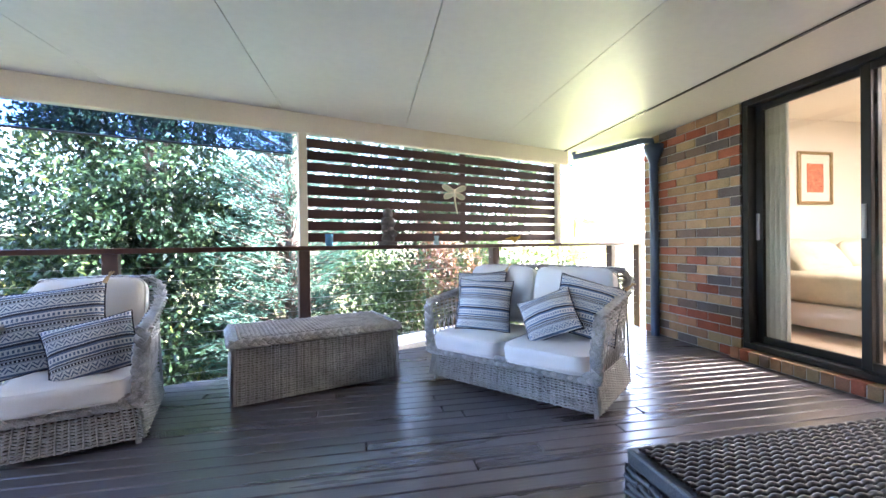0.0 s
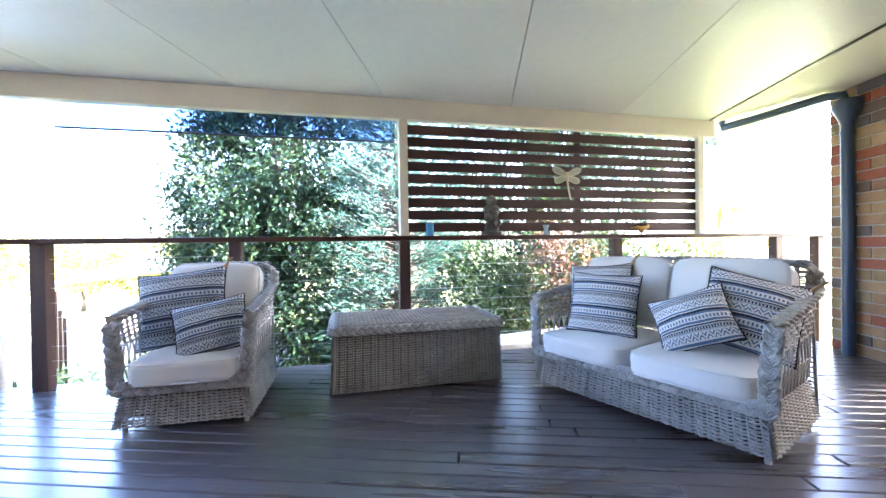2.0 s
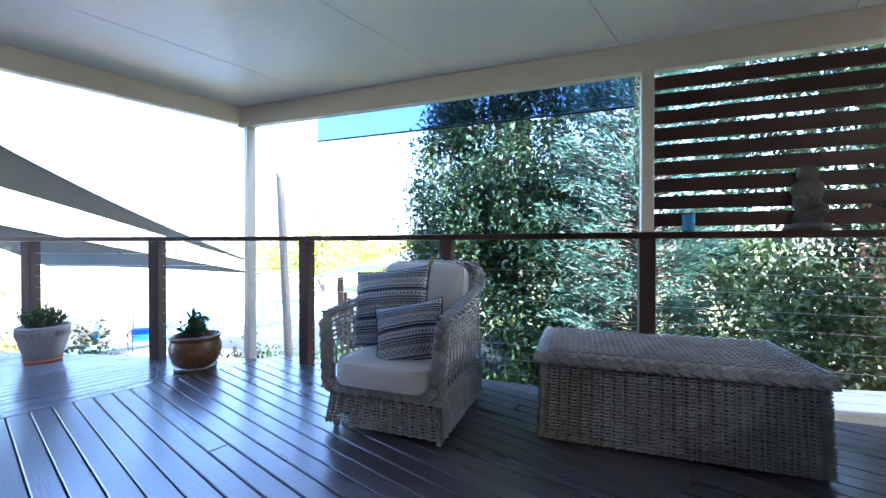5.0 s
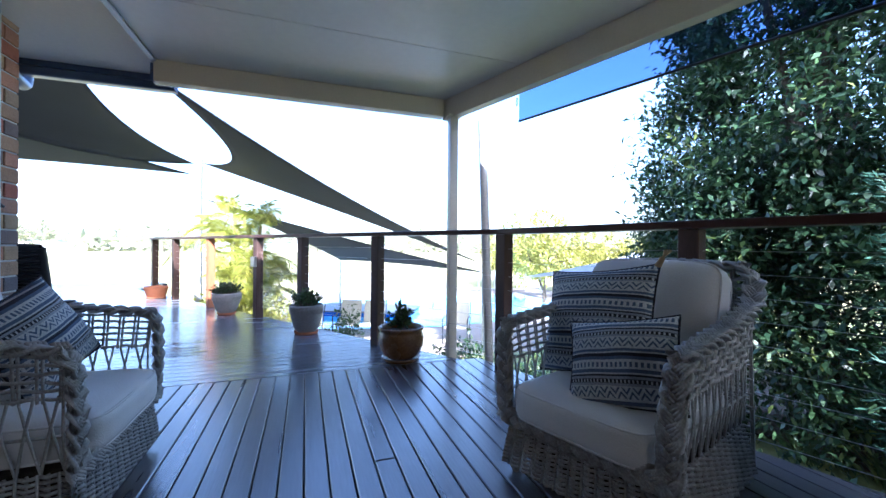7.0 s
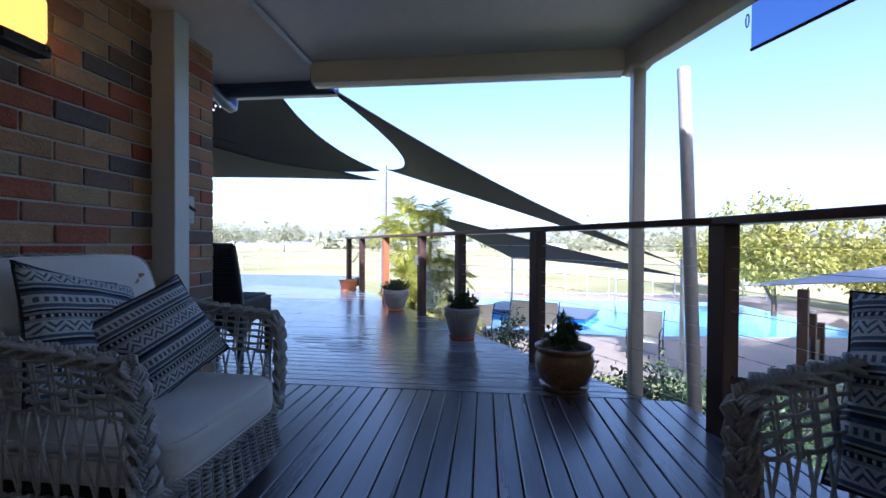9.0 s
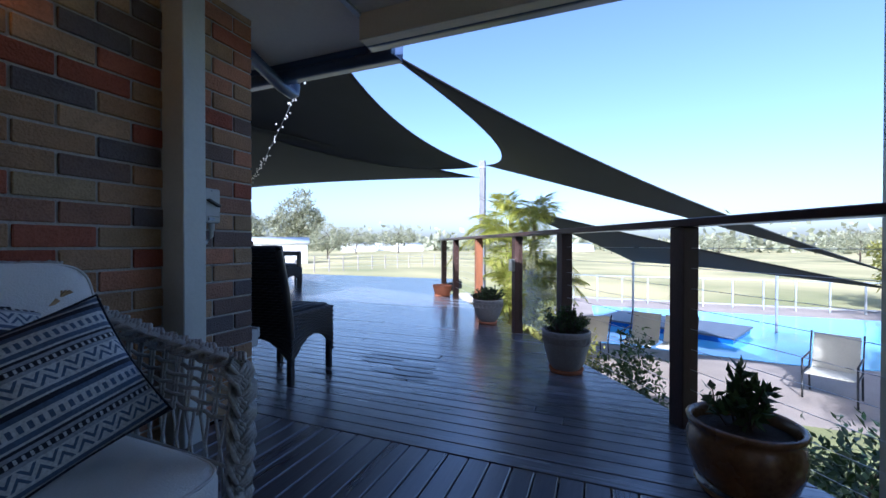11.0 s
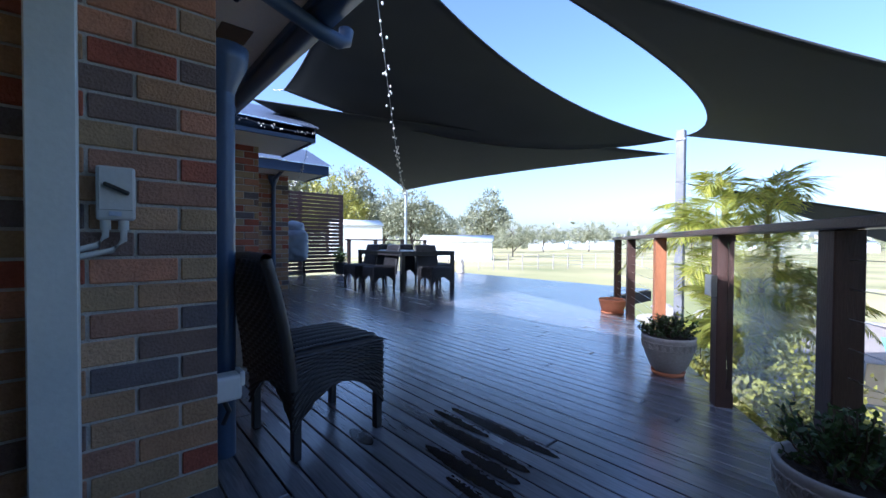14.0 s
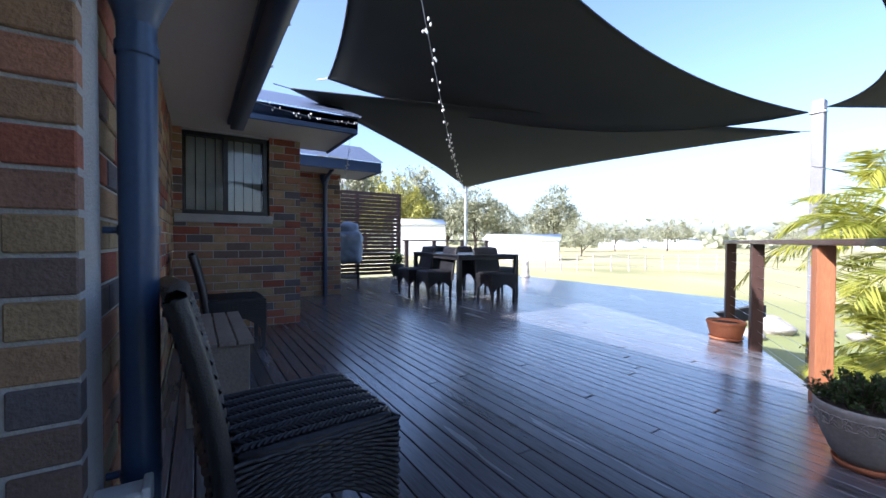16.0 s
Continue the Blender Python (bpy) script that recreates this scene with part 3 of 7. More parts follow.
def gutter(name, a, b, label, z=2.03, h=0.13, w=0.11, material=None):
    """A quad gutter with a rolled lip, from plan point a to b; the lip is on the left of the run."""
    d = Vector((b[0] - a[0], b[1] - a[1]))
    ln = d.length
    s = Soup()
    prof = [(0, 0), (0, h), (0.006, h), (0.006, 0.006), (w - 0.008, 0.006), (w, h * 0.8), (w + 0.012, h * 0.86), (w + 0.012, h * 0.93), (w - 0.003, h * 0.9), (w + 0.004, h * 0.83), (w, 0.0)]
    k = len(prof)
    v = [(x, y, zz) for x in (0, ln) for y, zz in prof]
    f = [(i, (i + 1) % k, k + (i + 1) % k, k + i) for i in range(k)]
    s.add(v, f)
    ob = part(name, s.mesh(name), material or M_GUTTER)
    ob.matrix_basis = frame_xy((a[0], a[1], z), d)
    return tagged(ob, label, "gutter", kind="structure")


gutter("gutter_patio", (-4.06, 1.25), (-4.06, 3.36), "blue-grey painted gutter outside the beam", 1.99, 0.12)
gutter("gutter_west", (-4.30, -2.45), (-4.30, 1.32), "blue-grey painted eave gutter", 2.02, 0.13)
plain("fascia_west", (-4.30, -2.45, 2.06), (-4.275, 1.296, 2.1), M_GUTTER, "blue-grey eave fascia", "fascia")


def porch_roof(name, x0, x1, y0, z, label, rise=0.5, run=1.1):
    """Small eave: fascia, lining and a ribbed steel sheet that rises away from the deck."""
    t = thing(name, Matrix(), label, "roof", kind="structure")
    box("fascia", (x0, y0, z), (x1, y0 + 0.03, z + 0.16), M_GUTTER, t, 0.003)
    box("end_fascia", (x0, y0 - run, z), (x0 + 0.03, y0, z + 0.16), M_GUTTER, t, 0.003)
    box("lining", (x0 + 0.03, y0 - run, z + 0.02), (x1, y0, z + 0.05), M_SOFFIT, t)
    s = Soup()
    n = int((x1 - x0) / 0.019)
    xs = np.linspace(x0 - 0.04, x1, n * 2)
    zz = 0.010 * np.sin(np.arange(n * 2) * np.pi / 2)
    v = np.concatenate([np.stack([xs, np.full_like(xs, y0 + 0.06), z + 0.175 + zz], -1), np.stack([xs, np.full_like(xs, y0 - run), z + 0.175 + rise + zz], -1)])
    k = len(xs)
    f = [(i, i + 1, k + i + 1, k + i) for i in range(k - 1)]
    s.add(v, f)
    part("sheet", s.mesh("sheet"), M_ROOF, t, "ribbed steel roof sheet")
    gt = gutter("gutter", (x1, y0 + 0.03), (x0, y0 + 0.03), "blue gutter", z + 0.05, 0.12)
    gt.parent = t
    del gt["category"], gt["label"], gt["kind"]
    return t


porch_roof("porch_roof", -5.5, -3.8, -2.35, 2.12, "low eave with blue fascia and ribbed steel roof over the window")
porch_roof("porch_roof", -6.75, -5.05, -4.65, 2.15, "low eave with blue fascia and ribbed steel roof over the porch")

# unseen slabs over the house, added to stop sun and sky leaks
for _lo, _hi in (((-4.28, -2.3, 2.165), (6.3, 1.24, 2.206)), ((-3.79, -6.0, 2.165), (6.3, -2.31, 2.21))):
    tagged(box("roof_house", _lo, _hi, M_ROOF), "unseen flat slab added over the house to block sun and sky", "roof", kind="structure")


# ---- posts, rails, screen ----
def cables(parent, pts, zs):
    for z in zs:
        s = Soup()
        for a, b in zip(pts, pts[1:]):
            s.tube([(a[0], a[1], z), ((a[0] + b[0]) / 2, (a[1] + b[1]) / 2, z - 0.002), (b[0], b[1], z)], 0.0014, 5)
        part("cable", s.mesh("cable"), M_STEEL, parent, "thin stainless steel cable")


def rail_post(parent, p, d, z0=-0.2, z1=0.965, w=0.088, material=None, label=""):
    bm = bmesh.new()
    bx(bm, (-w / 2, -w / 2, z0), (w / 2, w / 2, z1), 0.004, frame_xy((p[0], p[1], 0), d))
    ob = part("post", bm, material or M_POST, parent, label)
    return ob


def railing_screen():
    t = thing("deck_railing", Matrix(), "dark red timber railing with stainless cables along the garden side", "railing")
    a, b = on_r(-0.03), on_r(6.9)
    m = frame_xy((a[0], a[1], 0), RU)
    box("top_rail", (-0.05, -0.065, 0.965), (6.9, 0.065, 1.003), M_RAIL, t, 0.006, "dark red stained handrail board", m=m)
    for s in (0.0, 1.18, 2.41, 4.34, 6.2, 6.75):
        rail_post(t, on_r(s), RU)
    cables(t, [on_r(0, 0.0), on_r(6.9, 0.0)], [0.09 + 0.097 * k for k in range(9)])
    return t


railing_screen()


# post timber with warm sunlight put into its colour, for one post
M_POST_SUNLIT = mat("sunlit_post_timber", (0.34, 0.13, 0.055), 0.5, 0.3, 5.0, 80.0, 0.15, stretch=(3, 3, 0.3))


def railing_outer():
    t = thing("deck_railing", Matrix(), "dark timber railing with cables and a glass panel above the pool", "railing")
    m = frame_xy((EA.x, EA.y, 0), EU)
    box("top_rail", (-0.02, -0.065, 0.966), (6.94, 0.065, 1.002), M_RAIL, t, 0.006, "weathered brown handrail board", m=m)
    ss = (1.25, 2.40, 3.33, 4.65, 5.93, 6.87)
    for s in ss:
        rail_post(t, on_e(s, 0.0), EU, material=M_POST_SUNLIT if s == 4.65 else M_POST, label="timber post coloured orange as if sunlit" if s == 4.65 else "")
    zs = [0.09 + 0.097 * k for k in range(9)]
    cables(t, [on_e(0), on_e(2.40)], zs)
    cables(t, [on_e(4.65), on_e(6.87)], zs)
    box("glass_panel", (2.47, -0.004, 0.12), (3.26, 0.004, 0.93), M_GLASS, t, 0.0, "clear glass infill panel", m=m).visible_shadow = False
    box("latch", (3.28, 0.045, 0.62), (3.38, 0.075, 0.74), M_STEEL, t, 0.004, "stainless gate latch", m=m)
    return t


railing_outer()


def railing_far():
    t = thing("deck_railing", Matrix(), "far dark timber railing behind the dining table", "railing")
    a, d = (-8.9, -8.1), Vector((-1, 0.0))
    m = frame_xy((a[0], a[1], 0), d)
    box("top_rail", (0, -0.06, 0.965), (3.0, 0.06, 1.003), M_RAIL, t, 0.006, m=m)
    for s in (0.1, 1.0, 2.0, 2.93):
        rail_post(t, (a[0] - s, a[1]), d)
    cables(t, [a, (a[0] - 3.0, a[1])], [0.09 + 0.097 * k for k in range(9)])
    # low cable fence along the open end
    cables(t, [(-11.86, -8.1), (-11.86, -0.9)], [0.92])
    return t


railing_far()


def privacy_screen():
    t = thing("privacy_screen", Matrix(), "dark red slatted timber screen with cream posts above the rail", "screen")
    d = RU
    for s in (2.41, 5.26):
        p = on_r(s)
        bm = bmesh.new()
        bx(bm, (-0.034, -0.034, 1.003), (0.034, 0.034, 1.926), 0.004, frame_xy((p[0], p[1], 0), d))
        part("post", bm, M_CREAM, t, "cream painted post")
    p = on_r(2.41)
    m = frame_xy((p[0], p[1], 0), d)
    for k in range(9):
        z = 1.035 + 0.098 * k
        bm = bmesh.new()
        bx(bm, (0.034, 0.0, z), (2.816, 0.018, z + 0.076), 0.003, m)
        part("slat", bm, M_STAIN, t)
    bm = bmesh.new()
    bx(bm, (1.53, 0.02, 1.02), (1.60, 0.05, 1.92), 0.003, m)
    part("brace", bm, M_STAIN, t)
    return t


privacy_screen()


def corner_posts():
    t = thing("roof_post", Matrix(), "square cream steel post under the roof corner", "post")
    # shaft in a darker cream than the beams
    box("shaft", (-3.955, 3.345, -0.9), (-3.885, 3.415, 1.945), mat("mid_cream_paint", (0.55, 0.51, 0.42), 0.4, 0.08), t, 0.004)
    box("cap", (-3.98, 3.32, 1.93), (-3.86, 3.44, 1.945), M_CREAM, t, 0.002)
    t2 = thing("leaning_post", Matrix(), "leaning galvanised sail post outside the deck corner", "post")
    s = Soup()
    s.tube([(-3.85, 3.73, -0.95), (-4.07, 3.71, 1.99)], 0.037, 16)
    # darker and greyer again than the roof post
    part("shaft", s.mesh("shaft"), mat("grey_cream_paint", (0.36, 0.34, 0.30), 0.5, 0.15), t2, smooth=True)
    return t


corner_posts()

# pillar of the house, beside the switch
plain("pillar", (-3.450, Y_S - 0.01, 0.0), (-3.345, Y_S + 0.13, 2.098), mat("grey_green_paint", (0.55, 0.59, 0.57), 0.5, 0.06), "pale grey painted square post against the brickwork", "pillar", bevel=0.004)


# ---- shade sails ----
def sail(name, corners, sag, belly, label, material=None, droop=(0, 0, 0)):
    """Triangular cloth with hollowed edges, hemmed, between three corners."""
    A, B, C = [np.array(c, float) for c in corners]
    n = 28
    cen = (A + B + C) / 3
    idx, verts, faces = {}, [], []
    for i in range(n + 1):
        for j in range(n + 1 - i):
            a, b = i / n, j / n
            c = 1 - a - b
            p = a * A + b * B + c * C
            # hollow each edge towards the middle
            off = np.zeros(3)
            for (u, v, w), E, g, dr in (((a, b, c), (A + B) / 2, sag[0], droop[0]), ((b, c, a), (B + C) / 2, sag[1], droop[1]), ((c, a, b), (C + A) / 2, sag[2], droop[2])):
                k = 4 * u * v * (1 - w) ** 3
                off += k * (g * (cen - E) - np.array([0, 0, dr]))
            p = p + off
            p[2] -= belly * 27 * a * b * c
            idx[i, j] = len(verts)
            verts.append(p)
    for i in range(n):
        for j in range(n - i):
            faces.append((idx[i, j], idx[i + 1, j], idx[i, j + 1]))
            if i + j < n - 1:
                faces.append((idx[i + 1, j], idx[i + 1, j + 1], idx[i, j + 1]))
    t = thing(name, Matrix(), label, "shade sail", "shade sails")
    cl = part("cloth", mesh_np("cloth", verts, faces), material or M_SAIL, t, smooth=True)
    md = cl.modifiers.new("thickness", "SOLIDIFY")
    md.thickness = 0.003
    edges = [[verts[idx[i, 0]] for i in range(n + 1)], [verts[idx[0, j]] for j in range(n + 1)], [verts[idx[i, n - i]] for i in range(n + 1)]]
    for e in edges:
        s = Soup()
        s.tube(e, 0.009, 6)
        part("hem", s.mesh("hem"), material or M_SAIL, t)
    for q in (A, B, C):
        s = Soup()
        s.tube([q, q + (q - cen) / np.linalg.norm(q - cen) * 0.18], 0.006, 6)
        part("shackle", s.mesh("shackle"), M_STEEL, t, "steel shackle")
    return t


SP = (-10.5, 0.1)
sail("shade_sail", [(-10.4, 0.02, 2.58), (-4.5, 0.48, 2.66), (-5.43, -3.2, 3.0)], (0.33, 0.05, 0.0), 0.0, "dark grey shade sail stretched between the eave and a steel post", None, (0.1, 0, 0.42))
sail("shade_sail", [(-10.4, -0.05, 2.36), (-10.3, -7.1, 2.45), (-4.9, -2.75, 2.62)], (0.16, 0.10, 0.05), 0.02, "dark green-grey shade sail over the dining table")
sail("shade_sail", [(-10.4, 0.2, 2.60), (-4.5, 1.12, 2.19), (-9.0, 5.9, 0.55)], (0.30, 0.38, 0.10), 0.0, "dark blue-grey shade sail between eave and garden post")
sail("shade_sail", [(-10.2, 0.3, 1.82), (-8.95, 6.0, 0.32), (-16.3, 3.5, 0.36)], (0.15, 0.15, 0.15), 0.0, "dark shade sail hung low beside the pool")


M_OLDSTEEL = mat("weathered_grey_steel", (0.20, 0.20, 0.21), 0.55, 0.2)


def sail_post(p, z0, z1, label, r=0.055):
    t = thing("sail_post", Matrix(), label, "post")
    if r > 0.05:
        box("shaft", (p[0] - 0.06, p[1] - 0.06, z0), (p[0] + 0.06, p[1] + 0.06, z1), M_OLDSTEEL, t, 0.006)
    else:
        s = Soup()
        s.tube([(p[0], p[1], z0), (p[0], p[1], z1)], r, 12)
        part("shaft", s.mesh("shaft"), M_GALV, t, smooth=True)
    box("eye_plate", (p[0] - 0.02, p[1] - 0.08, z1 - 0.16), (p[0] + 0.08, p[1] + 0.08, z1 - 0.14), M_STEEL, t, 0.002)
    return t


sail_post(SP, -1.6, 2.72, "square galvanised steel sail post behind the palm")
sail_post((-10.42, -7.25), -1.2, 2.5, "slim galvanised sail post behind the dining table", 0.04)
sail_post((-16.4, 3.5), -1.5, 0.45, "slim steel sail post beside the pool", 0.035)
sail_post((-9.1, 6.1), -1.5, 0.62, "slim steel sail post below the deck", 0.04)
sail_post((-15.3, 6.9), -1.5, 0.35, "slim steel sail post beside the pool", 0.035)

# ---- wicker furniture ----
def weave(soup, P00, P10, P01, P11, nu, nv, r=0.0056, stake=0.0046, amp=0.0068, pair=True, ribs=False):
    """Basketwork over a four-cornered patch: upright stakes and weavers that pass in front and behind in turn."""
    P00, P10, P01, P11 = [np.array(p, float) for p in (P00, P10, P01, P11)]
    nrm = np.cross(P10 - P00, P01 - P00)
    nrm /= np.linalg.norm(nrm)

    def at(u, v):
        u, v = np.asarray(u)[..., None], np.asarray(v)[..., None]
        return (1 - u) * (1 - v) * P00 + u * (1 - v) * P10 + (1 - u) * v * P01 + u * v * P11

    wide = np.linalg.norm(P10 - P00)
    for i in range(nu + 1):
        for o in ((-0.006 / wide, 0.006 / wide) if pair else (0.0,)):
            u = min(max(i / nu + o, 0), 1)
            soup.tube(at(np.array([u, u, u]), np.array([0, 0.5, 1.0])), stake, 4)
    k = np.arange(2 * nu + 1)
    wob = np.random.RandomState(nu * 31 + nv)
    for j in range(nv):
        v = (j + 0.5) / nv + wob.uniform(-0.12, 0.12, len(k)) / nv
        ph = np.where(k % 2 == 0, np.where((k // 2 + (0 if ribs else j)) % 2 == 0, 1.0, -1.0), 0.0)
        pts = at(k / (2 * nu), v) + (ph * amp)[:, None] * nrm
        soup.tube(pts, r, 5)


def braid(path, period):
    """Even points along a path, with tangents, run lengths and their number."""
    p = np.array(path, float)
    seg = np.linalg.norm(np.diff(p, axis=0), axis=1)
    L = np.concatenate([[0], np.cumsum(seg)])
    n = max(int(L[-1] / period * 10), 12)
    s = np.linspace(0, L[-1], n)
    c = np.stack([np.interp(s, L, p[:, k]) for k in range(3)], -1)
    t = np.gradient(c, axis=0)
    t /= np.linalg.norm(t, axis=1, keepdims=True) + 1e-9
    return c, t, s, n


def add_braid(soup, path, normal, half=0.020, rod=0.0055, period=0.16, rods=4):
    """A flat three-strand plait along a path; every strand is some rods side by side."""
    c, t, s, n = braid(path, period)
    nr = np.array(normal, float)
    if nr.ndim == 1:
        nr = np.repeat(nr[None], n, 0)
    nr = nr - (nr * t).sum(1, keepdims=True) * t
    nr /= np.linalg.norm(nr, axis=1, keepdims=True) + 1e-9
    sd = np.cross(t, nr)
    for k in range(3):
        th = 2 * np.pi * (s / period + k / 3)
        for q in range(rods):
            o = (q - (rods - 1) / 2) * rod * 1.5
            slope = np.cos(th)
            ctr = c + sd * (half * np.sin(th))[:, None] + nr * (0.013 * np.sin(2 * th))[:, None]
            ctr = ctr + (t * (-slope)[:, None] + sd * 0.6) * o
            soup.tube(ctr, rod, 5)


def puff(size, k=7.0, cuts=10, bulge=0.02, wrinkle=0.004, seed=0):
    """A soft rounded block, size in metres, sitting with its base at z = 0."""
    bm = bmesh.new()
    bmesh.ops.create_cube(bm, size=2.0)
    bmesh.ops.subdivide_edges(bm, edges=bm.edges[:], cuts=cuts, use_grid_fill=True)
    sx, sy, sz = size
    for v in bm.verts:
        p = v.co
        kk = (abs(p.x) ** k + abs(p.y) ** k + abs(p.z) ** k) ** (1 / k)
        q = p / kk
        x, y, z = q.x * sx / 2, q.y * sy / 2, q.z * sz / 2
        b = (1 - q.x ** 2) * (1 - q.y ** 2)
        z += (1 if q.z > 0 else -0.3) * bulge * b
        nn = noise.noise(Vector((x * 9 + seed, y * 9, z * 9))) + 0.6 * noise.noise(Vector((x * 26, y * 8 + seed, z * 20)))
        d = q.normalized() * wrinkle * nn * 1.6
        v.co = Vector((x + d.x, y + d.y, z + d.z + sz / 2))
    return bm


def piping(soup, size, z, r=0.005):
    sx, sy = size[0] / 2 - 0.002, size[1] / 2 - 0.002
    a = np.linspace(0, 2 * np.pi, 65)[:-1]
    e = 0.28
    x = sx * np.sign(np.cos(a)) * np.abs(np.cos(a)) ** e
    y = sy * np.sign(np.sin(a)) * np.abs(np.sin(a)) ** e
    soup.tube(np.stack([x, y, np.full_like(x, z)], -1), r, 6, True)


def cushion(name, size, m, parent, seed=0, label=""):
    ob = part(name, puff(size, seed=seed), M_CUSH, parent, label, smooth=True)
    ob.matrix_basis = m
    s = Soup()
    for z in (size[2] * 0.12, size[2] * 0.88):
        piping(s, (size[0] * 0.985, size[1] * 0.985), z, 0.004)
    pp = part("piping", s.mesh("piping"), M_CUSH, ob, smooth=True)
    return ob


def pillow(w, h, m, label, material, tassel=False, seed=0):
    """A throw pillow, centred, its face towards -y, standing in the x-z plane."""
    n = 22
    u, v = np.meshgrid(np.linspace(-1, 1, n), np.linspace(-1, 1, n), indexing="ij")
    rs = np.random.RandomState(seed)
    pin = 0.075
    x = u * w / 2 * (1 - pin * (1 - v ** 2) * np.abs(u) ** 2)
    z = v * h / 2 * (1 - pin * (1 - u ** 2) * np.abs(v) ** 2)
    th = 0.078 * ((1 - u ** 2) ** 0.55) * ((1 - v ** 2) ** 0.55) * (1 + 0.07 * np.sin(3 * u + seed) * np.cos(2.5 * v - seed))
    th = th + 0.004 * np.sin(9 * u + 4 * v + seed) * (1 - u ** 2) * (1 - v ** 2)
    front = np.stack([x, -th, z], -1).reshape(-1, 3)
    back = np.stack([x, th * 0.9, z], -1).reshape(-1, 3)
    i, j = np.meshgrid(np.arange(n - 1), np.arange(n - 1), indexing="ij")
    f = np.stack([i * n + j, (i + 1) * n + j, (i + 1) * n + j + 1, i * n + j + 1], -1).reshape(-1, 4)
    me = mesh_np("throw_pillow", np.concatenate([front, back]), np.concatenate([f, f[:, ::-1] + n * n]))
    bm = bmesh.new()
    bm.from_mesh(me)
    uvl = bm.loops.layers.uv.new("UVMap")
    for fc in bm.faces:
        for lp in fc.loops:
            lp[uvl].uv = (lp.vert.co.x / w + 0.5, (lp.vert.co.z / h + 0.5) * h / 0.4)
    bmesh.ops.remove_doubles(bm, verts=bm.verts[:], dist=0.0004)
    bm.to_mesh(me)
    bm.free()
    t = thing("throw_pillow", m, label, "pillow", "throw pillows on the wicker seats")
    part("cover", me, material, t, smooth=True)
    s = Soup()
    edge = [(a, 0, b) for a, b in [*zip(x[:, 0], z[:, 0]), *zip(x[-1, 1:], z[-1, 1:]), *zip(x[-2::-1, -1], z[-2::-1, -1]), *zip(x[0, -2:0:-1], z[0, -2:0:-1])]]
    s.tube(edge, 0.004, 5, True)
    part("seam_cord", s.mesh("seam_cord"), material, t, smooth=True)
    if tassel:
        s = Soup()
        s.tube([(w / 2 - 0.01, 0, h / 2 - 0.01), (w / 2 + 0.012, -0.01, h / 2 + 0.02)], (0.012, 0.009), 8)
        for q in range(9):
            a = q * 0.7
            s.tube([(w / 2 + 0.012, -0.01, h / 2 + 0.02), (w / 2 + 0.03 + 0.012 * math.cos(a), -0.012 + 0.012 * math.sin(a), h / 2 + 0.045)], 0.003, 4)
        part("tassel", s.mesh("tassel"), mat("straw_tassel", (0.42, 0.29, 0.15), 0.9, 0.2), t, "straw-coloured tassel")
    return t


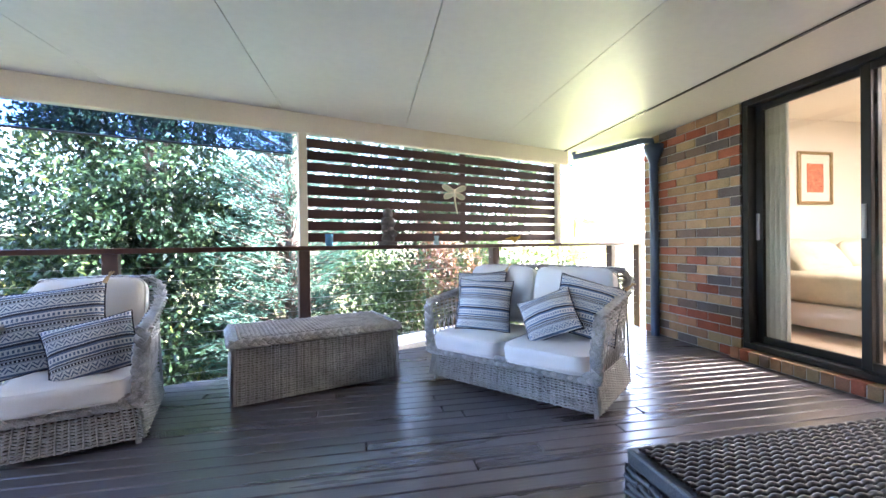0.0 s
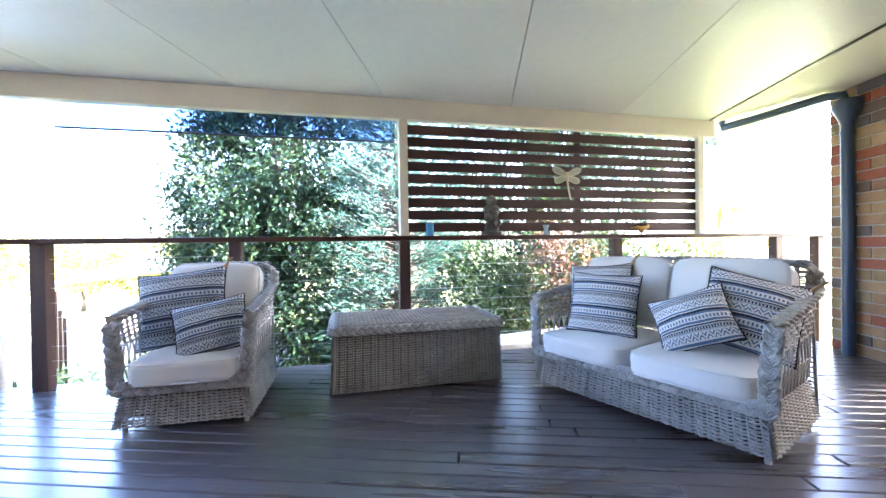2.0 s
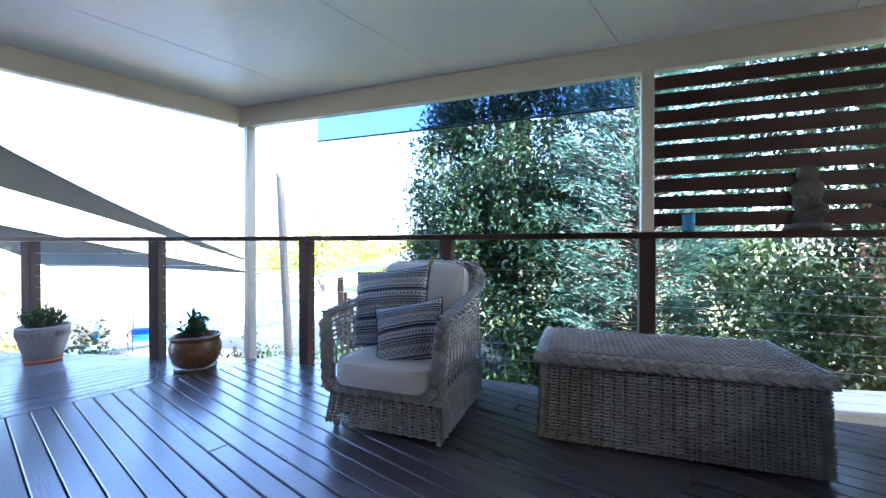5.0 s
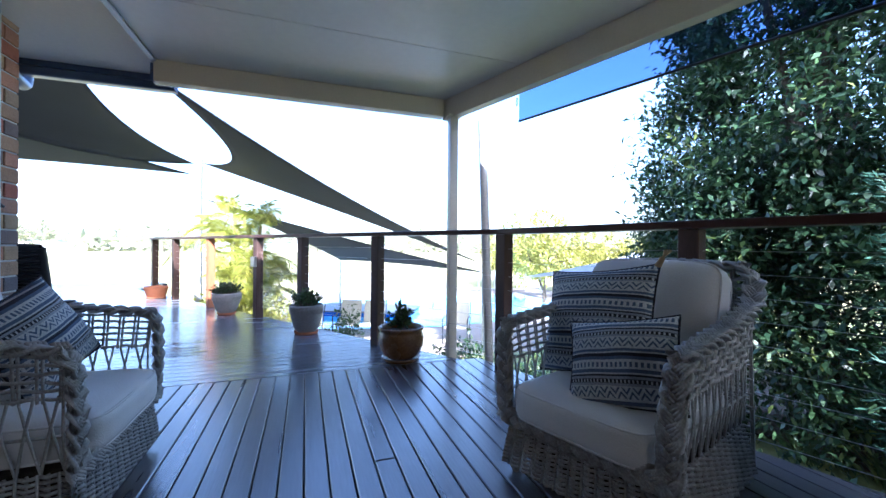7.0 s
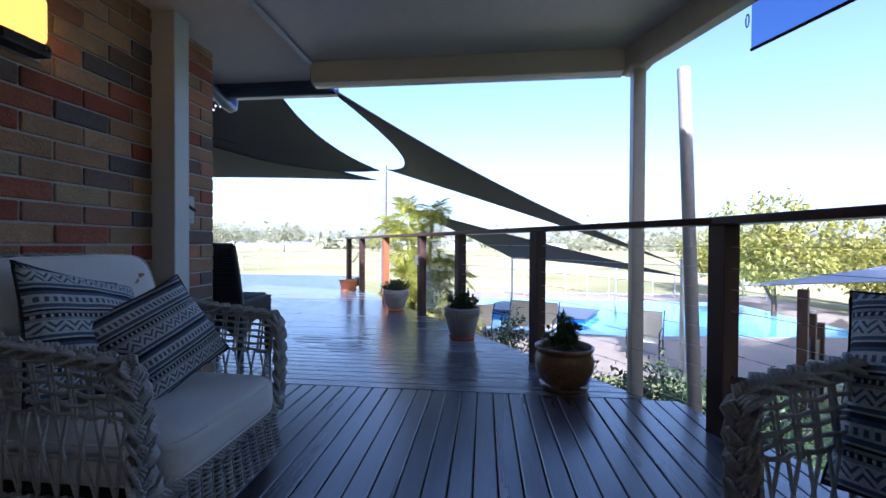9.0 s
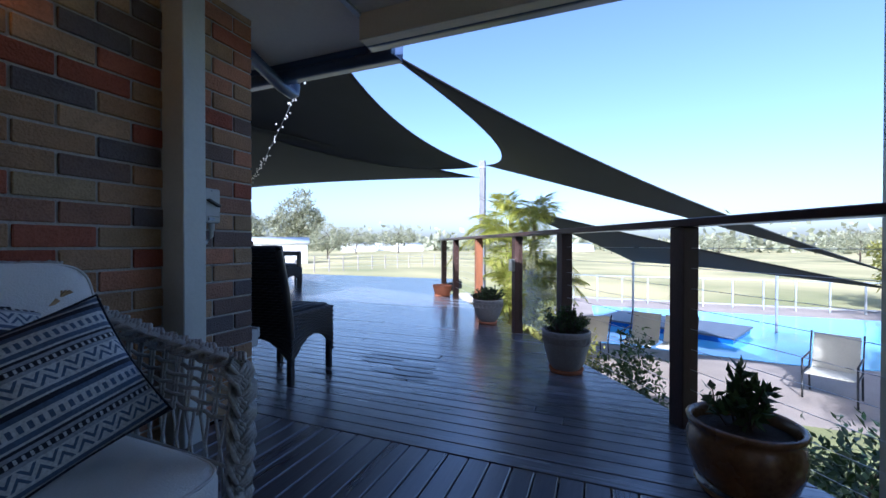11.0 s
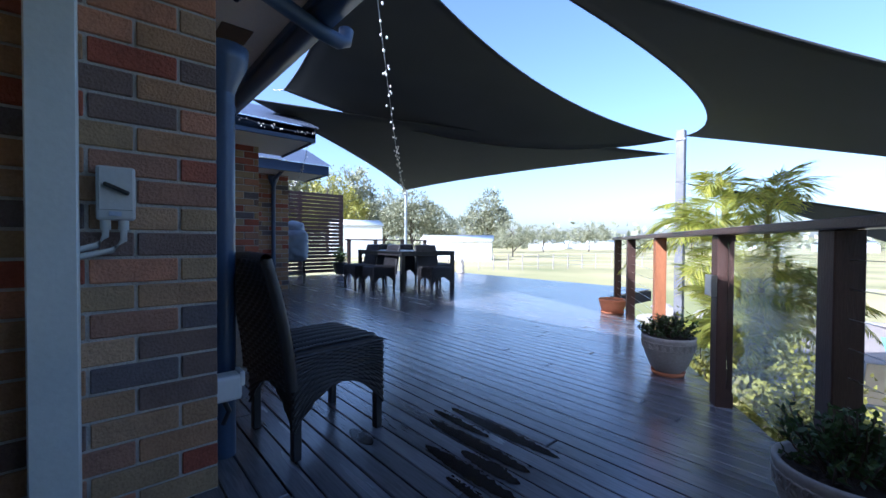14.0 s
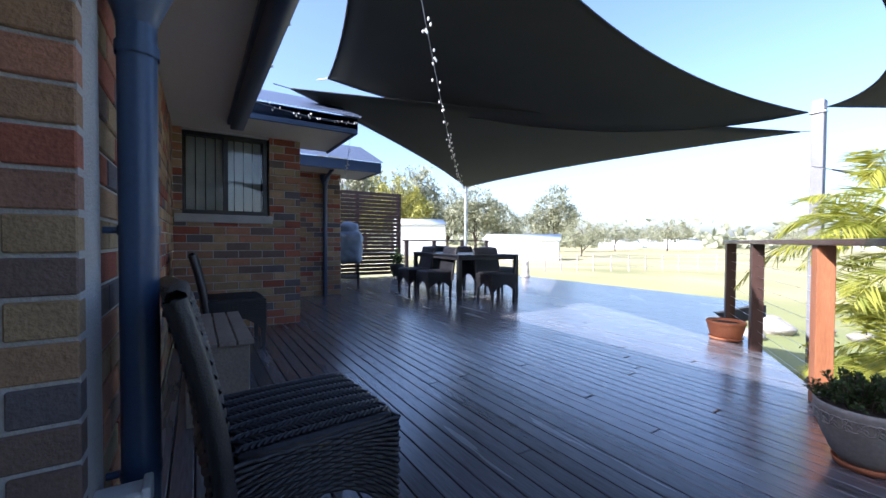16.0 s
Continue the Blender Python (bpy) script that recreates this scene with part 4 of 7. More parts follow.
def lounge_seat(name, m, W, D, seats, label, category):
    """Wicker armchair or loveseat. Local frame: front edge along x at y = 0, back towards +y, base at z = 0."""
    t = thing(name, m, label, category, "wicker lounge set")
    zb, zs, za, zt = 0.035, 0.228, 0.57, 0.80
    fl = 0.03
    nuW, nuD = int(W / 0.056), int(D / 0.056)
    s = Soup()
    weave(s, (0, 0, zb), (W, 0, zb), (fl, 0.02, zs), (W - fl, 0.02, zs), 2 * int(W / 0.050), 13, 0.0058, 0.0045, 0.0095, False, True)
    tagged(part("front_panel", s.mesh("front_panel"), M_WICKER, t, smooth=True), kind="stuff")
    for side in (0, 1):
        s = Soup()
        x0, x1 = (0.0, fl) if side == 0 else (W, W - fl)
        a, b, c, d = (x0, D, zb), (x0, 0, zb), (x1, D - 0.05, zs), (x1, 0.02, zs)
        if side:
            a, b, c, d = b, a, d, c
        weave(s, a, b, c, d, 2 * int(D / 0.050), 13, 0.0058, 0.0045, 0.0095, False, True)
        # arm: woven band on top, open lattice below it
        xa = fl - 0.012 if side == 0 else W - fl + 0.012
        xt = fl - 0.03 if side == 0 else W - fl + 0.03
        e0, e1 = (xa, D - 0.05, zs + 0.22), (xa, 0.03, zs + 0.20)
        g0, g1 = (xt, D - 0.03, za + 0.06), (xt, 0.02, za)
        if side:
            weave(s, e1, e0, g1, g0, nuD, 6)
        else:
            weave(s, e0, e1, g0, g1, nuD, 6)
        k = 11
        for q in range(k + 1):
            y = 0.03 + (D - 0.09) * q / k
            for dy in (-0.045, 0.045):
                y2 = min(max(y + dy, 0.03), D - 0.05)
                s.tube([(x1, y, zs), (xa, (y + y2) / 2, zs + 0.11), (xa, y2, zs + 0.22)], 0.0042, 5)
        s.tube([(x1, 0.02, zs + 0.1), (xa, D - 0.05, zs + 0.11)], 0.005, 5)
        tagged(part("side_panel", s.mesh("side_panel"), M_WICKER, t, smooth=True), kind="stuff")
    s = Soup()
    weave(s, (W, D, zb), (0, D, zb), (W - fl, D + 0.03, zt), (fl, D + 0.03, zt), nuW, 30)
    weave(s, (fl, D - 0.015, zs), (W - fl, D - 0.015, zs), (fl, D + 0.015, zt), (W - fl, D + 0.015, zt), nuW, 20)
    tagged(part("back_panel", s.mesh("back_panel"), M_WICKER, t, smooth=True), kind="stuff")
    # plaits: under the seat, up the arm fronts, along the arms, over the back
    s = Soup()
    add_braid(s, [(0.0, -0.004, zs + 0.005), (W / 2, -0.004, zs + 0.005), (W, -0.004, zs + 0.005)], (0, -1, 0), 0.026, 0.0062)
    tagged(part("seat_braid", s.mesh("seat_braid"), M_WICKER, t, "thick plaited edge", smooth=True), kind="stuff")
    for side in (0, 1):
        x = 0.012 if side == 0 else W - 0.012
        xo = -0.002 if side == 0 else W + 0.002
        s = Soup()
        add_braid(s, [(x, 0.0, zs - 0.01), (x, -0.008, zs + 0.15), (xo, 0.0, za - 0.03), (xo, 0.03, za + 0.005)], (0, -1, 0.25), 0.026, 0.0062)
        s2 = Soup()
        add_braid(s2, [(xo, 0.02, za + 0.01), (xo, D * 0.5, za + 0.045), (xo, D - 0.05, za + 0.10), (x, D + 0.02, zt - 0.04), (x + (0.05 if side == 0 else -0.05), D + 0.03, zt + 0.01)], (0, 0, 1), 0.026, 0.0062)
        tagged(part("arm_braid", s.mesh("arm_braid"), M_WICKER, t, "thick plaited edge", smooth=True), kind="stuff")
        tagged(part("arm_rest", s2.mesh("arm_rest"), M_WICKER, t, "thick plaited arm top", smooth=True), kind="stuff")
    s = Soup()
    add_braid(s, [(0.04, D + 0.03, zt + 0.008), (W / 2, D + 0.03, zt + 0.018), (W - 0.04, D + 0.03, zt + 0.008)], (0, 0, 1), 0.026, 0.0062)
    tagged(part("back_braid", s.mesh("back_braid"), M_WICKER, t, "thick plaited edge", smooth=True), kind="stuff")
    box("seat_base", (0.05, 0.05, 0.06), (W - 0.05, D - 0.04, zs - 0.005), mat("dark_weave_core", (0.05, 0.045, 0.04), 0.9, 0.3) if "dark_weave_core" not in bpy.data.materials else bpy.data.materials["dark_weave_core"], t, 0.01)
    for x in (0.03, W - 0.03):
        for y in (0.04, D - 0.04):
            s = Soup()
            s.tube([(x, y, 0.0), (x, y, 0.06)], 0.014, 8)
            part("foot", s.mesh("foot"), M_WICKER, t)
    cw = (W - 0.09) / seats
    for k in range(seats):
        cushion("seat_cushion", (cw - 0.008, D - 0.03, 0.132), Matrix.Translation((0.045 + cw * (k + 0.5), D / 2 - 0.055, zs + 0.004)), t, k * 3.1, "thick cream canvas seat cushion")
        bc = cushion("back_cushion", (cw - 0.012, 0.42, 0.135), Matrix.Translation((0.045 + cw * (k + 0.5), D - 0.165, zs + 0.385)) @ pose(0, 0, 0, 72, 0, 0) @ Matrix.Translation((0, 0, -0.0675)), t, 7 + k * 2.3, "plump cream canvas back cushion")
    return t


SOFA = frame_xy((-0.115, 3.845, 0), (0.657, -0.754))
CHAIR_A = frame_xy((-2.275, 2.985, 0), (0.949, 0.315))
CHAIR_B = frame_xy((-2.27, 1.64, 0), (-1, 0.0))
lounge_seat("wicker_loveseat", SOFA, 1.235, 0.68, 2, "whitewashed wicker loveseat with cream cushions and plaited edges", "sofa")
lounge_seat("wicker_armchair", CHAIR_A, 0.625, 0.69, 1, "whitewashed wicker armchair with a cream cushion by the railing", "armchair")
lounge_seat("wicker_armchair", CHAIR_B, 0.66, 0.69, 1, "whitewashed wicker armchair with cream cushions against the brick wall", "armchair")


def lean(base, x, y, z, tilt, turn=0.0, roll=0.0):
    """Pose of a pillow in a seat's frame: its middle at x, y, z, tipped back, turned and rolled in its plane."""
    return base @ Matrix.Translation((x, y, z)) @ pose(0, 0, 0, 0, 0, turn) @ pose(0, 0, 0, -tilt, 0, 0) @ pose(0, 0, 0, 0, roll, 0)


pillow(0.42, 0.42, lean(SOFA, 0.23, 0.36, 0.580, 18, 8, -4), "large blue and cream woven pillow leaning on the loveseat back", M_PATTERN, True, 1)
pillow(0.41, 0.38, lean(SOFA, 0.35, 0.22, 0.550, 18, 18, 2), "blue and cream striped woven pillow standing on the loveseat", M_PATTERN, False, 2)
pillow(0.42, 0.40, lean(SOFA, 1.05, 0.37, 0.565, 24, 26, 16), "large blue and cream woven pillow leaning on the loveseat arm", M_PATTERN, True, 3)
pillow(0.36, 0.30, lean(SOFA, 0.86, 0.20, 0.525, 26, 8, -24), "blue and cream striped woven pillow tipped on the loveseat", M_PATTERN, False, 4)
pillow(0.48, 0.45, lean(CHAIR_A, 0.19, 0.33, 0.580, 20, -2, -7), "large dark blue and cream woven pillow with a tassel", M_PATTERN2, True, 5)
pillow(0.37, 0.30, lean(CHAIR_A, 0.405, 0.13, 0.495, 24, 4, -12), "small blue and cream woven pillow in front of another", M_PATTERN2, False, 6)
pillow(0.42, 0.40, lean(CHAIR_B, 0.25, 0.40, 0.585, 20, 10, 16), "large dark blue and cream woven pillow in the shaded armchair", M_PATTERN2, True, 7)
pillow(0.38, 0.34, lean(CHAIR_B, 0.38, 0.27, 0.545, 24, -14, -20), "blue and cream woven pillow tipped against the armchair arm", M_PATTERN2, False, 8)


def chest(m, W, D, H):
    t = thing("wicker_chest", m, "whitewashed wicker chest with a flat woven lid and plaited rim", "wicker chest", "wicker lounge set")
    fl = 0.012
    c = [(fl, fl), (W - fl, fl), (W - fl, D - fl), (fl, D - fl)]
    b = [(0, 0), (W, 0), (W, D), (0, D)]
    for k in range(4):
        p, q = b[k], b[(k + 1) % 4]
        p2, q2 = c[k], c[(k + 1) % 4]
        s = Soup()
        ln = math.hypot(q[0] - p[0], q[1] - p[1])
        weave(s, (*p, 0.01), (*q, 0.01), (*p2, H - 0.045), (*q2, H - 0.045), 2 * int(ln / 0.048), 24, 0.0058, 0.0045, 0.0095, False, True)
        tagged(part("woven_side", s.mesh("woven_side"), M_WICKER, t, smooth=True), kind="stuff")
    lid = part("lid", puff((W + 0.01, D + 0.01, 0.03), 14, 6, 0.0, 0.0), M_WICKER, t)
    lid.matrix_basis = Matrix.Translation((W / 2, D / 2, H - 0.03))
    s = Soup()
    weave(s, (0.04, 0.04, H + 0.002), (W - 0.04, 0.04, H + 0.002), (0.04, D - 0.04, H + 0.002), (W - 0.04, D - 0.04, H + 0.002), int(W / 0.030), int(D / 0.020), 0.0062, 0.004, 0.0068, False)
    tagged(part("lid_weave", s.mesh("lid_weave"), M_WICKER, lid, smooth=True), kind="stuff").matrix_basis = Matrix.Translation((-W / 2, -D / 2, -H + 0.03))
    s = Soup()
    e = 0.006
    for p, q, nr in (((-e, -e), (W + e, -e), (0, -1, 0.6)), ((W + e, -e), (W + e, D + e), (1, 0, 0.6)), ((W + e, D + e), (-e, D + e), (0, 1, 0.6)), ((-e, D + e), (-e, -e), (-1, 0, 0.6))):
        add_braid(s, [(*p, H - 0.02), (*q, H - 0.02)], nr, 0.02)
    tagged(part("rim_braid", s.mesh("rim_braid"), M_WICKER, t, "plaited rim", smooth=True), kind="stuff")
    # dark core behind the weave, put in for the shade in its gaps
    box("liner", (0.03, 0.03, 0.02), (W - 0.03, D - 0.03, H - 0.04), bpy.data.materials["dark_weave_core"], t)
    return t


chest(frame_xy((-1.385, 3.555, 0), (0.942, 0.336)), 1.115, 0.60, 0.415)


def wicker_table():
    """Low dark basketwork table close to the wall."""
    t = thing("wicker_table", frame_xy((0.125, 0.82, 0), (1, 0)), "low blue-grey synthetic wicker table with a flat top", "coffee table")
    W, D, H = 1.25, 1.06, 0.45
    bm = bmesh.new()
    bx(bm, (0.0, 0.0, H - 0.05), (W, D, H - 0.006), 0.008)
    part("top_board", bm, M_WICKBOX, t)
    s = Soup()
    n = int(D / 0.018)
    for j in range(n):
        y = 0.02 + (D - 0.04) * (j + 0.5) / n
        k = np.arange(int(W / 0.009))
        z = H - 0.001 + 0.0028 * np.where((k // 2 + j) % 2 == 0, 1.0, -0.6)
        s.tube(np.stack([0.02 + (W - 0.04) * k / k[-1], np.full(len(k), y), z], -1), 0.0068, 5)
    tagged(part("woven_top", s.mesh("woven_top"), M_WICKBOX, t, "flat strand weave", smooth=True), kind="stuff")
    for p, q in (((0, D), (0, 0)), ((W, D), (0, D)), ((0, 0), (W, 0)), ((W, 0), (W, D))):
        s = Soup()
        weave(s, (*p, 0.03), (*q, 0.03), (*p, H - 0.05), (*q, H - 0.05), 24, 18, 0.008, 0.006, 0.004, False)
        tagged(part("woven_side", s.mesh("woven_side"), M_WICKBOX, t, smooth=True), kind="stuff")
    for x in (0.03, W - 0.03):
        for y in (0.03, D - 0.03):
            box("leg", (x - 0.025, y - 0.025, 0.0), (x + 0.025, y + 0.025, H - 0.05), M_WICKBOX, t, 0.004)
    # dark filling block that gives the woven sides their shaded gaps
    box("liner", (0.02, 0.02, 0.04), (W - 0.02, D - 0.02, H - 0.055), M_WICKDARK, t)
    return t


wicker_table()


# ---- dark dining chairs and table ----
def dining_chair(m, label, group="dark wicker chairs"):
    """Local frame: seat front towards -y, middle of the seat at the origin in plan."""
    t = thing("dining_chair", m, label, "chair", group)
    W, D, H = 0.46, 0.46, 0.455
    # seat: slightly domed slab with strands laid in a herringbone
    st = part("seat", puff((W, D, 0.05), 10, 6, 0.012, 0.0), M_WICKDARK, t)
    st.matrix_basis = Matrix.Translation((0, 0, H - 0.05))
    s = Soup()
    n = 13
    for i in range(n):
        for j in range(n * 2):
            x = (i + 0.5) / n * (W - 0.04) - (W - 0.04) / 2
            y = (j + 0.5) / (2 * n) * (D - 0.04) - (D - 0.04) / 2
            a = 0.9 if i % 2 else -0.9
            dx, dy = 0.019 * math.cos(a), 0.019 * math.sin(a)
            z = 0.053 + 0.011 * (1 - (2 * x / W) ** 2) * (1 - (2 * y / D) ** 2)
            s.tube([(x - dx, y - dy, z - 0.003), (x, y, z + 0.002), (x + dx, y + dy, z - 0.003)], 0.006, 4)
    tagged(part("seat_weave", s.mesh("seat_weave"), M_WICKDARK, st, "herringbone strands", smooth=True), kind="stuff")
    # apron with an arched lower edge
    for a, b in (((-W / 2, -D / 2), (W / 2, -D / 2)), ((W / 2, -D / 2), (W / 2, D / 2)), ((W / 2, D / 2), (-W / 2, D / 2)), ((-W / 2, D / 2), (-W / 2, -D / 2))):
        s = Soup()
        k = 14
        a3, b3 = np.array([*a, 0.0]), np.array([*b, 0.0])
        out = np.array([a3[0] + b3[0], a3[1] + b3[1], 0.0])
        out /= np.linalg.norm(out)
        for q in range(19):
            v = q / 18
            u = np.linspace(0, 1, 2 * k + 1)
            low = 0.13 + 0.16 * (1 - (2 * u - 1) ** 2)
            z = low + (H - 0.02 - low) * v
            wv = np.where(np.arange(2 * k + 1) % 2 == 0, np.where((np.arange(2 * k + 1) // 2 + q) % 2 == 0, 0.0035, -0.0035), 0.0)
            s.tube(a3 + (b3 - a3) * u[:, None] + np.array([0, 0, 1]) * z[:, None] + out * wv[:, None], 0.0075, 5)
        tagged(part("apron", s.mesh("apron"), M_WICKDARK, t, smooth=True), kind="stuff")
    # backrest: curved, leaning back
    s = Soup()
    rows = 30
    for q in range(rows):
        v = q / (rows - 1)
        y = D / 2 - 0.01 + 0.10 * v ** 1.6
        z = H - 0.14 + 0.52 * v
        u = np.linspace(-1, 1, 29)
        wv = np.where(np.arange(29) % 2 == 0, np.where((np.arange(29) // 2 + q) % 2 == 0, 0.004, -0.004), 0.0)
        hw = W / 2 * (1.0 - 0.05 * v)
        for off in (0.0, 0.035):
            s.tube(np.stack([u * hw, y + off - 0.02 * (1 - u ** 2) * v + wv, np.full(29, z)], -1), 0.011, 5)
    tagged(part("backrest", s.mesh("backrest"), M_WICKDARK, t, smooth=True), kind="stuff")
    s = Soup()
    s.tube([(-W / 2 * 0.95, D / 2 + 0.105, H + 0.39), (0, D / 2 + 0.085, H + 0.395), (W / 2 * 0.95, D / 2 + 0.105, H + 0.39)], 0.024, 8)
    part("top_roll", s.mesh("top_roll"), M_WICKDARK, t, smooth=True)
    for sgn in (-1, 1):
        s = Soup()
        v = np.linspace(0, 1, 9)
        s.tube(np.stack([sgn * W / 2 * (1 - 0.05 * v), D / 2 + 0.008 + 0.10 * v ** 1.6, H - 0.15 + 0.54 * v], -1), 0.026, 8)
        part("side_roll", s.mesh("side_roll"), M_WICKDARK, t, smooth=True)
    for x in (-W / 2 + 0.02, W / 2 - 0.02):
        for y in (-D / 2 + 0.02, D / 2 - 0.02):
            bm = bmesh.new()
            bx(bm, (x - 0.018, y - 0.018, 0.0), (x + 0.018, y + 0.018, 0.3), 0.003)
            lg = part("leg", bm, M_WICKDARK, t)
            box("foot_cap", (x - 0.014, y - 0.014, -0.001), (x + 0.014, y + 0.014, 0.02), M_GALV, lg, 0.002, "metal foot cap")
    return t


first_chair = dining_chair(frame_xy((-4.30, 0.47, 0), (0.09, -1.0)) @ pose(0, 0, 0, 0, 0, 0), "dark woven wicker dining chair standing against the brick wall")
copy_thing(first_chair, frame_xy((-4.32, -2.35, 0), (0.03, -1.0)))


def side_table():
    t = thing("side_table", frame_xy((-4.12, -1.1, 0), (0, -1)), "small weathered timber bench between two wicker chairs", "bench")
    wood = mat("weathered_timber", (0.24, 0.20, 0.16), 0.8, 0.25, 6.0, 80.0, 0.3)
    for k in range(4):
        box("slat", (-0.5, -0.17 + k * 0.09, 0.41), (0.5, -0.09 + k * 0.09, 0.435), wood, t, 0.003)
    for x in (-0.44, 0.44):
        box("leg", (x - 0.03, -0.15, 0.0), (x + 0.03, 0.15, 0.41), wood, t, 0.004)


side_table()


def dining_table():
    t = thing("dining_table", frame_xy((-8.33, -4.42, 0), (0.10, 1.0)), "dark outdoor dining table with a slatted glass-like top", "table")
    L, W, H = 1.95, 1.22, 0.75
    for k in range(9):
        y = -W / 2 + k * W / 9
        box("top_slat", (-L / 2, y + 0.004, H - 0.03), (L / 2, y + W / 9 - 0.004, H), M_DARKMETAL, t, 0.003)
    box("apron", (-L / 2 + 0.03, -W / 2 + 0.03, H - 0.09), (L / 2 - 0.03, W / 2 - 0.03, H - 0.032), M_WICKDARK, t, 0.004)
    for x in (-L / 2 + 0.04, L / 2 - 0.04):
        for y in (-W / 2 + 0.04, W / 2 - 0.04):
            box("leg", (x - 0.035, y - 0.035, 0.0), (x + 0.035, y + 0.035, H - 0.03), M_DARKMETAL, t, 0.004)


dining_table()
for _x, _y, _a in ((-7.55, -4.9, 90), (-7.55, -4.15, 86), (-9.1, -4.95, -90), (-9.1, -4.2, -94), (-8.2, -3.25, 175), (-8.4, -5.75, 4)):
    _c = copy_thing(first_chair, pose(_x, _y, 0, 0, 0, _a - 0))
    tagged(_c, "dark woven wicker dining chair drawn up to the outdoor table", group="chairs round the dining table")


# ---- pots and small plants ----
def leaf_quads(c, d, nrm, ln, wd):
    """Pointed leaves: base c, direction d, face normal nrm, one quad each with a raised middle."""
    side = np.cross(d, nrm)
    side /= np.linalg.norm(side, axis=1, keepdims=True) + 1e-9
    ln, wd = np.broadcast_to(ln, (len(c),))[:, None], np.broadcast_to(wd, (len(c),))[:, None]
    tip = c + d * ln - nrm * ln * 0.12
    mid = c + d * ln * 0.45 + nrm * ln * 0.03
    v = np.stack([c, mid + side * wd / 2, tip, mid - side * wd / 2], 1).reshape(-1, 3)
    f = np.arange(len(c) * 4).reshape(-1, 4)
    return v, f


def unit(a):
    return a / (np.linalg.norm(a, axis=-1, keepdims=True) + 1e-9)


def pot(m, profile, rim_r, soil_z, material, label, saucer=True, band=None, plant=None, seed=1, size=1.0):
    profile = [(r * size, z * size) for r, z in profile]
    rim_r, soil_z = rim_r * size, soil_z * size
    band = [q * size for q in band] if band else None
    t = thing("plant_pot", m, label, "potted plant", "potted plants on the deck")
    s = Soup()
    s.add(*lathe(profile))
    part("pot", s.mesh("pot"), material, t, smooth=True)
    s = Soup()
    s.add(*lathe([(rim_r, soil_z), (rim_r * 0.5, soil_z + 0.012), (0.001, soil_z + 0.016)], 24))
    part("soil", s.mesh("soil"), M_SOIL, t)
    if saucer:
        r = profile[0][0] if profile[0][0] > 0.02 else profile[1][0]
        s = Soup()
        s.add(*lathe([(0.001, 0.002), (r * 1.18, 0.002), (r * 1.3, 0.03), (r * 1.24, 0.03), (r * 1.12, 0.012), (0.001, 0.012)]))
        part("saucer", s.mesh("saucer"), M_TERRA if material is not M_BROWNPOT else M_BROWNPOT, t, smooth=True)
    if band:
        z0, z1, r0, r1 = band
        s = Soup()
        for k in range(22):
            a = k * 2 * np.pi / 22
            for q in (0, 1, 2):
                th = np.linspace(0, 2 * np.pi * (0.8 if q else 1), 12)
                rr = 0.28 / 14 * (1.0 if q == 0 else 0.55) * 1.2
                cz = (z0 + z1) / 2 + (0 if q == 0 else (0.012 if q == 1 else -0.012))
                ang = a + (0 if q == 0 else 0.16) + rr * np.cos(th) / r0
                zz = cz + rr * np.sin(th)
                rad = r0 + (r1 - r0) * (zz - z0) / (z1 - z0) + 0.001
                s.tube(np.stack([rad * np.cos(ang), rad * np.sin(ang), zz], -1), 0.0042, 4)
        tagged(part("relief_band", s.mesh("relief_band"), material, t, "raised scroll pattern", smooth=True), kind="stuff")
    if plant:
        rs = np.random.RandomState(seed)
        n, hgt, spread, leaf_len = plant
        st = Soup()
        cs, ds = [], []
        for k in range(n):
            a, r = rs.uniform(0, 2 * np.pi), rs.uniform(0.1, 1.0)
            top = np.array([math.cos(a) * r * spread, math.sin(a) * r * spread, soil_z + hgt * rs.uniform(0.45, 1.0) * (1.1 - 0.4 * r)])
            b = np.array([math.cos(a) * rim_r * 0.4 * r, math.sin(a) * rim_r * 0.4 * r, soil_z])
            midp = (b + top) / 2 + rs.normal(0, 0.012, 3)
            st.tube([b, midp, top], (0.004, 0.003, 0.002), 5)
            for q in range(20):
                u = rs.uniform(0.3, 1.0)
                c = b * (1 - u) ** 2 + 2 * midp * u * (1 - u) + top * u ** 2
                cs.append(c)
                ds.append(rs.normal(0, 1, 3) + np.array([0, 0, 0.3]) + 0.8 * unit(top - b))
        part("stem", st.mesh("stem"), M_BARK, t)
        cs, ds = np.array(cs), unit(np.array(ds))
        nr = unit(np.cross(ds, rs.normal(0, 1, ds.shape)))
        lf = Soup()
        lf.add(*leaf_quads(cs, ds, nr, rs.uniform(0.7, 1.2, len(cs)) * leaf_len, rs.uniform(0.4, 0.6, len(cs)) * leaf_len))
        part("foliage", lf.mesh("foliage"), M_LEAF_SHRUB, t)
    return t


P_BROWN = [(0.115, 0.03), (0.15, 0.06), (0.172, 0.13), (0.176, 0.18), (0.165, 0.215), (0.158, 0.225), (0.172, 0.24), (0.176, 0.255), (0.165, 0.262), (0.155, 0.25), (0.15, 0.2)]
P_PALE = [(0.11, 0.03), (0.14, 0.07), (0.165, 0.15), (0.185, 0.24), (0.19, 0.30), (0.196, 0.325), (0.198, 0.345), (0.188, 0.352), (0.176, 0.345), (0.17, 0.30)]
P_WHITE = [(0.10, 0.03), (0.135, 0.07), (0.17, 0.15), (0.192, 0.22), (0.20, 0.29), (0.205, 0.31), (0.207, 0.328), (0.196, 0.333), (0.186, 0.32), (0.18, 0.28)]
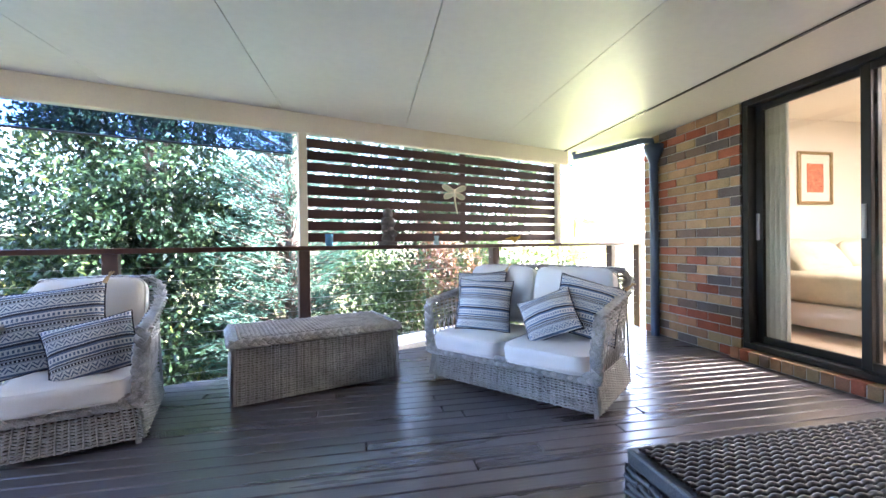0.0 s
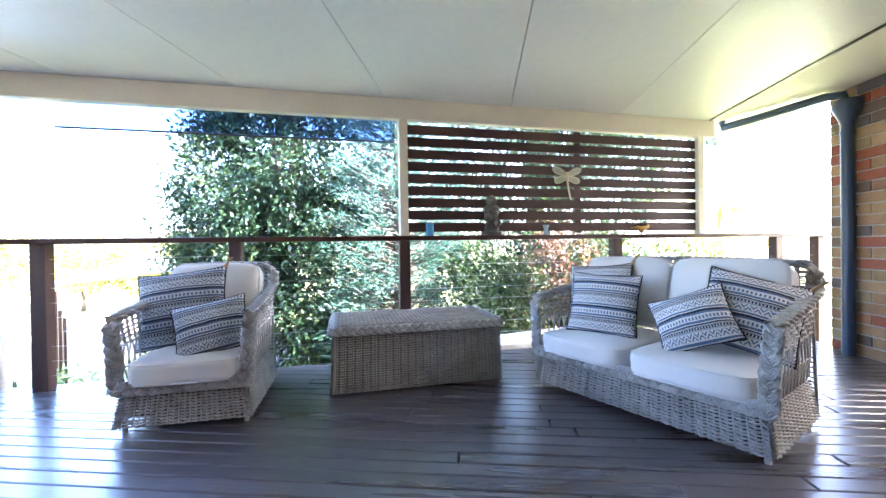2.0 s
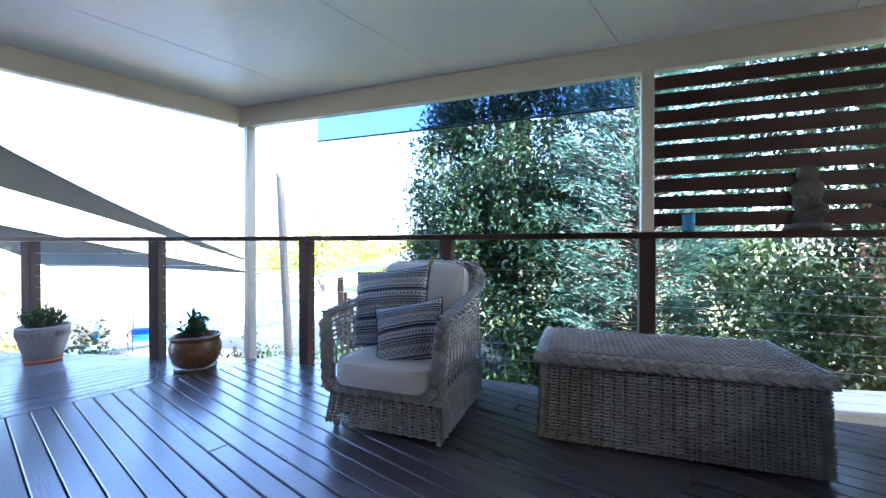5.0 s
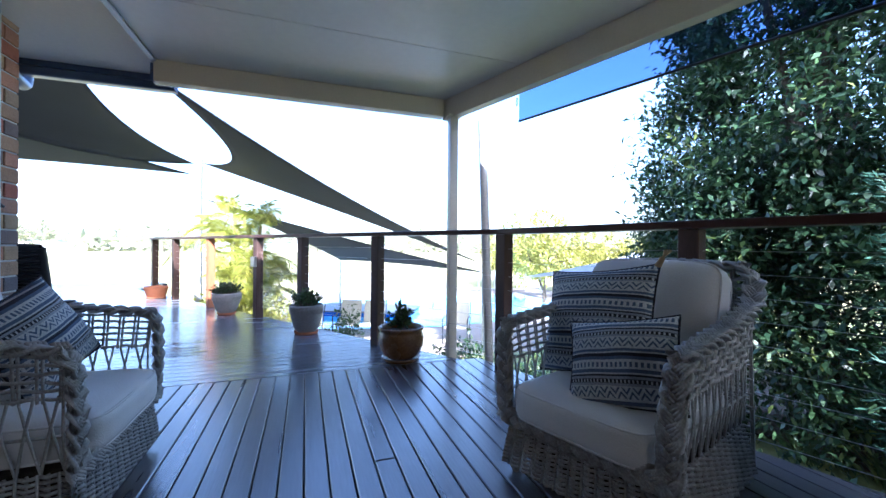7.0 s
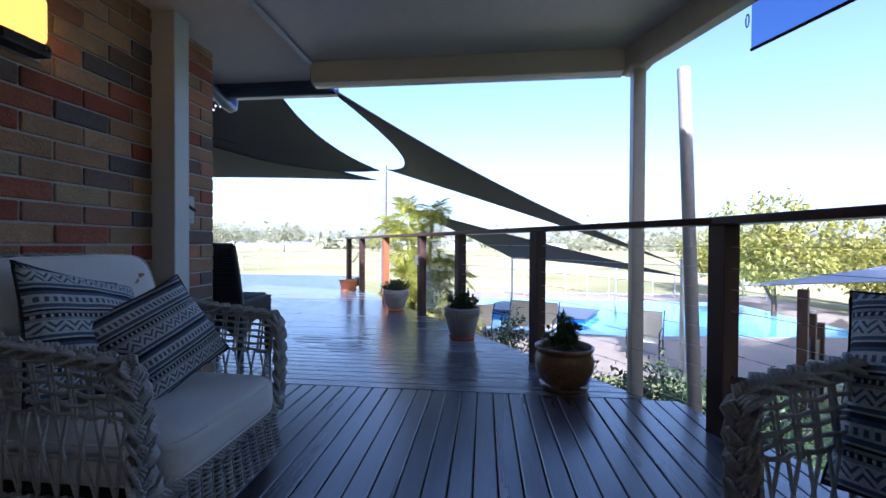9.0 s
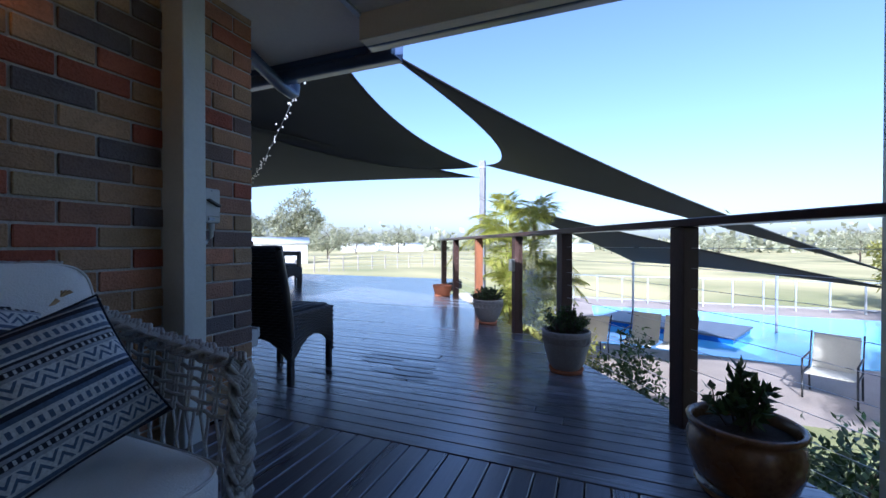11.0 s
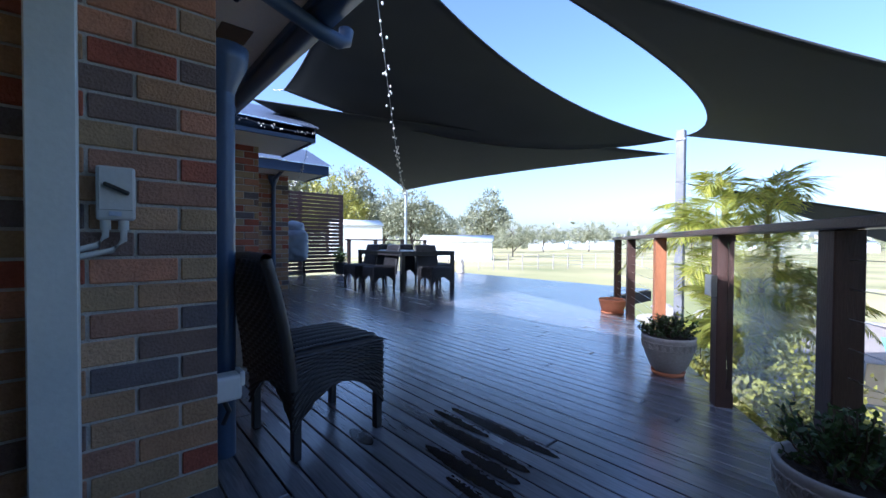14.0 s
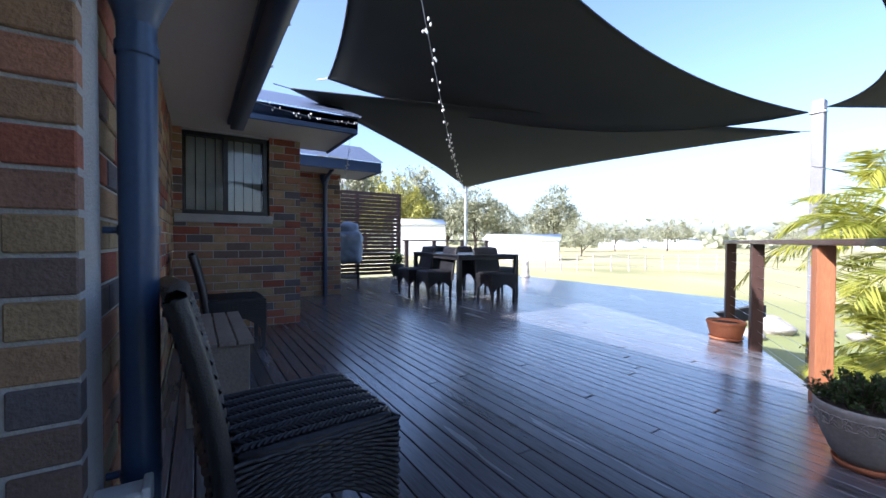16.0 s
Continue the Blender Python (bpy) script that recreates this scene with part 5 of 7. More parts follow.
P_ORANGE = [(0.15, 0.03), (0.175, 0.05), (0.205, 0.15), (0.212, 0.20), (0.222, 0.205), (0.224, 0.245), (0.208, 0.25), (0.198, 0.20)]
pot(pose(-3.88, 2.95, 0), P_BROWN, 0.152, 0.215, M_BROWNPOT, "round brown glazed pot with a small leafy shrub on the deck", True, None, (16, 0.22, 0.13, 0.05), 3)
pot(pose(-5.06, 2.26, 0), P_PALE, 0.172, 0.315, M_STONEPOT, "grey stoneware pot with a raised scroll band and a bushy plant", True, (0.25, 0.31, 0.188, 0.192), (70, 0.20, 0.17, 0.028), 5, 0.83)
pot(pose(-6.50, 1.31, 0), P_WHITE, 0.182, 0.30, M_STONEPOT, "pale stoneware pot with a raised scroll band and trailing leaves", True, (0.22, 0.29, 0.194, 0.202), (80, 0.17, 0.20, 0.028), 7, 0.83)
pot(pose(-8.57, -0.07, 0), P_ORANGE, 0.20, 0.21, M_TERRA, "wide terracotta pot with a saucer on the deck", True, None, None, 9, 0.76)

# ---- garden ----
def trunk_path(p, top, wob, seed, n=7):
    rs = np.random.RandomState(seed)
    a, b = np.array(p, float), np.array(top, float)
    u = np.linspace(0, 1, n)[:, None]
    q = a + (b - a) * u
    q[1:-1] += rs.normal(0, wob, (n - 2, 3)) * (1, 1, 0.2)
    return q


def clump_points(rs, n, cen, rad, hollow=0.55):
    """Clump middles spread through an uneven ellipsoid, more of them near its skin."""
    d = unit(rs.normal(0, 1, (n, 3)))
    r = rs.uniform(hollow, 1.0, n) ** 0.6
    lump = 1 + 0.22 * np.sin(3.1 * d[:, 0] + 2.2 * d[:, 2] + cen[0]) * np.cos(2.7 * d[:, 1] - 1.6 * d[:, 2])
    return np.array(cen) + d * (r * lump)[:, None] * np.array(rad)


def leaves_at(rs, mids, per, spread, ln, wd, cen, droop=0.1):
    c = np.repeat(mids, per, 0) + rs.normal(0, 1, (len(mids) * per, 3)) * spread
    out = unit(c - np.array(cen))
    d = unit(rs.normal(0, 1, c.shape) + 0.7 * out - np.array([0, 0, droop]))
    nr = unit(np.cross(np.cross(d, rs.normal(0, 0.5, c.shape) + np.array([0, 0, 1.0])), d))
    sz = rs.uniform(0.65, 1.25, len(c))
    return leaf_quads(c, d, nr, ln * sz, wd * sz)


def tree(name, base, crowns, trunk_r, per, leaf, material, label, category="tree", seed=1, n_clump=200, limbs=9, group="", spread=0.13):
    """Trunk, limbs that reach into the crown, and a crown of many small leaves gathered in clumps."""
    rs = np.random.RandomState(seed)
    t = thing(name, Matrix(), label, category, group)
    cen0, rad0 = crowns[0]
    s = Soup()
    tp = trunk_path(base, (cen0[0], cen0[1], cen0[2] + rad0[2] * 0.5), trunk_r * 0.6, seed)
    s.tube(tp, np.linspace(trunk_r, trunk_r * 0.25, len(tp)), 9)
    for k in range(limbs):
        cen, rad = crowns[k % len(crowns)]
        st = tp[rs.randint(1, len(tp) - 1)]
        e = np.array(cen) + unit(rs.normal(0, 1, 3)) * np.array(rad) * 0.8
        mid = (st + e) / 2 + rs.normal(0, 0.1, 3) + (0, 0, 0.1 * np.linalg.norm(e - st))
        s.tube([st, mid, e], (trunk_r * 0.4, trunk_r * 0.25, trunk_r * 0.08), 6)
    part("trunk", s.mesh("trunk"), M_BARK, t, smooth=True)
    lf = Soup()
    for cen, rad in crowns:
        mids = clump_points(rs, n_clump, cen, rad)
        lf.add(*leaves_at(rs, mids, per, spread, leaf[0], leaf[1], cen))
    part("crown", lf.mesh("crown"), material, t)
    return t


def conifer(base, height, radius, label, seed=3):
    """Soft green cypress: flat sprays on rising branchlets, dense to the ground."""
    rs = np.random.RandomState(seed)
    t = thing("cypress_tree", Matrix(), label, "tree")
    s = Soup()
    s.tube([base, (base[0], base[1], base[2] + height)], (0.11, 0.015), 8)
    b = np.array(base, float)
    lf = Soup()
    nb = 820
    hs = rs.uniform(0.02, 1.0, nb) ** 1.15
    for h in hs:
        a = rs.uniform(0, 2 * np.pi)
        R = radius * (1 - h) ** 0.75 * rs.uniform(0.72, 1.12) * (1 + 0.12 * math.sin(3 * a + 5 * h))
        st = b + (0, 0, h * height)
        tip = st + np.array([math.cos(a) * R, math.sin(a) * R, R * rs.uniform(0.15, 0.55)])
        s.tube([st, (st + tip) / 2 + (0, 0, -0.04), tip], (0.010, 0.007, 0.003), 4)
        n = 74
        u = rs.uniform(0.35, 1.05, n)[:, None]
        c = st + (tip - st) * u + rs.normal(0, 0.055, (n, 3)) * (1.25 - 0.6 * u)
        d = unit((tip - st) / np.linalg.norm(tip - st) + rs.normal(0, 0.34, (n, 3)) - (0, 0, 0.10))
        nr = unit(np.cross(d, rs.normal(0, 1, d.shape)))
        lf.add(*leaf_quads(c, d, nr, rs.uniform(0.06, 0.11, n), rs.uniform(0.008, 0.014, n)))
    part("trunk", s.mesh("trunk"), M_BARK, t)
    part("crown", lf.mesh("crown"), M_LEAF_CON, t)
    return t


def palm(base, fronds, length, label, seed=4, stems=4, name="palm_tree", material=None, rise=0.9, low=0.55):
    """Clump of canes with arching feathered fronds."""
    rs = np.random.RandomState(seed)
    t = thing(name, Matrix(), label, "palm")
    b = np.array(base, float)
    for k in range(stems):
        a = 2 * np.pi * k / stems + rs.uniform(-0.4, 0.4)
        top = b + np.array([math.cos(a) * 0.28, math.sin(a) * 0.28, rise * rs.uniform(low, 1.08)])
        s = Soup()
        p = trunk_path(b + np.array([math.cos(a) * 0.1, math.sin(a) * 0.1, 0]), top, 0.015, seed + k)
        s.tube(p, 0.03 + 0.004 * np.cos(np.arange(len(p)) * 2.0), 8)
        part("cane", s.mesh("cane"), mat("palm_cane", (0.30, 0.27, 0.10), 0.6, 0.25) if "palm_cane" not in bpy.data.materials else bpy.data.materials["palm_cane"], t, smooth=True)
        for f in range(fronds):
            az = rs.uniform(0, 2 * np.pi)
            el = rs.uniform(0.45, 1.42)
            L = length * rs.uniform(0.7, 1.1)
            u = np.linspace(0, 1, 12)[:, None]
            d0 = np.array([math.cos(az) * math.cos(el), math.sin(az) * math.cos(el), math.sin(el)])
            rib = top + d0 * L * u + np.array([0, 0, -1]) * (L * rs.uniform(0.40, 0.85)) * u ** 2.4
            sp = Soup()
            sp.tube(rib, np.linspace(0.009, 0.002, 12), 5)
            tan = unit(np.gradient(rib, axis=0))
            sd = unit(np.cross(tan, (0, 0, 1.0)))
            n = 38
            w = np.linspace(0.14, 1.0, n)
            cc = np.stack([np.interp(w, u[:, 0], rib[:, q]) for q in range(3)], -1)
            tt = unit(np.stack([np.interp(w, u[:, 0], tan[:, q]) for q in range(3)], -1))
            ss = unit(np.stack([np.interp(w, u[:, 0], sd[:, q]) for q in range(3)], -1))
            for sgn in (-1, 1):
                d = unit(ss * sgn + tt * (0.55 + 0.5 * w[:, None]) + rs.normal(0, 0.10, (n, 3)) - np.array([0, 0, 0.15 + 0.35 * rs.uniform()]))
                nr = unit(np.cross(d, tt * sgn) + rs.normal(0, 0.25, (n, 3)))
                ll = L * 0.36 * np.sin(np.pi * (0.12 + 0.80 * w)) * rs.uniform(0.85, 1.1, n)
                sp.add(*leaf_quads(cc, d, nr, ll, 0.015))
            part("frond", sp.mesh("frond"), material or M_PALM, t, "arching feathered frond")
    return t


def shrub(name, cen, rad, label, material, seed, n_clump=60, per=60, leaf=(0.06, 0.028), cat="shrub", group="", spread=0.09):
    rs = np.random.RandomState(seed)
    t = thing(name, Matrix(), label, cat, group)
    g = float(ground_z(np.array(cen[0]), np.array(cen[1])))
    s = Soup()
    for k in range(10):
        e = np.array(cen) + unit(rs.normal(0, 1, 3)) * np.array(rad) * 0.75
        b = np.array([cen[0] + rs.normal(0, 0.08), cen[1] + rs.normal(0, 0.08), g])
        s.tube([b, (b + e) / 2 + rs.normal(0, 0.05, 3), e], (0.016, 0.011, 0.004), 5)
    part("stem", s.mesh("stem"), M_BARK, t)
    lf = Soup()
    lf.add(*leaves_at(rs, clump_points(rs, n_clump, cen, rad, 0.35), per, spread, leaf[0], leaf[1], cen))
    part("foliage", lf.mesh("foliage"), material, t)
    return t


# the laurel's topmost crown is out of view, added to block sun
tree("laurel_tree", (-3.2, 7.0, -0.85), [((-3.35, 6.7, 2.4), (1.25, 1.2, 2.3)), ((-3.3, 6.5, 0.3), (1.25, 0.95, 1.5)), ((-2.6, 7.5, 3.0), (1.2, 1.1, 2.6)), ((-3.6, 6.6, 4.0), (0.95, 1.0, 1.6)), ((-4.1, 6.6, 1.4), (0.75, 0.8, 1.5)), ((-2.7, 7.1, 0.4), (1.0, 0.9, 1.5)), ((-2.9, 6.9, 5.6), (1.5, 1.2, 1.7))], 0.13, 84, (0.082, 0.036), M_LEAF_DARK, "tall dense dark green broad-leaved tree beyond the railing", seed=11, n_clump=230, limbs=18)
conifer((-1.55, 6.45, -0.85), 7.6, 1.15, "tall soft blue-green cypress beyond the railing", 5)
# crowns higher than the edge beam are unseen, placed to cast shade
tree("garden_tree", (0.6, 8.3, -0.85), [((0.3, 8.0, 3.6), (1.5, 1.2, 2.2)), ((2.2, 8.6, 4.2), (1.6, 1.3, 2.2)), ((-0.4, 8.4, 5.2), (1.7, 1.4, 2.2)), ((0.0, 7.7, 1.5), (1.4, 0.8, 1.6)), ((1.5, 8.1, 1.9), (1.2, 0.8, 1.6))], 0.12, 46, (0.10, 0.042), M_LEAF_DARK, "leafy garden tree behind the slatted screen, its unseen high crowns added for shade", seed=21, n_clump=200, limbs=14)
shrub("garden_shrub", (-0.35, 6.3, 0.15), (0.75, 0.6, 0.95), "glossy green and cream-tipped shrub behind the railing", M_LEAF_SHRUB, 31, 90, 60, (0.075, 0.034))
shrub("garden_shrub", (0.55, 6.5, 0.25), (0.6, 0.55, 1.0), "reddish brown garden shrub behind the screen", M_LEAF_RED, 32, 70, 55, (0.07, 0.028))
shrub("garden_shrub", (1.45, 7.0, 0.1), (0.8, 0.6, 0.95), "sunlit green shrub with yellow leaf tips", M_LEAF_SHRUB, 33, 80, 55, (0.08, 0.036))
shrub("garden_shrub", (2.7, 7.4, 0.0), (0.8, 0.6, 0.9), "sunlit green shrub with yellow leaf tips", M_LEAF_SHRUB, 34, 70, 50, (0.08, 0.036))
# added shrubs that hide bright ground and darken the gaps of the screen
for _k, (_x, _y) in enumerate([(-0.75, 7.25), (0.35, 7.5), (1.35, 7.9)]):
    shrub("garden_shrub", (_x, _y, 0.05), (0.85, 0.5, 1.05), "dense dark green shrub added to block the bright ground behind the garden", M_LEAF_DARK, 61 + _k, 150, 60, (0.08, 0.036))
palm((3.3, 8.2, -0.85), 8, 1.9, "sunlit yellow-green palm beyond the end of the railing", 8, 3, rise=2.2)
palm((-9.25, 1.2, -1.5), 8, 1.15, "golden cane palm with arching yellow-green fronds beside the railing", 4, 14, rise=2.7, low=0.35)
for _k, (_x, _y, _r, _h) in enumerate([(-7.6, 2.0, 0.55, 0.5), (-6.9, 2.7, 0.5, 0.45), (-8.4, 1.75, 0.5, 0.6), (-9.9, 0.7, 0.6, 0.5)]):
    shrub("garden_shrub", (_x, _y, -1.5 + _h + 0.35), (_r, _r * 0.8, _h), "low sunlit yellow-green shrub under the palm", M_GUM2 if _k != 1 else M_LEAF_SHRUB, 41 + _k, 46, 46, (0.07, 0.035))
for _k, (_x, _y, _r, _h) in enumerate([(-5.2, 4.0, 0.45, 0.4), (-4.4, 4.3, 0.35, 0.3), (-5.9, 4.4, 0.45, 0.35), (-6.4, 3.6, 0.4, 0.35), (-4.9, 4.9, 0.4, 0.3)]):
    shrub("garden_shrub", (_x, _y, float(ground_z(np.array(_x), np.array(_y))) + _h * 0.8), (_r, _r, _h), "low dark-leaved shrub beside the deck", M_LEAF_DARK if _k else M_LEAF_SHRUB, 51 + _k, 30, 40, (0.07, 0.032))


def strappy(cen, seed):
    rs = np.random.RandomState(seed)
    n = 60
    a = rs.uniform(0, 2 * np.pi, n)
    c = np.array(cen) + rs.normal(0, 0.05, (n, 3)) * (1, 1, 0)
    d = unit(np.stack([np.cos(a) * 0.6, np.sin(a) * 0.6, np.full(n, 0.9)], -1))
    nr = unit(np.cross(np.cross(d, (0, 0, 1.0)), d))
    v, f = leaf_quads(c, d, nr, rs.uniform(0.25, 0.42, n), 0.022)
    return part("foliage", mesh_np("foliage", v, f), M_LEAF_SHRUB)


for _k in range(9):
    _x = -4.2 + _k * 0.42
    _y = 5.75 + 0.30 * _k * 0.42 + random.uniform(-0.1, 0.1)
    _t = thing("strap_plant", Matrix(), "low tuft of grassy garden leaves along the lawn edge", "plant", "strap plants along the lawn edge")
    strappy((_x, _y, -0.86), 70 + _k).parent = _t
poly_slab("garden_bed", [(-4.9, 5.85), (4.5, 8.2), (4.5, 10.5), (-4.6, 9.2)], -0.95, -0.835, M_MULCH, None, "dark leaf mulch under the garden trees", "structure")
poly_slab("garden_bed_pool", [(-9.9, 0.4), (-6.0, 2.9), (-3.7, 5.0), (-4.6, 5.4), (-7.2, 3.3), (-9.9, 1.9)], -1.8, -1.2, M_MULCH, None, "sloping mulch bed between deck and pool", "structure")


def rock(m, r, seed):
    bm = bmesh.new()
    bmesh.ops.create_icosphere(bm, subdivisions=3, radius=r)
    for v in bm.verts:
        v.co *= 1 + 0.3 * noise.noise(v.co * 2.2 / r * 0.5 + Vector((seed, 0, 0)))
        v.co.z *= 0.6
    t = part("garden_rock", bm, M_ROCK)
    t.matrix_basis = m
    return tagged(t, "rounded pale garden rock", "rock", "garden rocks")


rs_rock = random.Random(8)
for _k in range(10):
    _x, _y = -7.4 - 0.35 * _k + rs_rock.uniform(-0.2, 0.2), 3.1 - 0.16 * _k + rs_rock.uniform(-0.25, 0.25)
    rock(pose(_x, _y, -1.42, 0, 0, 40 * _k), rs_rock.uniform(0.14, 0.28), _k)
for _k in range(14):
    _x, _y = -17.5 + rs_rock.uniform(-1.5, 1.5), -5.5 + _k * 0.38 + rs_rock.uniform(-0.4, 0.4)
    rock(pose(_x, _y, float(ground_z(np.array(_x), np.array(_y))) + 0.1, 0, 0, 50 * _k), rs_rock.uniform(0.15, 0.4), 20 + _k)


def garden_bench():
    t = thing("garden_bench", frame_xy((0.0, 5.28, 0), (0.87, 0.48)), "pale weathered timber garden bench beyond the railing", "bench")
    wood = mat("bleached_timber", (0.62, 0.61, 0.58), 0.8, 0.15, 6.0, 80.0, 0.3, stretch=(0.3, 3, 3))
    for k in range(3):
        box("plank", (-0.7, -0.19 + k * 0.13, -0.045), (0.7, -0.07 + k * 0.13, -0.01), wood, t, 0.004)
    box("apron", (-0.64, -0.165, -0.12), (0.64, -0.14, -0.046), wood, t, 0.003)
    for x in (-0.6, 0.6):
        for y in (-0.13, 0.13):
            box("leg", (x - 0.035, y - 0.035, -0.86), (x + 0.035, y + 0.035, -0.047), wood, t, 0.004)


garden_bench()

# ---- far country ----
def far_tree(x, y, h, w, material, label, seed, trunk=0.4):
    g = float(ground_z(np.array(x), np.array(y)))
    ls = max(0.2, h * 0.05)
    cr = [((x, y, g + h * 0.66), (w * 0.55, w * 0.55, h * 0.34)), ((x + w * 0.25, y - w * 0.2, g + h * 0.5), (w * 0.42, w * 0.42, h * 0.22)), ((x - w * 0.28, y + w * 0.15, g + h * 0.55), (w * 0.4, w * 0.4, h * 0.24))]
    return tree("gum_tree" if material is M_GUM else "field_tree", (x, y, g - 0.1), cr, h * 0.022, 26, (ls, ls * 0.42), material, label, seed=seed, n_clump=70, limbs=9, group="far trees", spread=h * 0.035)


_rs = random.Random(3)
FAR = [
    # bearing from the deck in degrees (0 = +y, to the left), distance, height, width
    (176, 70, 16, 9, 0), (171, 78, 18, 10, 1), (167, 64, 13, 8, 1), (163, 80, 20, 10, 0), (159, 90, 19, 11, 0), (155, 76, 15, 10, 1), (152, 95, 20, 10, 0),
    (147, 110, 17, 12, 0), (143, 88, 15, 9, 0), (139, 120, 13, 9, 0), (132, 105, 16, 9, 0), (128, 62, 5.5, 5, 0), (124, 130, 9, 10, 0), (118, 150, 11, 12, 0), (106, 170, 9, 12, 0), (98, 180, 8, 12, 0), (88, 190, 9, 14, 0), (76, 160, 8, 12, 0), (64, 120, 8, 12, 0), (184, 60, 11, 8, 1), (190, 75, 13, 8, 0),
]
for _k, (_b, _d, _h, _w, _m) in enumerate(FAR):
    _x, _y = -4 - math.sin(radians(_b)) * _d, 1 + math.cos(radians(_b)) * _d
    far_tree(_x, _y, _h, _w, M_GUM if _m == 0 else M_GUM2, "tall pale eucalypt at the edge of the paddock" if _m == 0 else "tree with yellowed foliage at the edge of the paddock", 100 + _k)
# yellow-green trees beyond the pool
for _k, (_b, _d, _h, _w) in enumerate([(56, 17, 3.9, 3.2), (49, 20, 3.3, 3.6), (42, 19, 3.0, 3.4), (61, 24, 3.2, 3.5), (35, 17, 3.2, 3.2)]):
    _x, _y = -1.4 - math.sin(radians(_b)) * _d, 2.5 + math.cos(radians(_b)) * _d
    far_tree(_x, _y, _h, _w, M_GUM2, "bushy yellow-green tree beyond the pool", 140 + _k)


def tree_line():
    """Low dark band of far woods along the horizon."""
    rs = np.random.RandomState(9)
    s = Soup()
    for b in np.linspace(30, 215, 120):
        d = rs.uniform(230, 420)
        x, y = -4 - math.sin(radians(b)) * d, 1 + math.cos(radians(b)) * d
        h, w = rs.uniform(6, 13), rs.uniform(12, 26)
        n = 90
        c = np.stack([x + rs.normal(0, w * 0.4, n), y + rs.normal(0, w * 0.4, n), -2 + np.abs(rs.normal(0, h * 0.5, n))], -1)
        dd = unit(rs.normal(0, 1, (n, 3)))
        s.add(*leaf_quads(c, dd, unit(np.cross(dd, rs.normal(0, 1, (n, 3)))), 4.5, 3.0))
    return tagged(part("backdrop", s.mesh("backdrop"), M_GUM), "hazy band of far woodland along the horizon", "woods", kind="stuff")


tree_line()


def shed(x, y, turn, L, W, H, label, material):
    g = float(ground_z(np.array(x), np.array(y)))
    t = thing("shed", pose(x, y, g, 0, 0, turn), label, "shed")
    bm = bmesh.new()
    bx(bm, (-L / 2, -W / 2, 0), (L / 2, W / 2, H))
    part("wall", bm, material, t)
    for sgn in (-1, 1):
        s = Soup()
        v = [(-L / 2 - 0.2, sgn * (W / 2 + 0.2), H - 0.05), (L / 2 + 0.2, sgn * (W / 2 + 0.2), H - 0.05), (L / 2 + 0.2, 0, H + W * 0.14), (-L / 2 - 0.2, 0, H + W * 0.14)]
        v += [(a, b, c + 0.06) for a, b, c in v]
        s.add(v, [(0, 1, 2, 3), (7, 6, 5, 4), (0, 4, 5, 1), (2, 6, 7, 3), (1, 5, 6, 2), (0, 3, 7, 4)])
        part("roof", s.mesh("roof"), M_SHED, t, "pale steel roof sheet")
    box("door", (-L * 0.18, W / 2, 0), (L * 0.18, W / 2 + 0.05, H * 0.8), M_GALV, t)
    return t


def bearing(b, d):
    return -4.0 - math.sin(radians(b)) * d, 1.8 + math.cos(radians(b)) * d


_x, _y = bearing(136.5, 46)
shed(_x, _y, 130, 8.0, 4.5, 2.2, "long low white steel shed in the paddock", M_SHED)
_x, _y = bearing(151.5, 60)
shed(_x, _y, 160, 7, 6, 4.6, "tall grey-blue steel shed behind the deck screen", M_SHED)
for _k, (_b, _d) in enumerate([(124, 190), (121, 230), (117, 210), (100, 240), (93, 220), (86, 230), (80, 240)]):
    _x, _y = bearing(_b, _d)
    shed(_x, _y, _b + 20, _rs.uniform(12, 20), 9, 3.2, "distant pale house with a light roof", M_SHED)


def paddock_fence():
    t = thing("paddock_fence", Matrix(), "post and wire fence across the dry paddock", "fence")
    pts = [bearing(b, d) for b, d in [(165, 30), (150, 27), (138, 25), (127, 27), (117, 31), (108, 36)]]
    for a, b in zip(pts, pts[1:]):
        n = 5
        for k in range(n):
            u = k / n
            x, y = a[0] + (b[0] - a[0]) * u, a[1] + (b[1] - a[1]) * u
            g = float(ground_z(np.array(x), np.array(y)))
            box("post", (x - 0.03, y - 0.03, g - 0.1), (x + 0.03, y + 0.03, g + 1.1), M_ROCK, t)
        za, zb = (float(ground_z(np.array(p[0]), np.array(p[1]))) for p in (a, b))
        for h in (0.3, 0.6, 0.9, 1.1):
            w = Soup()
            w.tube([(a[0], a[1], za + h), (b[0], b[1], zb + h)], 0.008, 4)
            part("wire", w.mesh("wire"), M_GALV, t)
    # pool fence posts and rails
    t2 = thing("pool_fence", Matrix(), "pale tubular fence beyond the pool", "fence")
    for k in range(16):
        y = 0.5 + k * 0.95
        box("post", (-20.05, y - 0.025, -1.6), (-20.0, y + 0.025, -0.35), M_GALV, t2)
    for z in (-0.4, -1.35):
        box("fence_rail", (-20.04, 0.5, z), (-20.01, 14.8, z + 0.04), M_GALV, t2)


paddock_fence()

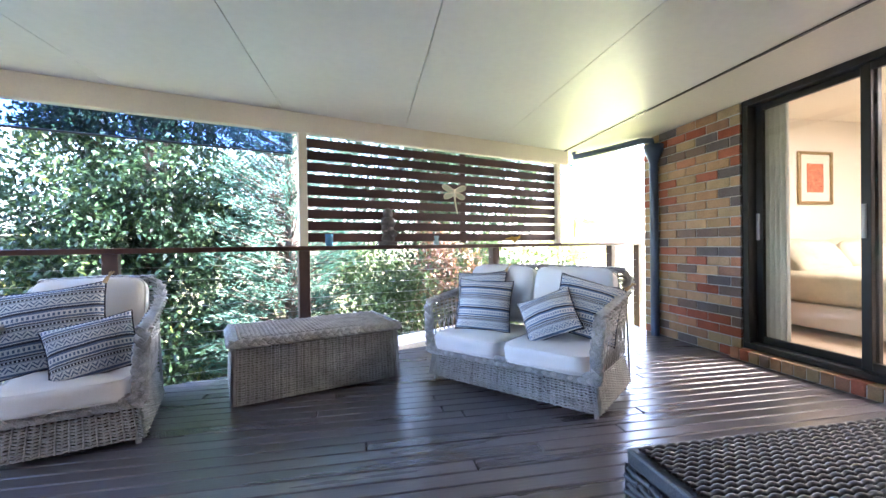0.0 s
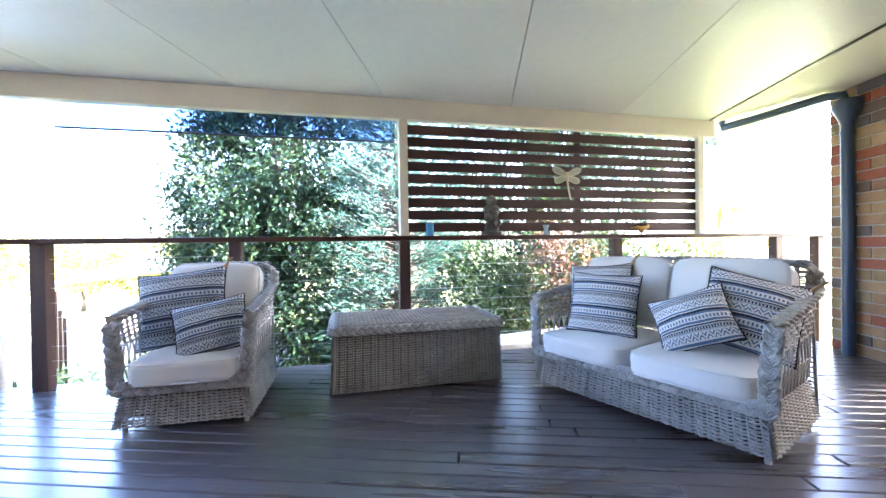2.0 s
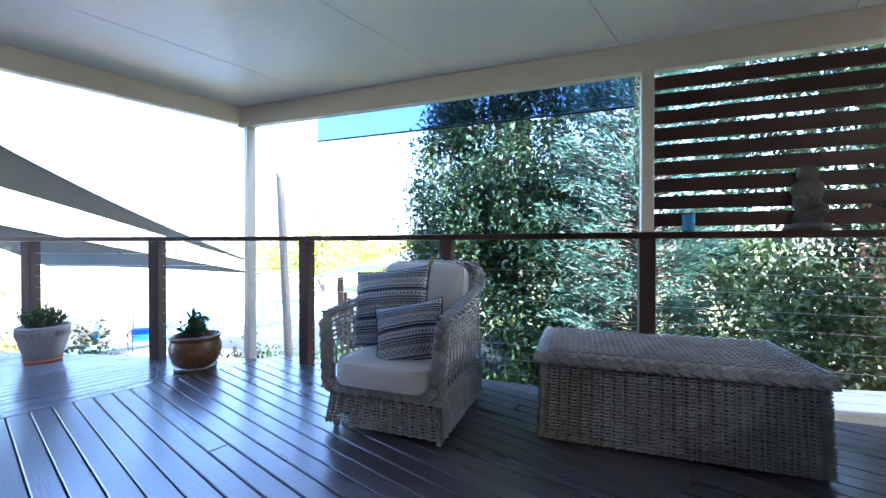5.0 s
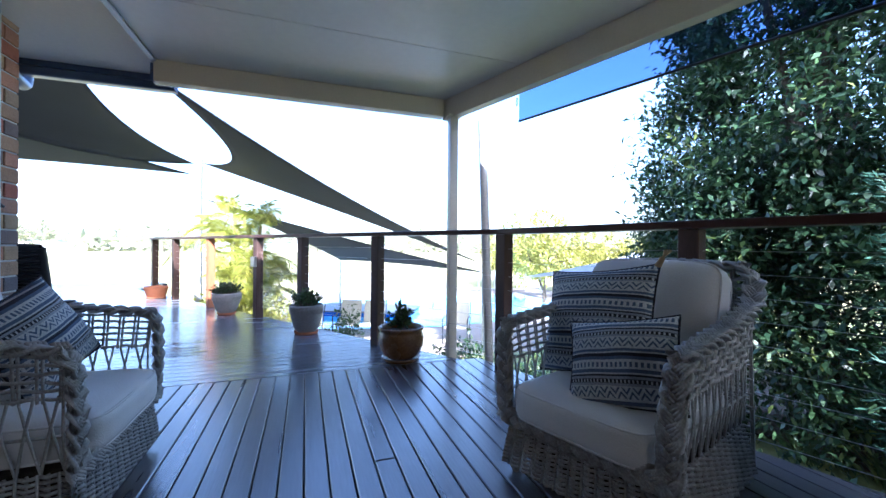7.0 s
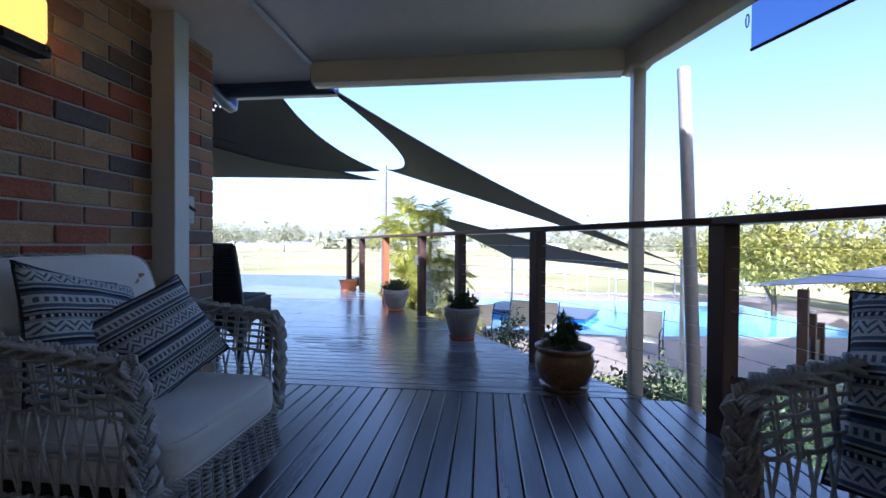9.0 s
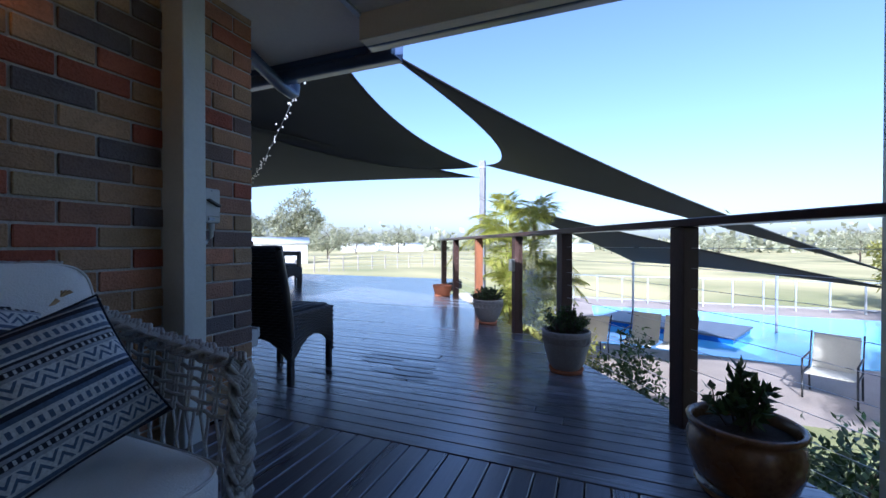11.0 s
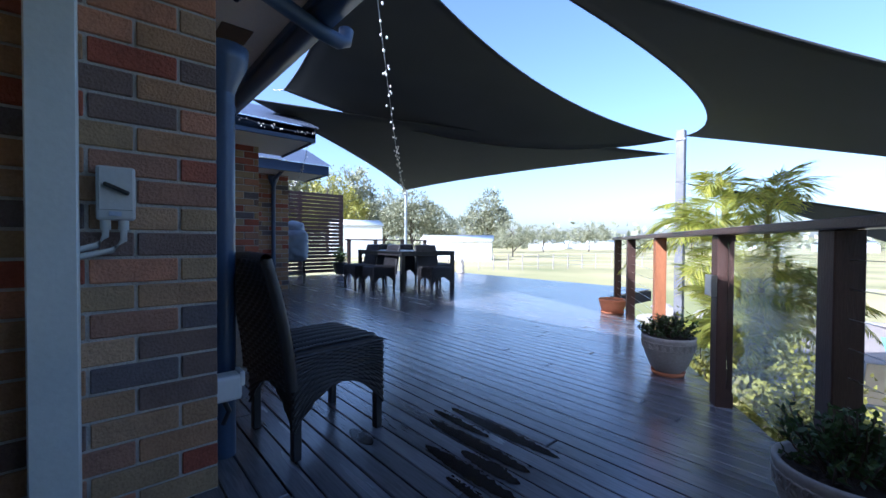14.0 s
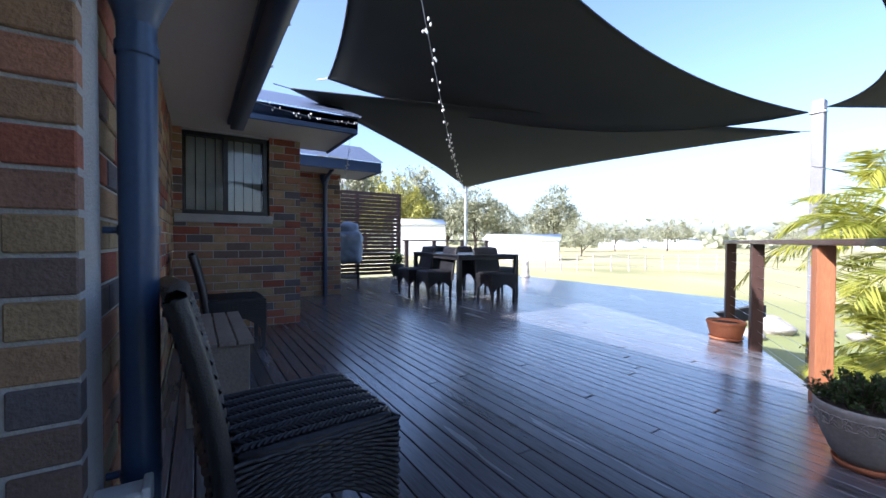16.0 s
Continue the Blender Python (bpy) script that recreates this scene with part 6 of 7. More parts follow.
# ---- door, windows, pipes, fittings ----
def sliding_door():
    t = thing("door_1", frame_xy((2.52, 3.73, 0), (0, -1)), "black framed glass sliding door onto the deck", "door", kind="structure")
    L, z0, z1 = 1.88, 0.10, 2.17
    for nm, a, b in (("head", (0, 0.02, z1 - 0.06), (L, 0.15, z1)), ("track", (0, 0.02, z0), (L, 0.15, z0 + 0.05)), ("jamb", (0, 0.02, z0 + 0.05), (0.055, 0.15, z1 - 0.06)), ("jamb", (L - 0.055, 0.02, z0 + 0.05), (L, 0.15, z1 - 0.06))):
        box(nm, a, b, M_DARKMETAL, t, 0.004)
    for k, (x0, x1, y) in enumerate(((0.055, 0.855, 0.10), (0.79, L - 0.055, 0.055))):
        fr = box("sash", (x0, y, z0 + 0.05), (x0 + 0.055, y + 0.035, z1 - 0.06), M_DARKMETAL, t, 0.003)
        box("sash", (x1 - 0.055, y, z0 + 0.05), (x1, y + 0.035, z1 - 0.06), M_DARKMETAL, t, 0.003)
        box("sash", (x0 + 0.055, y, z0 + 0.05), (x1 - 0.055, y + 0.035, z0 + 0.11), M_DARKMETAL, t, 0.003)
        box("sash", (x0 + 0.055, y, z1 - 0.11), (x1 - 0.055, y + 0.035, z1 - 0.06), M_DARKMETAL, t, 0.003)
        g = box("pane", (x0 + 0.055, y + 0.014, z0 + 0.11), (x1 - 0.055, y + 0.020, z1 - 0.11), M_GLASS, t)
        g.visible_shadow = False
        box("handle", (x0 + 0.012, y - 0.02, 1.0), (x0 + 0.035, y, 1.22), M_GALV, t, 0.004, "silver pull handle")
    # brick sill under the track
    sill = thing("door_sill", frame_xy((2.52, 3.80, 0), (0, -1)), "row of bricks on edge under the sliding door", "sill", kind="structure")
    for k in range(23):
        me = piece_mesh(0.076, 0.18, 0.09, 0.0035, M_BRICK, "brick")
        piece("brick", me, Matrix.Translation((0.04 + 0.086 * k, 0.05, 0.05)), sill)
    box("mortar_bed", (0, -0.03, 0.0), (1.98, 0.13, 0.082), M_MORTAR, sill)
    return t


sliding_door()


def curtain(m, w, h, label, n=9, material=None):
    s = Soup()
    k = n * 8
    x = np.linspace(0, w, k)
    y = 0.03 * np.sin(np.linspace(0, n * 2 * np.pi, k))
    v = np.concatenate([np.stack([x, y, np.zeros(k)], -1), np.stack([x * 0.97, y * 0.7, np.full(k, h)], -1), np.stack([x, y + 0.003, np.zeros(k)], -1), np.stack([x * 0.97, y * 0.7 + 0.003, np.full(k, h)], -1)])
    f = [(i, i + 1, k + i + 1, k + i) for i in range(k - 1)] + [(2 * k + i + 1, 2 * k + i, 3 * k + i, 3 * k + i + 1) for i in range(k - 1)]
    s.add(v, f)
    ob = part("curtain", s.mesh("curtain"), material or mat("sheer_curtain", (0.62, 0.64, 0.60), 0.9, 0.08, trans=0.3), smooth=True)
    ob.matrix_basis = m
    return tagged(ob, label, "curtain")


curtain(frame_xy((2.74, 3.72, 0.12), (0, -1)), 0.22, 2.0, "pale sheer curtain drawn to the door's side", 5)


def bedroom():
    bed = thing("bed", frame_xy((3.62, 2.75, 0.1), (1, 0)), "made bed with a pale leaf-patterned cover and pillows", "bed")
    box("base", (0.0, 0.0, 0.05), (1.6, 1.92, 0.28), M_PLASTER, bed, 0.02, "white fabric bed base")
    mt = part("mattress", puff((1.62, 1.95, 0.30), 9, 10, 0.05, 0.012), M_LINEN, bed, "leaf-patterned bed cover", smooth=True)
    mt.matrix_basis = Matrix.Translation((0.8, 0.96, 0.28))
    for k, (x, y, z, tilt) in enumerate(((0.42, 1.78, 0.56, 62), (1.18, 1.78, 0.56, 62), (0.45, 1.60, 0.54, 55), (1.15, 1.60, 0.54, 55))):
        p = part("pillow", puff((0.70, 0.46, 0.17), 3.2, 8, 0.03, 0.01, k), M_LINEN, bed, "cream patterned pillow", smooth=True)
        p.matrix_basis = Matrix.Translation((x, y, z)) @ pose(0, 0, 0.1, tilt, 0, 0)
    for x in (0.1, 1.5):
        for y in (0.1, 1.8):
            box("leg", (x - 0.03, y - 0.03, 0.0), (x + 0.03, y + 0.03, 0.06), M_BARK, bed)
    nt = thing("bedside_table", frame_xy((3.12, 4.22, 0.1), (1, 0)), "red-brown timber bedside table beside the bed", "bedside table")
    red = mat("red_brown_timber", (0.28, 0.085, 0.035), 0.35, 0.25, 5.0, 70.0, 0.1)
    box("top", (0.0, 0.0, 0.53), (0.42, 0.42, 0.56), red, nt, 0.006)
    box("body", (0.02, 0.02, 0.06), (0.40, 0.41, 0.53), red, nt, 0.004)
    for z in (0.10, 0.32):
        dr = box("drawer", (0.04, 0.0, z), (0.38, 0.02, z + 0.18), red, nt, 0.004)
        box("knob", (0.195, -0.02, z + 0.08), (0.225, 0.0, z + 0.11), M_GALV, dr, 0.004)
    for x in (0.03, 0.37):
        for y in (0.03, 0.37):
            box("leg", (x - 0.02, y - 0.02, 0.0), (x + 0.02, y + 0.02, 0.06), red, nt)
    pic = thing("picture", frame_xy((4.40, 4.72, 1.42), (1, 0)), "framed red and cream print with a wide mount", "picture")
    gilt = mat("gilt_frame", (0.30, 0.21, 0.09), 0.35, 0.2, metal=0.5)
    for nm, a, b in (("frame_side", (0, -0.03, 0), (0.035, 0, 0.62)), ("frame_side", (0.465, -0.03, 0), (0.5, 0, 0.62)), ("frame_rail", (0.035, -0.03, 0), (0.465, 0, 0.035)), ("frame_rail", (0.035, -0.03, 0.585), (0.465, 0, 0.62))):
        box(nm, a, b, gilt, pic, 0.006)
    box("mount", (0.035, -0.012, 0.035), (0.465, 0, 0.585), mat("cream_mount", (0.70, 0.66, 0.55), 0.8, 0.03), pic)
    box("print", (0.13, -0.016, 0.14), (0.37, -0.013, 0.48), mat("red_print", (0.50, 0.16, 0.08), 0.7, 0.5, 14.0, 40.0, 0.0), pic, 0, "red and ochre print")
    # unseen lamp with an area light, added to brighten the bedroom
    lamp = thing("ceiling_lamp", pose(4.4, 2.6, 2.42), "unseen round ceiling lamp added to brighten the bedroom", "lamp")
    s = Soup()
    s.add(*lathe([(0.001, -0.09), (0.10, -0.085), (0.17, -0.05), (0.19, 0.0)], 28))
    glow = bpy.data.materials.new("lamp_glass")
    glow.use_nodes = True
    glow.node_tree.nodes["Principled BSDF"].inputs["Emission Color"].default_value = (1.0, 0.80, 0.55, 1)
    glow.node_tree.nodes["Principled BSDF"].inputs["Emission Strength"].default_value = 1.2
    part("shade", s.mesh("shade"), glow, lamp, smooth=True)
    li = new("bedroom_light", bpy.data.lights.new("bedroom_light", "AREA"))
    li.data.shape, li.data.size, li.data.energy, li.data.color = "DISK", 0.9, 8.0, (1.0, 0.84, 0.66)
    li.matrix_world = look((4.4, 2.6, 2.3), (4.4, 2.6, 0))


bedroom()


def house_window():
    t = thing("window_1", frame_xy((-3.88, -3.1, 0), (-1, 0)), "dark framed two-pane sliding window with vertical blinds", "window", kind="structure")
    L, z0, z1 = 0.83, 1.25, 2.12
    for nm, a, b in (("frame_head", (0, 0.02, z1 - 0.045), (L, 0.09, z1)), ("frame_sill", (0, 0.0, z0), (L, 0.09, z0 + 0.045)), ("frame_side", (0, 0.02, z0 + 0.045), (0.04, 0.09, z1 - 0.045)), ("frame_side", (L - 0.04, 0.02, z0 + 0.045), (L, 0.09, z1 - 0.045)), ("mullion", (L / 2 - 0.025, 0.02, z0 + 0.045), (L / 2 + 0.025, 0.09, z1 - 0.045))):
        box(nm, a, b, M_DARKMETAL, t, 0.003)
    for x0, x1 in ((0.04, L / 2 - 0.025), (L / 2 + 0.025, L - 0.04)):
        box("pane", (x0, 0.05, z0 + 0.045), (x1, 0.055, z1 - 0.045), M_GLASS, t).visible_shadow = False
    blind = mat("vertical_blind", (0.55, 0.53, 0.48), 0.8, 0.08)
    for k in range(8):
        x = 0.05 + k * 0.092
        bm = bmesh.new()
        bx(bm, (-0.042, -0.001, z0 + 0.04), (0.042, 0.001, z1 - 0.04), 0, frame_xy((x + 0.042, 0.13, 0), (1, 0.25)))
        part("blind_slat", bm, blind, t, "vertical fabric blind slat")
    box("backing", (-0.02, 0.19, z0 - 0.05), (L + 0.02, 0.2, z1 + 0.05), mat("dark_room", (0.06, 0.05, 0.04), 0.9, 0.1), t)
    box("sill_course", (-0.05, -0.03, z0 - 0.09), (L + 0.05, 0.02, z0), M_MORTAR, t, 0.004)


house_window()


def downpipe(x, y, z1, r, wall_dir, label, head=True, horiz=None, square=False):
    """Round pipe with a rain head, straps and, if asked, an arm that runs to the gutter."""
    t = thing("downpipe", Matrix(), label, "downpipe")
    s = Soup()
    s.tube([(x, y, 0.0), (x, y, z1)], r, 20)
    part("pipe", s.mesh("pipe"), M_GUTTER, t, smooth=True)
    s = Soup()
    s.tube([(x, y, z1 - 0.14), (x, y, z1 - 0.11)], r + 0.005, 20)
    part("collar", s.mesh("collar"), M_GUTTER, t, smooth=True)
    if head:
        s = Soup()
        v, f = lathe([(r, 0.0), (r + 0.008, 0.03), (r + 0.05, 0.13), (r + 0.055, 0.19), (r + 0.045, 0.19), (r + 0.03, 0.10)], 24)
        s.add(v + (x, y, z1 - 0.06), f)
        part("rain_head", s.mesh("rain_head"), M_GUTTER, t, "flared rain head", smooth=True)
    for z in (0.35, z1 * 0.62):
        s = Soup()
        s.tube([(x, y, z), (x, y, z + 0.025)], r + 0.003, 20)
        px, py = x + wall_dir[0] * (r + 0.03), y + wall_dir[1] * (r + 0.03)
        s.tube([(x + wall_dir[0] * r, y + wall_dir[1] * r, z + 0.012), (px, py, z + 0.012)], 0.01, 6)
        part("strap", s.mesh("strap"), M_GUTTER, t)
    if horiz:
        s = Soup()
        s.tube(horiz, r * 0.82, 16)
        part("gutter_arm", s.mesh("gutter_arm"), M_GUTTER, t, "sloping arm from the gutter", smooth=True)
    return t


downpipe(2.455, 4.66, 1.90, 0.043, (1, 0), "blue-grey downpipe with a rain head on the brick wall", True, [(2.455, 4.66, 2.0), (2.455, 4.70, 2.09), (2.40, 4.78, 2.105), (2.1, 5.25, 2.075), (1.98, 5.45, 2.07), (1.98, 5.46, 2.13)])
downpipe(-3.895, 0.455, 1.60, 0.044, (1, 0), "blue downpipe with a rain head at the house corner", True)
s_ = Soup()
s_.tube([(-3.93, 0.46, 1.98), (-4.02, 0.46, 2.05), (-4.35, 0.40, 1.985), (-4.46, 0.38, 1.98), (-4.50, 0.37, 2.0), (-4.51, 0.37, 2.06)], 0.040, 16)
_ga = tagged(part("gutter_arm", s_.mesh("gutter_arm"), M_GUTTER, smooth=True), "blue round pipe arm running from the gutter to the rain head", "pipe")
downpipe(-5.95, -5.24, 2.0, 0.038, (0, -1), "slim blue-grey downpipe at the far brick corner", True, [(-5.95, -5.24, 1.98), (-5.95, -5.15, 2.08), (-5.95, -4.8, 2.16)])


def isolator():
    t = thing("isolator_switch", frame_xy((-3.487, Y_S, 0.980), (-1, 0)), "grey weatherproof isolator switch with two conduits on the brickwork", "switch")
    body = mat("grey_switch_plastic", (0.46, 0.48, 0.47), 0.45, 0.05)
    box("box", (0.0, -0.055, 0.0), (0.095, -0.001, 0.165), body, t, 0.008)
    box("cover_plate", (0.006, -0.06, 0.03), (0.089, -0.055, 0.16), body, t, 0.002)
    bm = bmesh.new()
    bx(bm, (-0.034, -0.022, -0.006), (0.034, 0.0, 0.006), 0.003, Matrix.Translation((0.048, -0.06, 0.095)) @ pose(0, 0, 0, 0, 25, 0))
    part("lever", bm, M_DARKMETAL, t, "black turn lever")
    box("label_plate", (0.03, -0.0615, 0.012), (0.06, -0.0545, 0.026), mat("blue_white_label", (0.35, 0.42, 0.55), 0.5, 0.1), t, 0.0)
    for z in (0.152, 0.018):
        s = Soup()
        s.tube([(0.047, -0.056, z), (0.047, -0.062, z)], 0.005, 8)
        part("screw", s.mesh("screw"), M_GALV, t)
    for k, x in enumerate((0.022, 0.066)):
        s = Soup()
        s.tube([(x, -0.03, 0.0), (x, -0.03, -0.03)], 0.014, 10)
        s.tube([(x, -0.03, -0.02), (x, -0.03, -0.05 - 0.012 * k), (x - 0.02 - 0.008 * k, -0.03, -0.078 - 0.016 * k), (x - 0.09 - 0.03 * k, -0.03, -0.10 - 0.016 * k)], 0.0095, 10)
        part("conduit", s.mesh("conduit"), body, t, "grey plastic conduit", smooth=True)


isolator()


def socket():
    t = thing("outdoor_socket", frame_xy((-3.83, Y_S - 0.06, 0.29), (0, -1)), "white weatherproof socket low on the house corner", "socket")
    box("box", (0.0, -0.09, 0.0), (0.08, 0.028, 0.10), M_WHITEP, t, 0.012)
    box("hood", (0.0, -0.10, 0.05), (0.08, -0.08, 0.11), M_WHITEP, t, 0.006)
    s = Soup()
    s.tube([(0.04, -0.03, 0.0), (0.04, -0.05, -0.05), (0.045, -0.03, -0.1)], 0.01, 8)
    part("cord", s.mesh("cord"), M_DARKMETAL, t, "black cord")


socket()


def sconce():
    t = thing("wall_light", frame_xy((-2.62, Y_S, 1.58), (-1, 0)), "lit amber glass wall light in a steel frame on the brickwork", "wall light")
    g = bpy.data.materials.new("amber_glass")
    g.use_nodes = True
    b = g.node_tree.nodes["Principled BSDF"]
    b.inputs["Base Color"].default_value = (0.8, 0.35, 0.05, 1)
    b.inputs["Emission Color"].default_value = (1.0, 0.42, 0.06, 1)
    b.inputs["Emission Strength"].default_value = 0.9
    box("back_plate", (0.0, -0.012, 0.0), (0.19, -0.001, 0.24), M_GALV, t, 0.003)
    box("glass", (0.015, -0.085, 0.05), (0.165, -0.012, 0.23), g, t, 0.02, "glowing amber glass")
    box("base", (0.0, -0.09, 0.0), (0.17, -0.012, 0.05), M_DARKMETAL, t, 0.012)
    s = Soup()
    s.tube([(0.15, -0.09, 0.028), (0.15, -0.1, 0.028)], 0.008, 8)
    part("screw", s.mesh("screw"), M_GALV, t)


sconce()


def on_rail(s):
    p = on_r(s)
    return frame_xy((p[0], p[1], 1.003), RU)


def ornaments():
    t = thing("candle_holder", on_rail(2.62), "small blue glass candle holder on the handrail", "candle holder")
    s = Soup()
    s.add(*lathe([(0.001, 0.0), (0.030, 0.0), (0.034, 0.10), (0.031, 0.10), (0.028, 0.008), (0.001, 0.008)], 24))
    part("glass", s.mesh("glass"), mat("blue_glass", (0.10, 0.35, 0.65), 0.15, 0.1), t, smooth=True)
    st = Soup()
    for r, z, sy in ((0.055, 0.03, 0.8), (0.05, 0.10, 0.8), (0.062, 0.16, 0.75), (0.04, 0.225, 0.9)):
        v, f = lathe([(0.001, -0.05), (r * 0.8, -0.035), (r, 0.0), (r * 0.8, 0.035), (0.001, 0.05)], 20)
        st.add(v * (1, sy, 1) + (0, 0, z + 0.02), f)
    st.add(*lathe([(0.001, 0), (0.075, 0.0), (0.075, 0.03), (0.001, 0.035)], 20))
    v, f = lathe([(0.001, -0.03), (0.022, -0.02), (0.028, 0.0), (0.022, 0.02), (0.001, 0.03)], 14)
    st.add(v + (0.035, -0.03, 0.09), f)
    st.add(v + (-0.035, -0.03, 0.13), f)
    ob = part("statue", st.mesh("statue"), mat("dark_carved_stone", (0.10, 0.092, 0.085), 0.9, 0.4, 14.0, 60.0, 0.8), smooth=True)
    ob.matrix_basis = on_rail(3.15) @ Matrix.Diagonal((1.2, 1.2, 1.15, 1.0))
    tagged(ob, "small dark carved stone statue on the handrail", "statue")
    t = thing("glass_jar", on_rail(3.65), "small pale blue glass jar on the handrail", "jar")
    s = Soup()
    s.add(*lathe([(0.001, 0.0), (0.028, 0.0), (0.024, 0.03), (0.016, 0.045), (0.03, 0.085), (0.027, 0.085), (0.012, 0.045), (0.001, 0.02)], 20))
    part("glass", s.mesh("glass"), mat("pale_blue_glass", (0.35, 0.5, 0.6), 0.1, 0.1), t, smooth=True)
    # yellow bird ornament
    s = Soup()
    v, f = lathe([(0.001, -0.06), (0.02, -0.04), (0.032, 0.0), (0.02, 0.035), (0.012, 0.05), (0.018, 0.065), (0.001, 0.085)], 16)
    v = v[:, [2, 1, 0]] + (0, 0, 0.04)
    v[:, 2] += np.abs(v[:, 0]) * 0.5
    s.add(v, f)
    s.tube([(0.0, 0.0, 0.0), (0.0, 0, 0.03)], 0.008, 6)
    s.tube([(-0.05, 0, 0.06), (-0.13, 0, 0.055)], (0.015, 0.003), 6)
    ob = part("bird_ornament", s.mesh("bird_ornament"), mat("yellow_metal", (0.55, 0.33, 0.05), 0.45, 0.2), smooth=True)
    ob.matrix_basis = on_rail(4.62)
    tagged(ob, "small yellow metal bird ornament on the handrail", "ornament")
    # dragonfly on the screen
    p = on_r(3.85, -0.012)
    t = thing("dragonfly_ornament", frame_xy((p[0], p[1], 1.50), RU), "pale wire dragonfly wall ornament hung on the slatted screen", "wall ornament")
    wm = mat("pale_bronze", (0.52, 0.48, 0.33), 0.5, 0.1)
    s = Soup()
    u = np.linspace(0, 1, 12)
    s.tube(np.stack([0.035 * u ** 2, np.full(12, -0.006), 0.05 - 0.24 * u], -1), np.interp(u, [0, 0.2, 0.35, 1], [0.014, 0.016, 0.009, 0.007]), 8)
    part("body", s.mesh("body"), wm, t, smooth=True)
    wing = mat("pale_green_wing", (0.35, 0.38, 0.26), 0.4, 0.15)
    for sgn in (-1, 1):
        for a, ln, z in ((22, 0.145, 0.025), (-18, 0.125, 0.005)):
            th = np.linspace(0, 2 * np.pi, 28)[:-1]
            rx = ln / 2 * (1 + np.cos(th))
            rz = 0.032 * np.sin(th) * (0.55 + 0.45 * (1 + np.cos(th)) / 2)
            ca, sa = math.cos(radians(a)), math.sin(radians(a))
            pts = np.stack([sgn * (rx * ca - rz * sa), np.full_like(th, -0.006), z + rx * sa + rz * ca], -1)
            s = Soup()
            s.tube(pts, 0.0045, 6, True)
            w = part("wing", s.mesh("wing"), wm, t, "wire-edged wing", smooth=True)
            bm = bmesh.new()
            lo = [bm.verts.new(q) for q in pts]
            hi = [bm.verts.new((q[0], q[1] + 0.003, q[2])) for q in pts]
            bm.faces.new(lo)
            bm.faces.new(hi[::-1])
            for k in range(len(lo)):
                bm.faces.new((lo[k], hi[k], hi[(k + 1) % len(lo)], lo[(k + 1) % len(lo)]))
            part("membrane", bm, wing, w)


ornaments()


def roller_blind():
    """Short dark mesh blind under the edge beam, outside."""
    t = thing("outdoor_blind", Matrix(), "short dark mesh blind rolled up outside the beam", "blind")
    p = on_r(0.0, 0.14)
    m = frame_xy((p[0], p[1], 0), RU)
    mesh = mat("blind_mesh", (0.02, 0.03, 0.05), 0.5, 0.08)
    nn, ll = mesh.node_tree.nodes, mesh.node_tree.links
    tp, mx = nn.new("ShaderNodeBsdfTransparent"), nn.new("ShaderNodeMixShader")
    tp.inputs[0].default_value = (0.5, 0.6, 0.78, 1)
    mx.inputs[0].default_value = 0.86
    ll.new(nn["Principled BSDF"].outputs[0], mx.inputs[1])
    ll.new(tp.outputs[0], mx.inputs[2])
    ll.new(mx.outputs[0], nn["Material Output"].inputs[0])
    box("mesh", (0.0, 0.0, 1.79), (2.36, 0.002, 2.02), mesh, t, m=m)
    s = Soup()
    a, b = m @ Vector((0, 0.001, 1.785)), m @ Vector((2.36, 0.001, 1.785))
    s.tube([a, b], 0.008, 8)
    part("bottom_bar", s.mesh("bottom_bar"), M_DARKMETAL, t)
    s = Soup()
    th = np.linspace(0, 2 * np.pi, 16)
    c = m @ Vector((-0.02, 0, 1.93))
    s.tube(np.stack([c.x + 0.012 * np.cos(th), np.full(16, c.y), c.z + 0.03 * np.sin(th)], -1), 0.003, 5)
    part("cord_loop", s.mesh("cord_loop"), M_DARKMETAL, t)


roller_blind()


def string_lights(a, b, sag, n, label, seed=2, glow=0.0):
    rs = np.random.RandomState(seed)
    t = thing("string_lights", Matrix(), label, "string lights")
    a, b = np.array(a, float), np.array(b, float)
    u = np.linspace(0, 1, 60)[:, None]
    p = a + (b - a) * u - np.array([0, 0, 1]) * sag * 4 * u * (1 - u)
    s = Soup()
    s.tube(p, 0.0025, 4)
    part("wire", s.mesh("wire"), M_GALV, t)
    s = Soup()
    for k in range(n):
        q = p[int(rs.uniform(0, 59))] + rs.normal(0, 0.016, 3)
        v, f = lathe([(0.001, -0.012), (0.007, -0.006), (0.009, 0.004), (0.001, 0.014)], 6)
        s.add(v + q, f)
    tagged(part("bulb_cluster", s.mesh("bulb_cluster"), mat("clear_bulb", (0.75, 0.74, 0.7), 0.2, 0.05), t, "small clear bulbs"), kind="stuff")


string_lights((-4.75, 0.30, 2.35), (-10.2, -6.95, 2.42), 0.35, 120, "fairy lights strung from the gutter to the far sail post", 2)
string_lights((-4.42, 1.2, 2.15), (-4.42, -2.3, 2.18), 0.04, 50, "fairy lights along the eave", 3)
string_lights((-4.45, -2.30, 2.28), (-5.5, -2.30, 2.22), 0.03, 26, "fairy lights along the blue fascia", 4)
string_lights((-5.45, -2.4, 2.15), (-6.1, -4.9, 2.0), 0.25, 30, "fairy lights hanging at the porch corner", 5)


